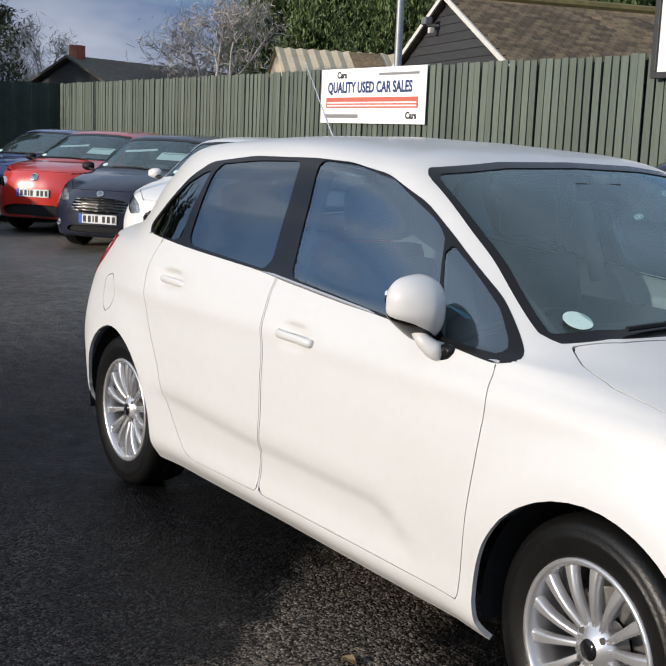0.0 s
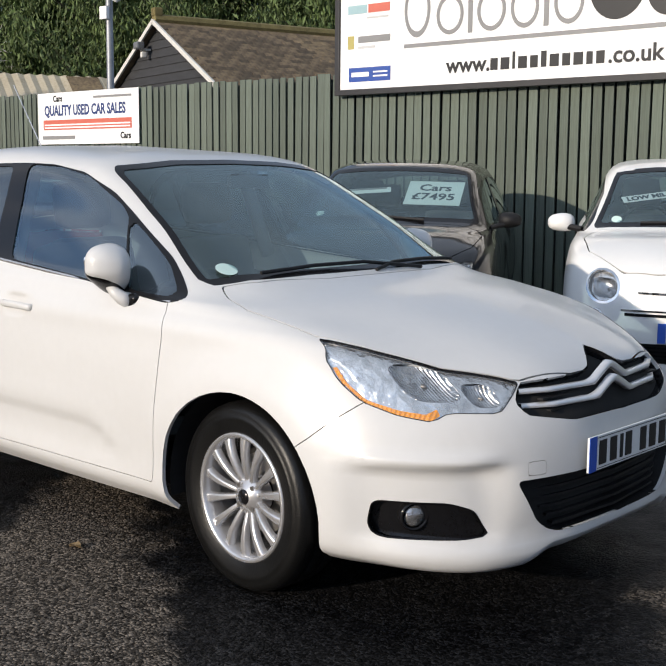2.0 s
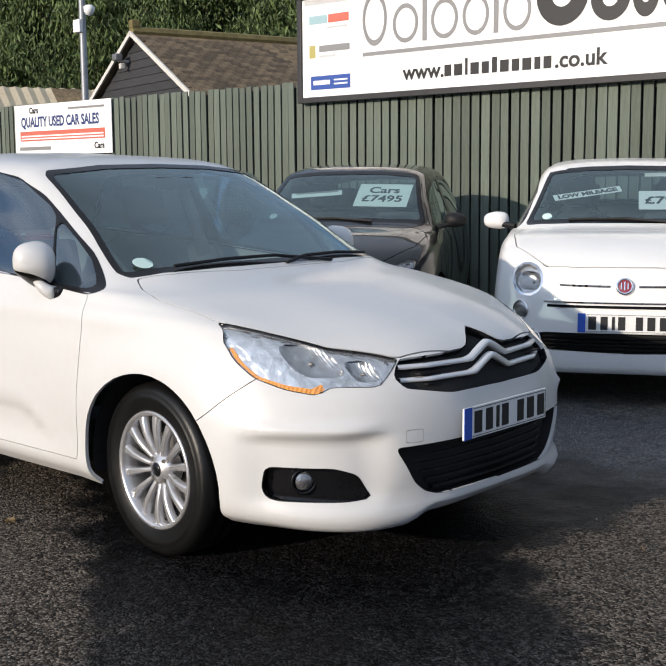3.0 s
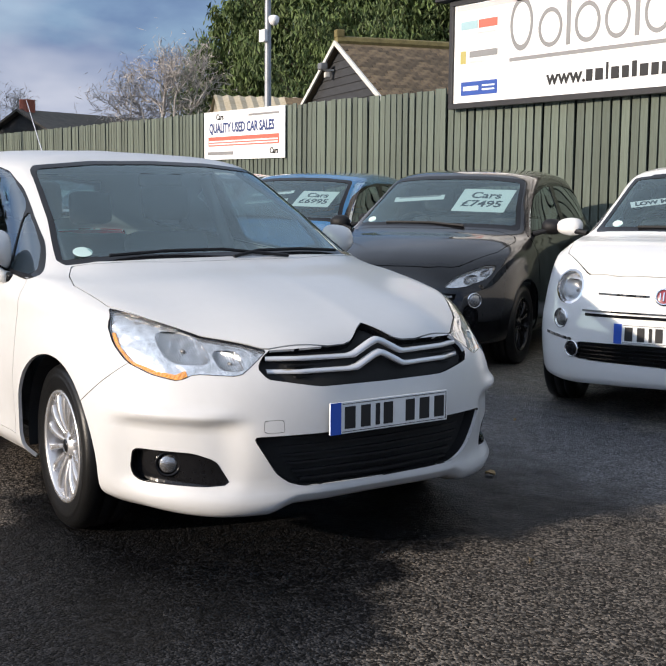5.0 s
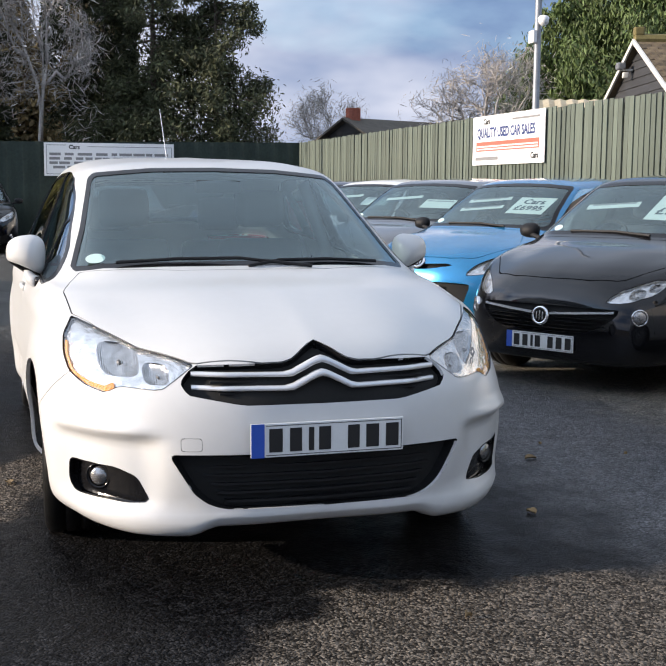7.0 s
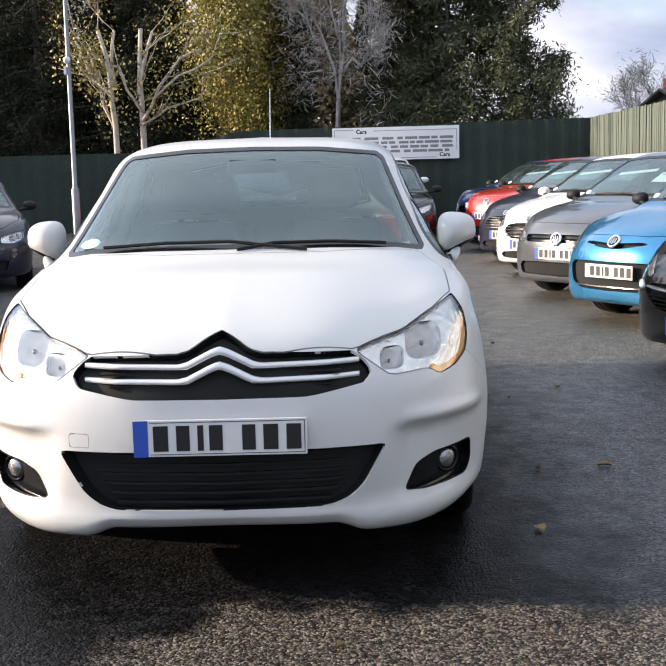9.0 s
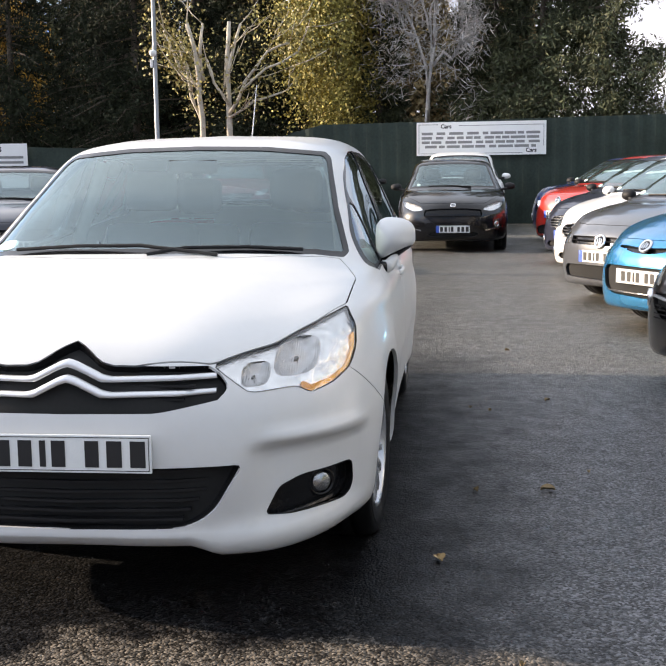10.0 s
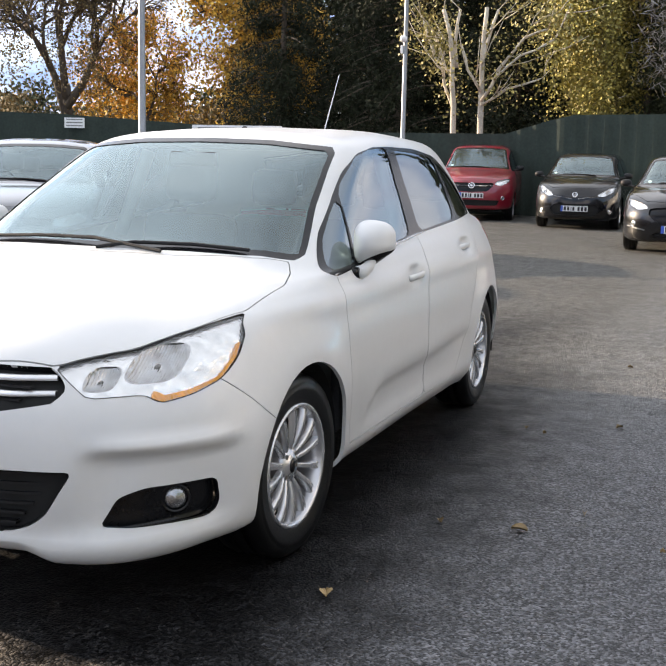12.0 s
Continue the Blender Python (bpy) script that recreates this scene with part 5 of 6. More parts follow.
def focus_face(c, X, Z, wide):
    face(c, X, Z, wide, [[(.45, .66), (.62, .64), (.78, .71), (.79, .80), (.66, .77), (.50, .72)]],
         [([(0, .46), (.33, .47), (.46, .58), (.44, .67), (.20, .69), (0, .69)], M["gloss"]), ([(0, .24), (.36, .25), (.42, .31), (.2, .335), (0, .335)], M["under"])],
         [(-.42, .42, .57, .57, .008, M["gloss"]), (.50, .78, .35, .40, .02, M["chrome"]), (-.50, -.78, .35, .40, .02, M["chrome"])],
         [(.68, .44, .045, M["foglens"])], (.735, .045, M["chrome"]))


def cactus_face(c, X, Z, wide):
    face(c, X, Z, wide, [[(.46, .855), (.70, .875), (.77, .90), (.70, .90), (.48, .875)]],
         [([(0, .25), (.52, .26), (.60, .36), (.3, .42), (0, .42)], M["under"])], (), [(.60, .69, .10, M["gloss"])], (.80, .06, M["chrome"]))


def yaris_face(c, X, Z, wide):
    face(c, X, Z, wide, [[(.40, .66), (.52, .64), (.70, .72), (.76, .86), (.66, .83), (.50, .74)]],
         [([(0, .27), (.40, .28), (.50, .40), (.40, .50), (0, .50)], M["under"])],
         [(.06, .42, .600, .655, .014, M["chrome"]), (-.06, -.42, .600, .655, .014, M["chrome"])], [(.66, .36, .045, M["foglens"])], (.68, .055, M["chrome"]), bowls=((.62, .735, .045),))


def mokka_face(c, X, Z, wide):
    face(c, X, Z, wide, [[(.48, .78), (.62, .76), (.78, .84), (.80, .92), (.66, .90), (.52, .86)]],
         [([(0, .62), (.34, .64), (.48, .78), (.46, .82), (0, .82)], M["gloss"]), ([(0, .33), (.55, .34), (.60, .45), (0, .46)], M["under"])],
         [(-.45, .45, .76, .76, .02, M["chrome"])], [(.66, .50, .05, M["foglens"])], (.76, .07, M["chrome"]))


plain_car("small_hatchback", "cream white retro three-door city car with round headlights", parked(1.33, 2.57, 1.84, -62), M["fwhite"], SMALL["fiat"], .915, (1.15, -1.15), fiat_face, hub=.29, plate_z=.51, cards=[(-.26, 1.235, .46, .075, "LOW MILEAGE", 16, .062), (.28, 1.19, .40, .24, "\u00a37995", 0, .13), (.22, 1.36, .2, .05, "", 0, .1)])
compact = plain_car("compact_hatchback", "black three-door small hatchback beside the retro car", parked(-1.10, 2.50, 1.93, -60), M["black"], SMALL["adam"], .965, (1.155, -1.155), adam_face, hub=.30, plate_z=.325, cards=[(.31, 1.21, .44, .36, "Cars\n\u00a37495", -2, .135, "mintpaper"), (-.25, 1.22, .42, .075, "", 8, .1, "mintpaper", 1)])
for ob in compact.ob.children_recursive:
    if ob.name.split(".")[0] in ("spoke", "rim", "hub"):
        ob.data.materials[0] = M["gloss"]
        if "label" in ob:
            ob["label"] = "black alloy rim"
plain_car("blue_hatchback", "bright blue small hatchback with a price card", parked(-3.58, 2.56, 2.07, -58), M["blue"], SMALL["mazda"], .95, (1.245, -1.245), mazda_face, hub=.30, plate_z=.46, band=False, cards=[(.30, 1.19, .40, .32, "Cars\n\u00a36995", -2, .125, "mintpaper"), (-.22, 1.24, .45, .06, "", 10, .1, "mintpaper", 1), (-.22, 1.16, .45, .06, "", 10, .1, "mintpaper", 1)])
plain_car("grey_hatchback", "metallic grey family hatchback", parked(-5.50, 2.50, 2.12, ROW), M["grey"], SMALL["golf"], 1.0, (1.29, -1.29), golf_face, plate_z=.47, cards=[(.30, 1.18, .40, .20, "", -2, .14, "mintpaper", 1), (-.22, 1.24, .45, .06, "", 10, .1, "mintpaper")])
plain_car("white_saloon", "white hatchback with a chrome barred grille", parked(-7.9, 2.62, 2.06, ROW), M["fwhite"], SMALL["ford"], .97, (1.25, -1.25), ford_face, plate_z=.41, cards=[(.30, 1.18, .40, .20, "", -2, .14, "mintpaper", 1), (-.22, 1.24, .45, .06, "", 10, .1, "mintpaper")])
plain_car("dark_hatchback", "black hatchback with a chrome barred grille", parked(-10.1, 2.68, 2.06, ROW), M["navy"], SMALL["ford"], .97, (1.25, -1.25), ford_face, plate_z=.41, cards=[(.30, 1.18, .40, .20, "", -2, .14, "mintpaper", 1), (-.22, 1.24, .45, .06, "", 10, .1, "mintpaper")])
plain_car("red_crossover", "bright red crossover with black cladding", parked(-12.6, 2.75, 2.12, ROW), M["red"], SMALL["cactus"], .97, (1.30, -1.30), cactus_face, plate_z=.58, cards=[(.30, 1.18, .40, .20, "", -2, .14, "mintpaper", 1), (-.22, 1.24, .45, .06, "", 10, .1, "mintpaper")])
plain_car("blue_crossover", "deep blue crossover with silver roof rails", parked(-15.0, 2.85, 2.14, ROW), M["dblue"], SMALL["cactus"], .97, (1.28, -1.28), focus_face, plate_z=.5)
plain_car("black_hatchback", "glossy black family hatchback with slim headlights", parked(-12.5, 1.17, 2.12, 0), M["black"], SMALL["golf"], 1.0, (1.29, -1.29), focus_face, group="cars by the far fence", plate_z=.37)
plain_car("city_hatchback", "black small hatchback with large clear headlights", parked(-17.7, -1.15, 2.05, 2), M["black"], SMALL["yaris"], .95, (1.255, -1.255), yaris_face, group="cars by the far fence", plate_z=.41)
plain_car("white_estate", "white tall car with silver roof rails", parked(-17.3, 1.35, 2.14, 0), M["fwhite"], SMALL["suv"], 1.0, (1.28, -1.28), focus_face, group="cars by the far fence", plate_z=.5)
plain_car("red_crossover", "crimson tall crossover with roof rails", parked(-19.3, -3.6, 2.14, 8), M["crimson"], SMALL["suv"], 1.0, (1.28, -1.28), mokka_face, group="cars by the far fence", plate_z=.55)
plain_car("silver_hatchback", "silver grey hatchback parked across the lot", parked(-4.8, -4.85, 2.12, 25), M["grey"], SMALL["golf"], 1.0, (1.29, -1.29), golf_face, group="cars opposite", plate_z=.47)
plain_car("navy_saloon", "dark navy saloon parked across the lot", parked(-7.5, -3.95, 2.25, 20), M["navy"], SMALL["saloon"], 1.0, (1.35, -1.35), golf_face, group="cars opposite", plate_z=.47)

# ---------------------------------------------------------------- setting


def ground_mat():
    """Tarmac: pale and dark chippings, browner and rougher in wedges, paler towards the row, with shade painted dark
    round the car.
    """
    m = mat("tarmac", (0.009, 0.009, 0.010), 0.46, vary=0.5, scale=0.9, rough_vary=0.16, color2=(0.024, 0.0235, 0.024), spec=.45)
    n, l = m.node_tree.nodes, m.node_tree.links
    b = n["Principled BSDF"]
    tc = n.new("ShaderNodeTexCoord")
    stone, mid, edge = n.new("ShaderNodeTexVoronoi"), n.new("ShaderNodeTexNoise"), n.new("ShaderNodeTexNoise")
    stone.inputs["Scale"].default_value = 115
    mid.inputs["Scale"].default_value, mid.inputs["Detail"].default_value = 26, 6
    edge.inputs["Scale"].default_value, edge.inputs["Detail"].default_value = 5, 7
    for t in (stone, mid, edge):
        l.new(tc.outputs["Object"], t.inputs["Vector"])

    def math_node(op, a, c=None, d=None):
        k = n.new("ShaderNodeMath")
        k.operation = op
        for i, val in enumerate((a, c, d)):
            if val is None:
                continue
            if isinstance(val, (int, float)):
                k.inputs[i].default_value = val
            else:
                l.new(val, k.inputs[i])
        return k.outputs[0]

    xyz = n.new("ShaderNodeSeparateXYZ")
    l.new(tc.outputs["Object"], xyz.inputs[0])
    X, Y = xyz.outputs[0], xyz.outputs[1]

    def plane(px, py, nx, ny):
        return math_node("ADD", math_node("MULTIPLY", math_node("SUBTRACT", X, px), nx), math_node("MULTIPLY", math_node("SUBTRACT", Y, py), ny))

    # browner wedges ahead of the car and beside it
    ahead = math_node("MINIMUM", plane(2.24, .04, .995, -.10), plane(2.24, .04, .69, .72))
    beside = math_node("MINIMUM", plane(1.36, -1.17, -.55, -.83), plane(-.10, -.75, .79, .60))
    wedges = math_node("MAXIMUM", ahead, beside)
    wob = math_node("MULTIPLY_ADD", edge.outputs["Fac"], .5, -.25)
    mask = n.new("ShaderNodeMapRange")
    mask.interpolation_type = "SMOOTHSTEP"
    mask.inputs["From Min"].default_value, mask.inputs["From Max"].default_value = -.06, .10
    l.new(math_node("ADD", wedges, wob), mask.inputs["Value"])
    sep = n.new("ShaderNodeSeparateColor")
    l.new(stone.outputs["Color"], sep.inputs[0])
    pale = n.new("ShaderNodeMapRange")
    pale.inputs["To Min"].default_value, pale.inputs["To Max"].default_value = 0.22, 3.4
    l.new(math_node("POWER", sep.outputs[0], 2.2), pale.inputs["Value"])
    old = b.inputs["Base Color"].links[0].from_socket
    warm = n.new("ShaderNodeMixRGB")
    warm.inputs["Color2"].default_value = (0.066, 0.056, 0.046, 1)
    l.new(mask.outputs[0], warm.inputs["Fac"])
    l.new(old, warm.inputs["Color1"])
    # the yard between the car and the row is paler
    toward_row = n.new("ShaderNodeMapRange")
    toward_row.interpolation_type = "SMOOTHSTEP"
    toward_row.inputs["From Min"].default_value, toward_row.inputs["From Max"].default_value = .85, 1.75
    l.new(math_node("ADD", Y, math_node("MULTIPLY", wob, 1.6)), toward_row.inputs["Value"])
    cold = n.new("ShaderNodeMixRGB")
    cold.inputs["Color2"].default_value = (0.064, 0.064, 0.068, 1)
    l.new(toward_row.outputs[0], cold.inputs["Fac"])
    l.new(old, cold.inputs["Color1"])
    # paler again farther back in the yard
    far_x, far_y = n.new("ShaderNodeMapRange"), n.new("ShaderNodeMapRange")
    for node, src, lo, hi in ((far_x, math_node("MULTIPLY", X, -1.0), .4, 2.6), (far_y, math_node("ADD", Y, wob), .1, 1.2)):
        node.interpolation_type = "SMOOTHSTEP"
        node.inputs["From Min"].default_value, node.inputs["From Max"].default_value = lo, hi
        l.new(src, node.inputs["Value"])
    far_pale = n.new("ShaderNodeMixRGB")
    far_pale.inputs["Color2"].default_value = (0.078, 0.077, 0.072, 1)
    beyond = n.new("ShaderNodeMapRange")
    beyond.interpolation_type = "SMOOTHSTEP"
    beyond.inputs["From Min"].default_value, beyond.inputs["From Max"].default_value = 3.2, 6.2
    l.new(math_node("SUBTRACT", wob, X), beyond.inputs["Value"])
    l.new(math_node("MULTIPLY", far_x.outputs[0], math_node("MAXIMUM", far_y.outputs[0], beyond.outputs[0])), far_pale.inputs["Fac"])
    l.new(cold.outputs[0], far_pale.inputs["Color1"])
    # dry, dusty ground under the noses of the row
    sheltered = n.new("ShaderNodeMapRange")
    sheltered.interpolation_type = "SMOOTHSTEP"
    sheltered.inputs["From Min"].default_value, sheltered.inputs["From Max"].default_value = 2.35, 2.95
    sheltered.inputs["To Max"].default_value = .8
    l.new(math_node("ADD", Y, math_node("MULTIPLY", wob, 2.4)), sheltered.inputs["Value"])
    dust = n.new("ShaderNodeMixRGB")
    dust.inputs["Color2"].default_value = (0.125, 0.112, 0.090, 1)
    l.new(sheltered.outputs[0], dust.inputs["Fac"])
    l.new(far_pale.outputs[0], dust.inputs["Color1"])
    l.new(dust.outputs[0], warm.inputs["Color1"])
    # shade round the car painted into the colour: an uneven patch that also flattens the grain
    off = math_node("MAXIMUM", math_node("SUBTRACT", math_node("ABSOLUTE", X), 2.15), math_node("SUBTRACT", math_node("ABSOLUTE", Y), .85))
    veil = n.new("ShaderNodeMapRange")
    veil.interpolation_type = "SMOOTHSTEP"
    veil.inputs["From Min"].default_value, veil.inputs["From Max"].default_value = .15, .85
    l.new(math_node("ADD", off, math_node("MULTIPLY", wob, 1.8)), veil.inputs["Value"])
    grain = math_node("MAXIMUM", veil.outputs[0], mask.outputs[0])
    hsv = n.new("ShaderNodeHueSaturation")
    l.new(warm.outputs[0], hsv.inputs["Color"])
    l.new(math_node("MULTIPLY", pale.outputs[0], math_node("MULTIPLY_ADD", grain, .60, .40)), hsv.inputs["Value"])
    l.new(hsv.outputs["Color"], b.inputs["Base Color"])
    l.new(math_node("MULTIPLY_ADD", toward_row.outputs[0], .38, .07), b.inputs["Specular IOR Level"])
    rough_old = b.inputs["Roughness"].links[0].from_socket
    l.new(math_node("MULTIPLY_ADD", mask.outputs[0], .18, rough_old), b.inputs["Roughness"])
    h = math_node("MULTIPLY_ADD", mid.outputs["Fac"], 1.1, math_node("MULTIPLY", stone.outputs["Distance"], -.55))
    bp = n.new("ShaderNodeBump")
    bp.inputs["Strength"].default_value, bp.inputs["Distance"].default_value = 1.0, 0.012
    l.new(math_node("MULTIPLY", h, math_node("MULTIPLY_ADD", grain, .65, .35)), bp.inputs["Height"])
    l.new(bp.outputs["Normal"], b.inputs["Normal"])
    return m


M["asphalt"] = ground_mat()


def ground():
    n = 40
    vs, fs = [], []
    ks = np.concatenate([[-2000, -300, -80], np.linspace(-45, 30, n), [80, 300, 2000]])
    for y in ks:
        for x in ks:
            vs.append((x, y, 0.0))
    k = len(ks)
    for j in range(k - 1):
        for i in range(k - 1):
            fs.append((j * k + i, j * k + i + 1, (j + 1) * k + i + 1, (j + 1) * k + i))
    tagged(part("ground", (vs, [], fs), M["asphalt"], None), "dark damp tarmac of a car sales yard, shade painted round the white car", "ground", kind="structure")


ground()


def board_fence(x0, x1, y, top):
    f = thing("fence", "tall close-boarded fence stained dull green", "fence", kind="structure")
    rng = random.Random(3)
    meshes = []
    for k in range(5):
        w, d = .090 + .002 * k, .018
        bm = boxed((-w / 2, -d, 0), (w / 2, 0, 1), .003)
        me = bpy.data.meshes.new("board")
        bm.to_mesh(me)
        bm.free()
        me.materials.append(M["board"])
        meshes.append(me)
    x = x0
    while x < x1:
        ob = new("board", meshes[rng.randrange(5)])
        ob.parent = f
        ob.matrix_local = pose(x, y + rng.uniform(-.003, .003), 0.02, rng.uniform(-.2, .2), rng.uniform(-.25, .25), rng.uniform(-1.5, 1.5)) @ Matrix.Diagonal((1, 1, top + rng.uniform(-.012, .012), 1))
        x += .118
    # back row and rails carry the gap shade in their colour
    part("backing", boxed((x0, y + .052, 0.05), (x1, y + .062, top - .03)), M["boardback"], f, "back row of boards, shade of the gaps painted dark")
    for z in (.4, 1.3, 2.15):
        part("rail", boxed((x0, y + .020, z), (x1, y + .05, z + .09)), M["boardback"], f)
    return f


board_fence(-20.85, 8.5, 6.30, 2.43)


def sheet_fence(points):
    """Profiled sheets between points (x, y, height of the top there)."""
    f = thing("sheet_fence", "dark green profiled metal fence", "fence", kind="structure")
    for (xa, ya, za), (xb, yb, zb) in zip(points, points[1:]):
        L = math.hypot(xb - xa, yb - ya)
        n = int(L / .09)
        vs, fs = [], []
        nx, ny = -(yb - ya) / L, (xb - xa) / L
        for i in range(n + 1):
            t = i / n
            o = .018 if (i // 2) % 2 else 0
            px, py = xa + t * (xb - xa) + nx * o, ya + t * (yb - ya) + ny * o
            vs += [(px, py, .02), (px, py, za + t * (zb - za))]
        fs = [(2 * i, 2 * i + 2, 2 * i + 3, 2 * i + 1) for i in range(n)]
        part("fence_sheet", (vs, [], fs), M["sheet"], f)


sheet_fence([(-20.9, 6.32, 2.45), (-21.85, -1.9, 2.36), (-21.95, -2.5, 2.22), (-22.05, -3.5, 1.92), (-22.0, -8, 1.9), (-21.7, -11, 2.02), (-21.0, -15, 2.25), (-19, -22, 2.4), (-10, -40, 2.45)])


def flat_text(holder, words, size, x, z, y, material, name="lettering", bold=0.0, squeeze=1.0, rot=0.0):
    """Lettering that stands in the xz plane and faces -y."""
    t = text_mesh(words, size, .001, bold, squeeze=squeeze)
    return part(name, moved(t, pose(x, y, z, 90, rot, 0)), material, holder)


def sign_quality():
    f = thing("sign_board", "white printed car sales sign fixed to the fence", "sign")
    y = 6.245
    part("board", boxed((-10.66, y, 1.72), (-8.30, y + .012, 2.45), .003), M["signwhite"], f)
    flat_text(f, "QUALITY USED CAR SALES", .20, -10.49, 2.13, y - .003, M["signnavy"], bold=.006, squeeze=.80)
    flat_text(f, "Cars", .12, -10.27, 2.325, y - .003, M["ink"], bold=.004)
    flat_text(f, "Cars", .12, -8.70, 1.79, y - .003, M["ink"], bold=.004)
    part("bar", boxed((-10.52, y - .004, 1.925), (-8.45, y, 2.065)), M["signred"], f)
    part("bar", boxed((-10.49, y - .006, 1.985), (-8.48, y - .003, 2.005)), M["signwhite"], f)
    part("bar", boxed((-10.49, y - .006, 1.945), (-8.48, y - .003, 1.965)), M["signwhite"], f)
    part("bar", boxed((-9.3, y - .003, 2.345), (-8.45, y, 2.375)), M["signgrey"], f)
    part("bar", boxed((-10.55, y - .003, 1.79), (-9.75, y, 1.84)), M["signgrey"], f)


sign_quality()


def billboard():
    f = thing("billboard", "large white billboard in a black frame above the fence", "billboard")
    y, x0, x1, z0, z1 = 6.20, -4.72, 1.6, 2.20, 3.40
    part("panel", boxed((x0 + .06, y, z0 + .06), (x1 - .06, y + .04, z1 - .06)), M["signwhite"], f)
    for nm, a, b in (("frame", (x0, y - .03, z0), (x1, y + .05, z0 + .06)), ("frame", (x0, y - .03, z1 - .06), (x1, y + .05, z1)), ("frame", (x0, y - .03, z0 + .06), (x0 + .06, y + .05, z1 - .06)), ("frame", (x1 - .06, y - .03, z0 + .06), (x1, y + .05, z1 - .06))):
        part(nm, boxed(a, b, .004), M["signframe"], f, "black frame")
    part("band", boxed((-3.76, y - .004, 2.655), (1.2, y, 2.695)), M["signgrey"], f)
    part("band", boxed((-4.62, y - .004, 3.27), (1.5, y, 3.325)), M["palegrey"], f)
    # the wordmark as plain shapes: slim grey strokes, then heavy black ones
    def bowl(x, w, tall, inner, ink, dz=0.0):
        part("logo_ring", moved(lathe([(inner, 0), (.5, 0)], 32), pose(x + w / 2, y - .004, 2.755 + dz + tall / 2) @ Matrix.Diagonal((w, 1, tall, 1))), ink, f)

    x = -3.76
    bowl(x, .34, .56, .39, M["signgrey"])
    x += .42
    for kind, w, tall in (("ring", .34, .40), ("bar", .055, .58), ("ring", .34, .40), ("ring", .32, .40), ("bar", .055, .52), ("ring", .32, .40)):
        if kind == "ring":
            bowl(x, w, tall, .385, M["signgrey"])
        else:
            part("logo_bar", boxed((x, y - .004, 2.755), (x + w, y, 2.755 + tall)), M["signgrey"], f)
        x += w + .055
    for w, tall in ((.56, .58), (.40, .42), (.26, .42), (.36, .42)):
        bowl(x, w, tall, .20, M["ink"])
        x += w + .02
    # web address: its plain ends lettered, the name between them as bars
    flat_text(f, "www.", .215, -3.20, 2.375, y - .004, M["ink"], bold=.005, squeeze=1.05)
    x = -2.66
    for w, tall in ((.085, .115), (.10, .115), (.03, .165), (.10, .115), (.085, .115), (.06, .15), (.10, .115), (.085, .115), (.10, .115), (.065, .115), (.085, .115)):
        part("bar", boxed((x, y - .004, 2.375), (x + w, y, 2.375 + tall)), M["ink"], f)
        x += w + .036
    flat_text(f, ".co.uk", .215, x, 2.375, y - .004, M["ink"], bold=.005, squeeze=1.05)
    part("logo_shape", boxed((-4.53, y - .004, 2.34), (-3.94, y, 2.49)), M["signblue"], f, "navy logo block")
    part("logo_bar", boxed((-4.49, y - .006, 2.392), (-4.24, y - .003, 2.440)), M["signwhite"], f)
    part("logo_bar", boxed((-4.18, y - .006, 2.428), (-3.98, y - .003, 2.445)), M["signwhite"], f)
    part("logo_bar", boxed((-4.18, y - .006, 2.385), (-3.98, y - .003, 2.402)), M["signwhite"], f)
    part("logo_mark", boxed((-4.55, y - .004, 2.69), (-4.46, y, 2.83)), M["signgold"], f)
    part("logo_bar", boxed((-4.40, y - .004, 2.75), (-3.95, y, 2.82)), M["signgrey"], f)
    part("logo_bar", boxed((-4.40, y - .004, 2.69), (-4.16, y, 2.715)), M["palegrey"], f)
    part("logo_bar", boxed((-4.55, y - .004, 3.06), (-4.28, y, 3.15)), M["signteal"], f)
    part("logo_bar", boxed((-4.26, y - .004, 3.06), (-3.96, y, 3.15)), M["signred"], f)
    part("logo_bar", boxed((-4.28, y - .004, 3.00), (-3.98, y, 3.02)), M["palegrey"], f)
    part("top_rail", boxed((x0 - .18, y - .10, z1 + .002), (x1 + .1, y + .05, z1 + .04), .005), M["signframe"], f)
    for x in (-4, -2, 0, 1.4):
        part("post", boxed((x - .05, y + .14, 0), (x + .05, y + .24, 3.35)), M["signframe"], f)


billboard()


def pole(x, y, h, r=.055, label="grey steel lamp post behind the fence", dome=0):
    p = thing("lamp_post", label, "lamp post", pose(x, y, 0))
    if dome:
        part("camera_bracket", boxed((.03, -.02, dome + .05), (.20, .02, dome + .09)), M["steel"], p)
        part("camera_dome", moved(lathe([(.001, -.06), (.05, -.04), (.075, .0), (.08, .06), (.05, .09), (.001, .10)], 16, "z"), pose(.17, 0, dome)), M["signwhite"], p, "white dome camera", smooth=True)
        part("junction_box", boxed((-.10, -.10, dome - .28), (.06, -.04, dome - .10), .01), M["signwhite"], p)
    part("column", lathe([(r * 1.6, 0), (r * 1.6, 1.1), (r, 1.15), (r * .75, h)], 16, "z"), M["steel"], p, smooth=True)
    return p


pole(-9.58, 6.75, 7.0, dome=3.75)
pole(-20.2, -5.45, 7.0, dome=3.9, label="grey steel lamp post by the far fence")
pole(-9.66, -6.08, 4.5, label="grey steel lamp post among the parked cars")


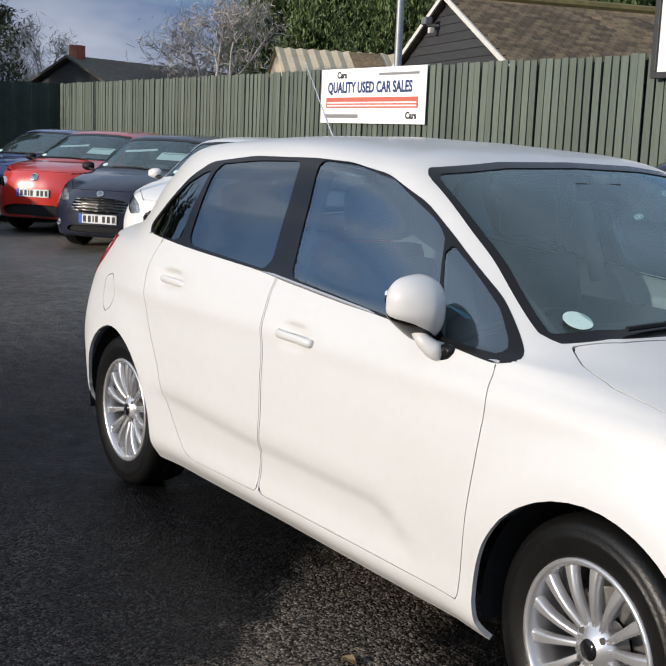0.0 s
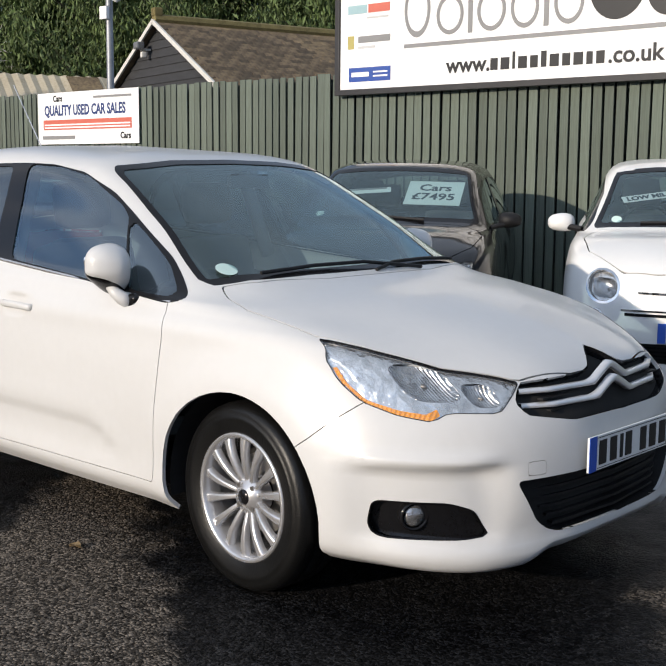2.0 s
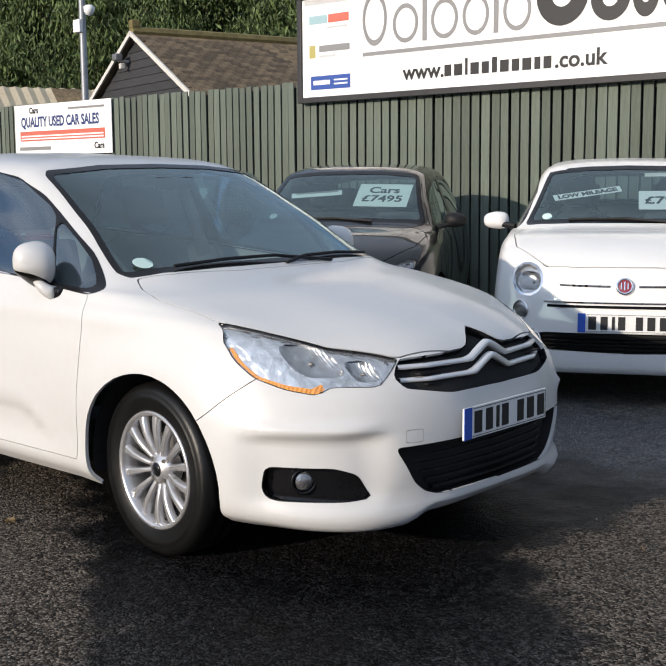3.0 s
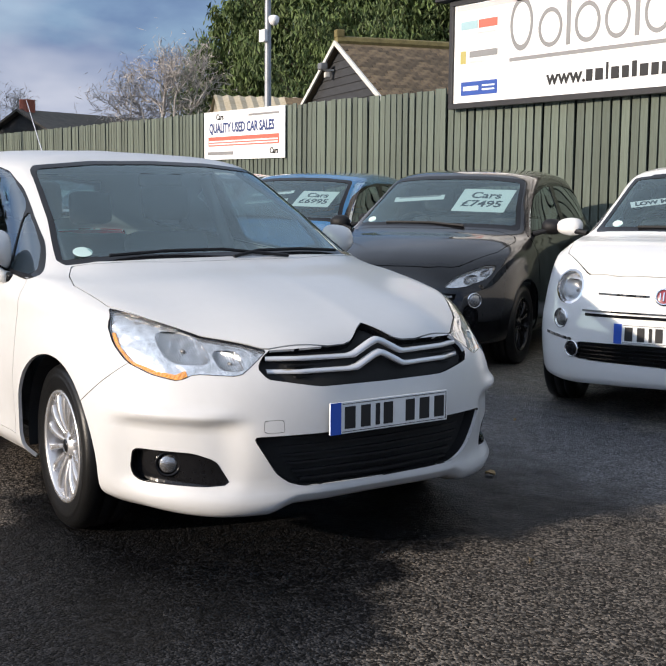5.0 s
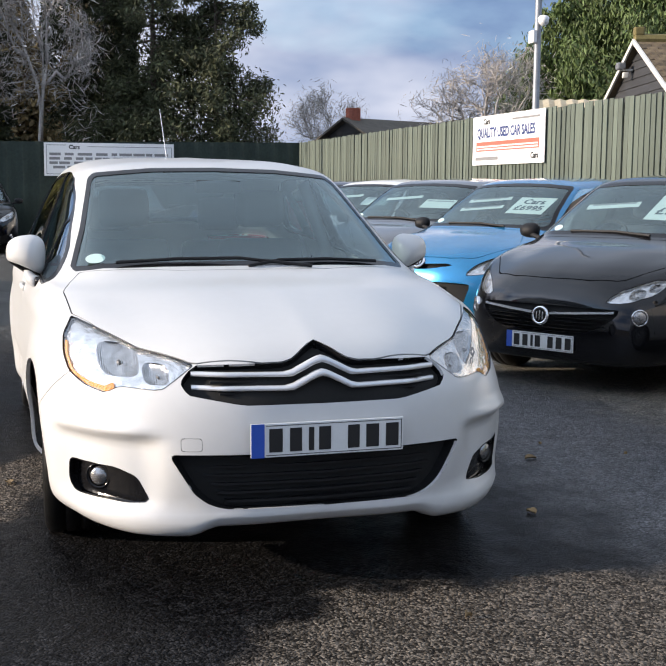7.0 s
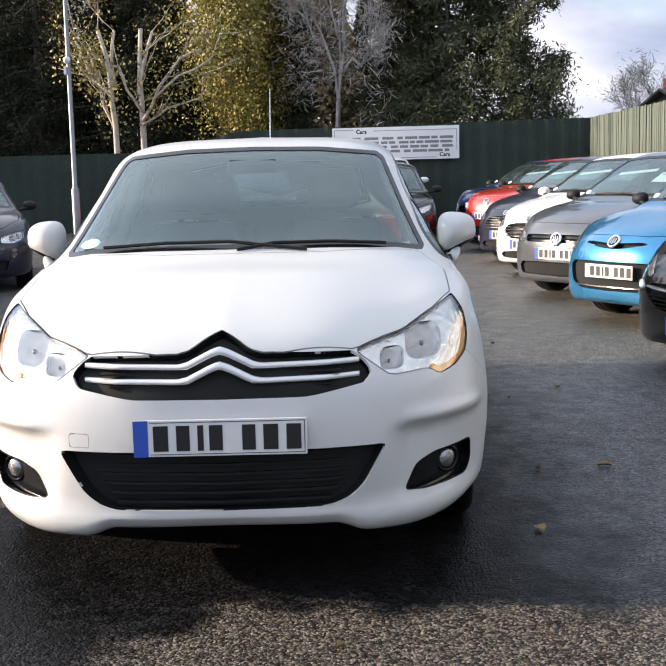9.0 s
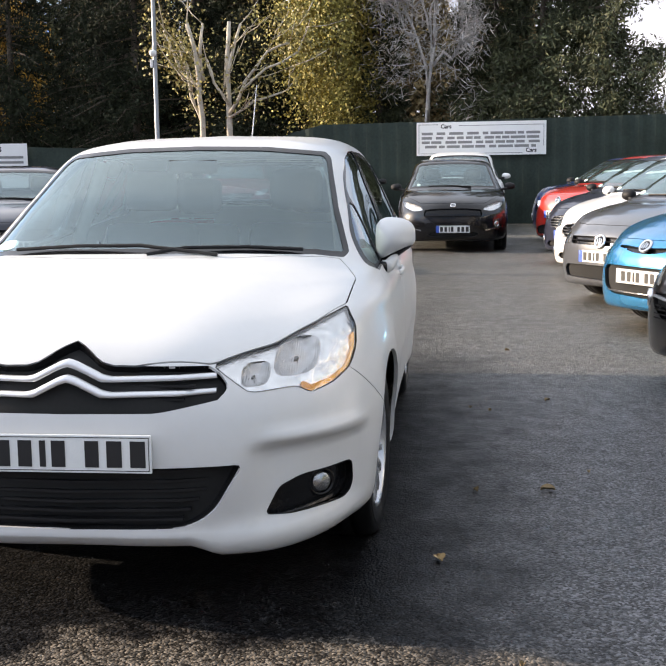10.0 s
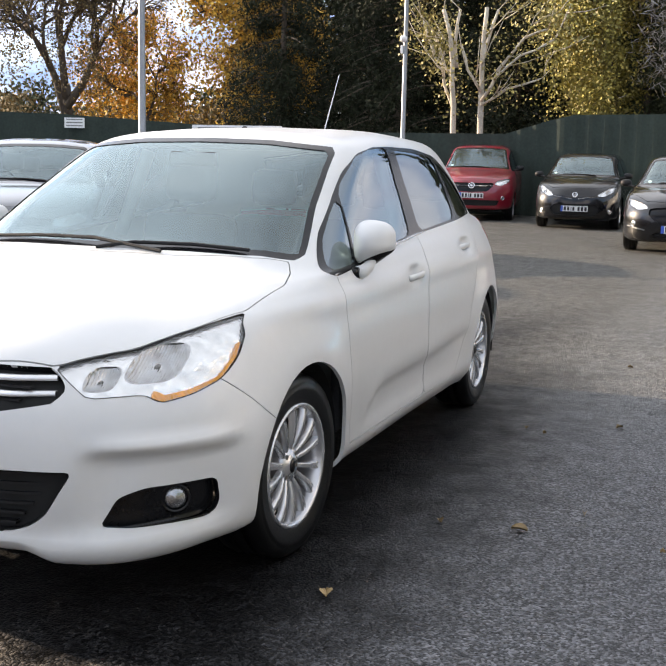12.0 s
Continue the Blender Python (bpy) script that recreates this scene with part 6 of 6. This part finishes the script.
def far_sign():
    f = thing("stock_sign", "white printed stock list sign on the far fence", "sign", pose(-21.30, 1.83, 0, 0, 0, 83.5))
    part("board", boxed((-1.48, 0, 1.60), (1.48, .012, 2.36), .003), M["signwhite"], f)
    flat_text(f, "Cars", .13, -.92, 2.22, -.003, M["ink"], bold=.004)
    flat_text(f, "Cars", .13, 1.02, 1.66, -.003, M["ink"], bold=.004)
    rng = random.Random(5)
    for z, a, b in ((2.10, -1.36, 1.36), (2.00, -1.36, 1.32), (1.90, -1.36, 1.34), (1.80, -1.28, 1.25)):
        x = a
        while x < b - .1:
            w = rng.uniform(.12, .34)
            part("bar", boxed((x, -.004, z - .03), (min(x + w, b), 0, z + .03)), M["signgrey"], f)
            x += w + rng.choice((.03, .05, .09))
    for lo, hi in (((-1.42, -.004, 2.30), (-.98, 0, 2.312)), ((-.5, -.004, 2.27), (1.42, 0, 2.282)), ((-1.42, -.004, 1.64), (.95, 0, 1.652)), ((-1.43, -.004, 1.64), (-1.418, 0, 2.312)), ((1.418, -.004, 1.80), (1.43, 0, 2.282))):
        part("line", boxed(lo, hi), M["signgrey"], f)


far_sign()


def side_signs():
    f = thing("sales_sign", "white sales sign on the dark side fence", "sign", pose(-21.66, -10.3, 0, 0, 0, 95.7))
    part("board", boxed((-1.2, 0, .9), (1.2, .012, 2.03), .003), M["signwhite"], f)
    flat_text(f, "Cars", .24, .12, 1.84, -.003, M["ink"], bold=.008)
    part("logo_ring", moved(lathe([(.16, 0), (.24, 0)], 24), pose(-.85, -.004, 1.68)), M["signnavy"], f)
    part("bar", boxed((-1.05, -.004, 1.93), (0, 0, 1.975)), M["signgrey"], f)
    for z in (1.70, 1.58, 1.46):
        part("bar", boxed((-.45, -.004, z - .03), (1.1, 0, z + .03)), M["signgrey"], f)
    g = thing("small_sign", "small grey notice on the dark side fence", "sign", pose(-20.93, -14.6, 0, 0, 0, 104))
    part("board", boxed((-.27, 0, 1.90), (.27, .012, 2.16), .003), M["signwhite"], g)
    for z in (2.12, 2.04, 1.96):
        part("bar", boxed((-.22, -.004, z - .02), (.22, 0, z + .01)), M["signgrey"], g)


side_signs()


def barn():
    m = pose(-13.9, 11.15, 0, 0, 0, -15.5)      # x along the gable, y back along the ridge
    f = thing("barn", "black weatherboarded barn with a mossy clay tile roof", "barn", m)
    half, ridge, eave, deep = 3.05, 4.22, 2.68, 11.0
    slope = (ridge - eave) / half
    part("wall", boxed((-half + .12, .10, 0), (half - .12, deep, eave - .10)), M["barnwood"], f)
    for i in range(17):
        z = 1.4 + i * .165
        w = half - .1 if z < eave else (ridge - z) / slope - .06
        if w < .05:
            break
        w2 = max(.02, half - .1 if z + .17 < eave else (ridge - z - .17) / slope - .04)
        vs = [(-w, 0.0, z), (w, 0.0, z), (w2, .02, z + .17), (-w2, .02, z + .17), (-w, .10, z), (w, .10, z), (w2, .10, z + .17), (-w2, .10, z + .17)]
        part("weatherboard", (vs, [], [(0, 1, 2, 3), (5, 4, 7, 6), (1, 0, 4, 5), (3, 2, 6, 7), (0, 3, 7, 4), (2, 1, 5, 6)]), M["barnwood"], f)
    L = math.hypot(half + .15, (half + .15) * slope)
    ang = math.degrees(math.atan(slope))
    for sg in (1, -1):
        rp = pose(0, 0, ridge + .03, 0, 0, 0) @ Matrix.Rotation(radians(ang * sg), 4, "Y")
        lo, hi = ((0, -.12, -.06), (L, deep + .2, -.01)) if sg > 0 else ((-L, -.12, -.06), (0, deep + .2, -.01))
        part("roof", moved(from_bm(boxed(lo, hi)), rp), M["tile"], f, "clay tile roof")
        b = ((0, -.16, -.075), (L, -.121, .012)) if sg > 0 else ((-L, -.16, -.075), (0, -.121, .012))
        part("bargeboard", moved(from_bm(boxed(*b)), rp), M["trimwhite"], f, "thin white bargeboard")
        if sg > 0:
            rng = random.Random(9)
            kinds, shapes = [], []
            for k in range(4):
                bm = boxed((0, 0, 0), (.20, .205, .018), .003)
                for v in bm.verts:
                    v.co.z += .010 * math.sin(v.co.y / .205 * 3.14) + rng.uniform(-.002, .002)
                me = bpy.data.meshes.new("tile")
                bm.to_mesh(me)
                me.materials.append(M["tile"])
                kinds.append(me)
                shapes.append(from_bm(bm))
            rest = []
            for r in range(23):
                for q in range(44):
                    k = rng.randrange(4)
                    at = rp @ pose(L - .142 * (r + 1) - .02, -.10 + q * .215 + (.10 if r % 2 else 0), .0 + rng.uniform(-.004, .004), rng.uniform(-1.5, 1.5), 5, rng.uniform(-1.5, 1.5))
                    if q < 13:
                        ob = new("tile", kinds[k])
                        ob.parent = f
                        ob.matrix_local = at
                    else:
                        rest.append(moved(shapes[k], at))
            tagged(part("tile_field", merged(*rest), M["tiles"], f), kind="stuff")
    for k in range(24):
        part("ridge_tile", moved(tube([(0, 0, 0), (0, .47, 0)], .11, 8), pose(0, -.12 + k * .46, ridge + .03)), M["moss"], f)
    part("finial", boxed((-.09, -.14, ridge + .1), (.09, .05, ridge + .26), .03), M["moss"], f)
    part("lamp_bracket", boxed((-.49, -.22, 3.70), (-.43, 0, 3.74)), M["trimwhite"], f)
    part("flood_lamp", boxed((-.58, -.32, 3.72), (-.36, -.16, 3.86), .03, pose(0, 0, 0, 0, 0, 0)), M["steel"], f, "small grey flood lamp")
    part("sensor", boxed((-.52, -.20, 3.56), (-.42, -.08, 3.68), .03), M["trimwhite"], f)


barn()


def sheds():
    f = thing("shed", "low cream shed with a rusty corrugated roof", "shed", pose(-30.0, 17.2, 0, 0, 0, -20))
    part("wall", boxed((-1.6, .1, 0), (1.6, 9, 3.4)), M["tin"], f)
    vs = [(-1.7, 0, 3.35), (1.7, 0, 3.35), (0, 0, 4.45)]
    part("gable", (vs + [(x, .1, z) for x, _, z in vs], [], [(0, 1, 2), (5, 4, 3), (0, 3, 4, 1), (1, 4, 5, 2), (2, 5, 3, 0)]), M["tin"], f, "cream gable")
    for sg in (1, -1):
        pts = []
        n = 90
        for i in range(n + 1):
            y = -.1 + i * .1
            o = .025 * math.sin(i * 1.57)
            pts += [(0, y, 4.47 + o), (sg * 1.85, y, 3.28 + o)]
        part("roof", (pts, [], [(2 * i, 2 * i + 1, 2 * i + 3, 2 * i + 2) for i in range(n)]), M["tin"], f)
    part("rust_sheet", boxed((.1, 2.4, 4.43), (1.75, 3.5, 4.445), 0, Matrix.Translation((0, 0, 4.47)) @ Matrix.Rotation(radians(32.8), 4, "Y") @ Matrix.Translation((0, 0, -4.40))), M["tile"], f, "rusted roof sheet")
    g = thing("outbuilding", "long low dark outbuilding with a slate roof", "building", pose(-35.2, 12.1, 0, 0, 0, 111))
    part("wall", boxed((0, -2.2, 0), (11, 2.2, 2.9)), M["barnwood"], g)
    vs = [(0, -2.2, 2.9), (0, 2.2, 2.9), (0, 0, 3.92), (.1, -2.2, 2.9), (.1, 2.2, 2.9), (.1, 0, 3.92)]
    part("gable", (vs, [], [(0, 2, 1), (3, 4, 5), (0, 1, 4, 3), (1, 2, 5, 4), (2, 0, 3, 5)]), M["barnwood"], g)
    for sg in (1, -1):
        vs = [(-.25, 0, 4.02), (11.2, 0, 4.02), (11.2, sg * 2.5, 2.86), (-.25, sg * 2.5, 2.86)]
        vs += [(x, y, z - .08) for x, y, z in vs]
        part("roof", (vs, [], [(0, 1, 2, 3), (7, 6, 5, 4), (0, 3, 7, 4), (1, 0, 4, 5), (2, 1, 5, 6), (3, 2, 6, 7)]), M["slate"], g, "dark slate roof")
    part("chimney", boxed((.05, -.22, 3.85), (.45, .18, 4.38), .02), M["brick"], g, "short red brick chimney")


sheds()

# ---------------------------------------------------------------- planting


def leaf_cloud(p, size, rng, slim=.55, up=0.0):
    n = len(p)
    a = rng.normal(size=(n, 3)) + (0, 0, up)
    a /= np.linalg.norm(a, axis=1, keepdims=True)
    b = np.cross(a, rng.normal(size=(n, 3)))
    b /= np.maximum(np.linalg.norm(b, axis=1, keepdims=True), 1e-6)
    s = size * rng.uniform(.55, 1.45, (n, 1))
    v = np.stack([p - a * s, p + b * s * slim, p + a * s, p - b * s * slim], 1).reshape(-1, 3)
    return v.tolist(), [], [tuple(x) for x in np.arange(n * 4).reshape(-1, 4).tolist()]


def conifer(name, label, x, y, h, r, leaf, count, size, seed, low=.03, droop=.15, lean=0.0, up=.4):
    """A trunk with whorls of drooping boughs, each a spray of small leaves."""
    t = thing(name, label, "tree", pose(x, y, 0))
    rng = np.random.default_rng(seed)
    part("trunk", tube([(0, 0, 0), (lean * .4, 0, h * .5), (lean, 0, h * .97)], .013 * h, 9, .02), M["bark"], t, smooth=True)
    boughs = int(h * 11)
    pts, limbs = [], []
    for k in range(boughs):
        f = low + (1 - low) * (k + rng.uniform(0, 1)) / boughs
        reach = r * (1 - f) ** .72 * rng.uniform(.55, 1.12) + .25
        a = rng.uniform(0, 6.283)
        d = np.array((math.cos(a), math.sin(a), 0))
        base = np.array((lean * f, 0, h * f))
        tip = base + d * reach + (0, 0, -droop * reach + .25 * reach * rng.normal() * .3)
        limbs.append(tube([base, (base + tip) / 2 + (0, 0, .06 * reach), tip], .020 + .012 * reach, 4, .008))
        n = int(count / boughs * (.4 + 1.2 * (1 - f)))
        w = rng.beta(2.0, 1.1, n)[:, None]
        side = np.cross(d, (0, 0, 1))
        q = base + (tip - base) * w + side * rng.normal(size=(n, 1)) * .16 * reach * (1.15 - .6 * w) + rng.normal(size=(n, 3)) * (.05, .05, .10) * max(reach, .8)
        pts.append(q)
    part("bough", merged(*limbs), M["bark"], t)
    tagged(part("crown", leaf_cloud(np.vstack(pts), size, rng, .26, up), M[leaf], t), kind="stuff")
    return t


def broadleaf(name, label, x, y, h, spread, leaf, count, size, seed, bark="bark", fork=.25, spreadk=.5, depth=5, r0=.02, slim=.7):
    """A forked trunk whose twigs carry leaves; count 0 leaves it bare."""
    t = thing(name, label, "tree", pose(x, y, 0))
    rng = np.random.default_rng(seed)
    thick, fine, ends = [], [], []

    def grow(p, d, ln, r, k):
        q = p + d * ln
        mid = (p + q) / 2 + Vector(rng.normal(size=3)) * ln * .07
        (thick if k > 1 else fine).append(tube([p, mid, q], max(r, .006), 6 if k > 1 else 3, max(r * .62, .004)))
        if k <= 2:
            ends.extend((mid, q))
        if k == 0:
            return
        for _ in range(3 if k > 3 else 4):
            e = d + Vector(rng.normal(size=3)) * spreadk
            e.z = e.z * .8 + .22
            grow(q - d * ln * rng.uniform(0, .35), e.normalized(), ln * rng.uniform(.60, .82), r * .58, k - 1)

    grow(Vector((0, 0, 0)), Vector((0, 0, 1)), h * fork, h * r0, depth)
    top = max(e.z for e in ends)
    wide = max(math.hypot(e.x, e.y) for e in ends)
    kz, kx = h / top, spread / wide
    fit = lambda pc: ([(v[0] * kx, v[1] * kx, v[2] * kz) for v in pc[0]], [], pc[2])  # noqa: E731
    part("trunk", fit(merged(*thick)), M[bark], t, smooth=True)
    tagged(part("twig", fit(merged(*fine)), M[bark], t), kind="stuff")
    if count:
        e = np.array([tuple(v) for v in ends]) * (kx, kx, kz)
        p = e[rng.integers(0, len(e), count)] + rng.normal(size=(count, 3)) * .22
        p[:, 2] *= np.where(rng.uniform(size=count) < .35, rng.uniform(.50, 1, count), 1.0)
        p[:, :2] *= rng.uniform(.75, 1.18, (count, 1))
        tagged(part("crown", leaf_cloud(p, size, rng, slim), M[leaf], t), kind="stuff")
    return t


def pollard(x, y):
    t = thing("pollard", "pollarded pale tree with short cut limbs and a few yellow leaves", "tree", pose(x, y, 0))
    rng = np.random.default_rng(21)
    limbs = [[(-.27, 0), (-.30, 2.6), (-.36, 3.6), (-.62, 4.85)], [(-.30, 3.2), (-.85, 3.75), (-1.28, 4.75)], [(-.31, 3.5), (-.36, 4.1), (-.28, 4.88)], [(-.28, 2.4), (-.62, 3.1), (-.72, 3.75), (-.95, 4.3)],
             [(.32, 0), (.34, 2.6), (.30, 3.6), (.36, 4.92)], [(.33, 2.9), (-.02, 3.45), (-.18, 4.0)], [(.31, 3.6), (.45, 4.2), (.62, 4.85)], [(.34, 2.7), (.75, 3.5), (1.25, 4.2), (1.8, 4.42)], [(.62, 3.2), (1.35, 3.75), (2.1, 4.1)], [(.36, 2.6), (.95, 3.0), (1.6, 3.2)]]
    thick = (.080, .045, .055, .04, .085, .04, .055, .045, .035, .03)
    ends = []
    for line, r in zip(limbs, thick):
        lean = rng.normal() * .12
        pts = [Vector((lean * i + rng.normal() * .03, u + rng.normal() * .02, z)) for i, (u, z) in enumerate(line)]
        fine = [pts[0]]
        for p, q in zip(pts, pts[1:]):
            fine += [p.lerp(q, .5) + Vector(rng.normal(size=3)) * .025, q]
        part("limb", tube(fine, r, 9, max(.022, r * .6)), M["palebark"], t, smooth=True)
        ends += [p for p in fine if p.z > 2.4]
    for _ in range(80):
        p = ends[rng.integers(0, len(ends))].copy()
        out = 1 if p.y > .1 else -1
        d = Vector((rng.normal() * .35, out * abs(rng.normal()) * .45 + .05, rng.uniform(.1, .8)))
        q = p + d
        part("twig", tube([p, p + d * .5 + Vector((0, 0, -.05)), q], .016, 5, .006), M["palebark"], t, smooth=True)
        ends += [p + d * .6, q]
    e = np.array([tuple(v) for v in ends])
    w = .25 + np.minimum(1.2, abs(e[:, 1] - .1)) ** 1.5
    p = e[rng.choice(len(e), 4200, p=w / w.sum())] + rng.normal(size=(4200, 3)) * (.24, .24, .26)
    tagged(part("crown", leaf_cloud(p, .038, rng, .7), M["paleyellow"], t), kind="stuff")


EVER = "dense dark green conifer behind the fence"
for x, y, h, r, sd in ((-36.6, 22.7, 10.4, 4.1, 41), (-33.2, 24.8, 14, 5.0, 42), (-29.8, 27.6, 15, 5.2, 43), (-25.9, 29.9, 14, 5.0, 44), (-35.0, 28.5, 13, 5.0, 45)):
    conifer("conifer", EVER, x, y, h, r, "conifer", 95000, .125, sd, low=.0, droop=-.7, up=2.0)
broadleaf("bare_tree", "leafless pale winter tree behind the outbuilding", -33, 16.5, 6.9, 3.0, "twig", 5000, .16, 31, "twig", .18, .6, 5, .012, .06)
broadleaf("bare_tree", "leafless grey tree behind the outbuilding", -44, 14.5, 6.0, 2.6, "twig", 4000, .16, 32, "twig", .18, .6, 5, .012, .06)
FAR = "tall dark conifer behind the far fence"
for x, y, h, r, sd in ((-25.6, 5.2, 8.6, 2.7, 51), (-26.4, 3.6, 10, 2.6, 52), (-27.4, 2.4, 9.5, 2.0, 53), (-28.2, -.9, 9.5, 1.0, 54), (-30.5, -5.4, 11, 2.4, 55)):
    conifer("dark_conifer", FAR, x, y, h, r, "darkleaf", 60000, .070, sd, low=.0)
broadleaf("bare_tree", "pale bare tree between the conifers", -26.0, .55, 10, 1.7, "twig", 8000, .14, 61, "twig", .2, .5, 6, .012, .08)
broadleaf("autumn_tree", "slender tree with yellow green autumn leaves", -27.6, -1.6, 9.0, 2.5, "yellowleaf", 64000, .040, 62, "bark", .2, .7, 5, .014)
# the left mass of conifers, shaded by its leaf colour
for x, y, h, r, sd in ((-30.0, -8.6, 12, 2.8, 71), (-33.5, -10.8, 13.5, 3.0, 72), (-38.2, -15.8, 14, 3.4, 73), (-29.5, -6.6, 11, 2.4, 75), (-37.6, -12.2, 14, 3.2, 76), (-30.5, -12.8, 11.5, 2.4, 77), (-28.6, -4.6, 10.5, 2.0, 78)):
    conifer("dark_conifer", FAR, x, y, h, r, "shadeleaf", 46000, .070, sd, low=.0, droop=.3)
broadleaf("autumn_tree", "tree with orange autumn leaves behind the side fence", -35.5, -17.4, 9.5, 4.0, "orangeleaf", 26000, .060, 81, "bark", .2, .75, 5, .014)
broadleaf("autumn_tree", "tree with orange autumn leaves behind the side fence", -34.6, -20.4, 7.0, 3.2, "orangeleaf", 12000, .060, 82, "bark", .2, .75, 5, .014)
broadleaf("bare_tree", "thinly leaved brown tree behind the side fence", -33.2, -23.0, 11, 4.2, "brownleaf", 16000, .05, 83, "bark", .2, .6, 6, .02)
broadleaf("bare_tree", "thinly leaved brown tree behind the side fence", -31.0, -27.5, 11, 4.2, "brownleaf", 16000, .05, 84, "bark", .2, .6, 6, .02)
pollard(-22.6, -4.6)

# ---------------------------------------------------------------- small things


def fallen_leaves():
    rng = random.Random(77)
    spots = [(.742, 1.508, .06), (1.604, 1.073, .05), (.55, -.98, .05), (-1.5, -2.5, .05), (-.9, -1.75, .06), (-1.9, -3.0, .05), (3.1, .9, .03), (2.6, .35, .03)]
    spots += [(rng.uniform(-3, 5), rng.choice((rng.uniform(-5, -1.1), rng.uniform(1.1, 2.3))), rng.uniform(.018, .04)) for _ in range(26)]
    for x, y, s in spots:
        vs, fs = [], []
        n = 7
        for i in range(n):
            f = i / (n - 1)
            w = s * .42 * math.sin(3.1416 * min(f * .92 + .06, 1)) ** .8
            lift = .003 + .008 * math.sin(f * 3.1) + rng.uniform(0, .006)
            vs += [(f * s - s / 2, -w, lift + .008), (f * s - s / 2, 0, lift * .5), (f * s - s / 2, w, lift + .006)]
        for i in range(n - 1):
            for k in range(2):
                fs.append((i * 3 + k, i * 3 + k + 1, i * 3 + k + 4, i * 3 + k + 3))
        ob = part("fallen_leaf", (vs, [], fs), M["deadleaf"], None)
        ob.matrix_world = pose(x, y, 0, 0, 0, rng.uniform(0, 360))
        tagged(ob, "curled pale brown leaf lying on the tarmac", "leaf", "fallen leaves")


fallen_leaves()


def wood(x, y0, y1, h, leaf, count, seed, size=.095, across=False):
    """A far belt of trees as one mass of twigs and leaves with an uneven top."""
    rng = np.random.default_rng(seed)
    y = rng.uniform(y0, y1, count)
    top = h * (.72 + .16 * np.sin(y * 1.1 + seed) + .12 * np.sin(y * 2.7 + 2 * seed))
    p = np.stack([x + rng.normal(size=count) * 1.2, y, top * rng.uniform(0.1, 1, count) ** .8], 1)
    if across:
        p = p[:, [1, 0, 2]]
    ob = part("woodland", leaf_cloud(p, size, rng, .5), M[leaf], None)
    tagged(ob, "distant belt of brown and green woodland trees", "woodland", kind="stuff")


wood(-42, -14, 4.5, 12.0, "brownleaf", 46000, 3, .12)
wood(-45, -21, 5.5, 14.0, "darkleaf", 60000, 4, .15)
wood(-41, -40, -19, 4.2, "brownleaf", 24000, 5, .10)
wood(-44, -44, -20, 5.0, "darkleaf", 26000, 6, .14)
wood(-33, -24, 14, 6.5, "darkleaf", 30000, 7, .16, True)
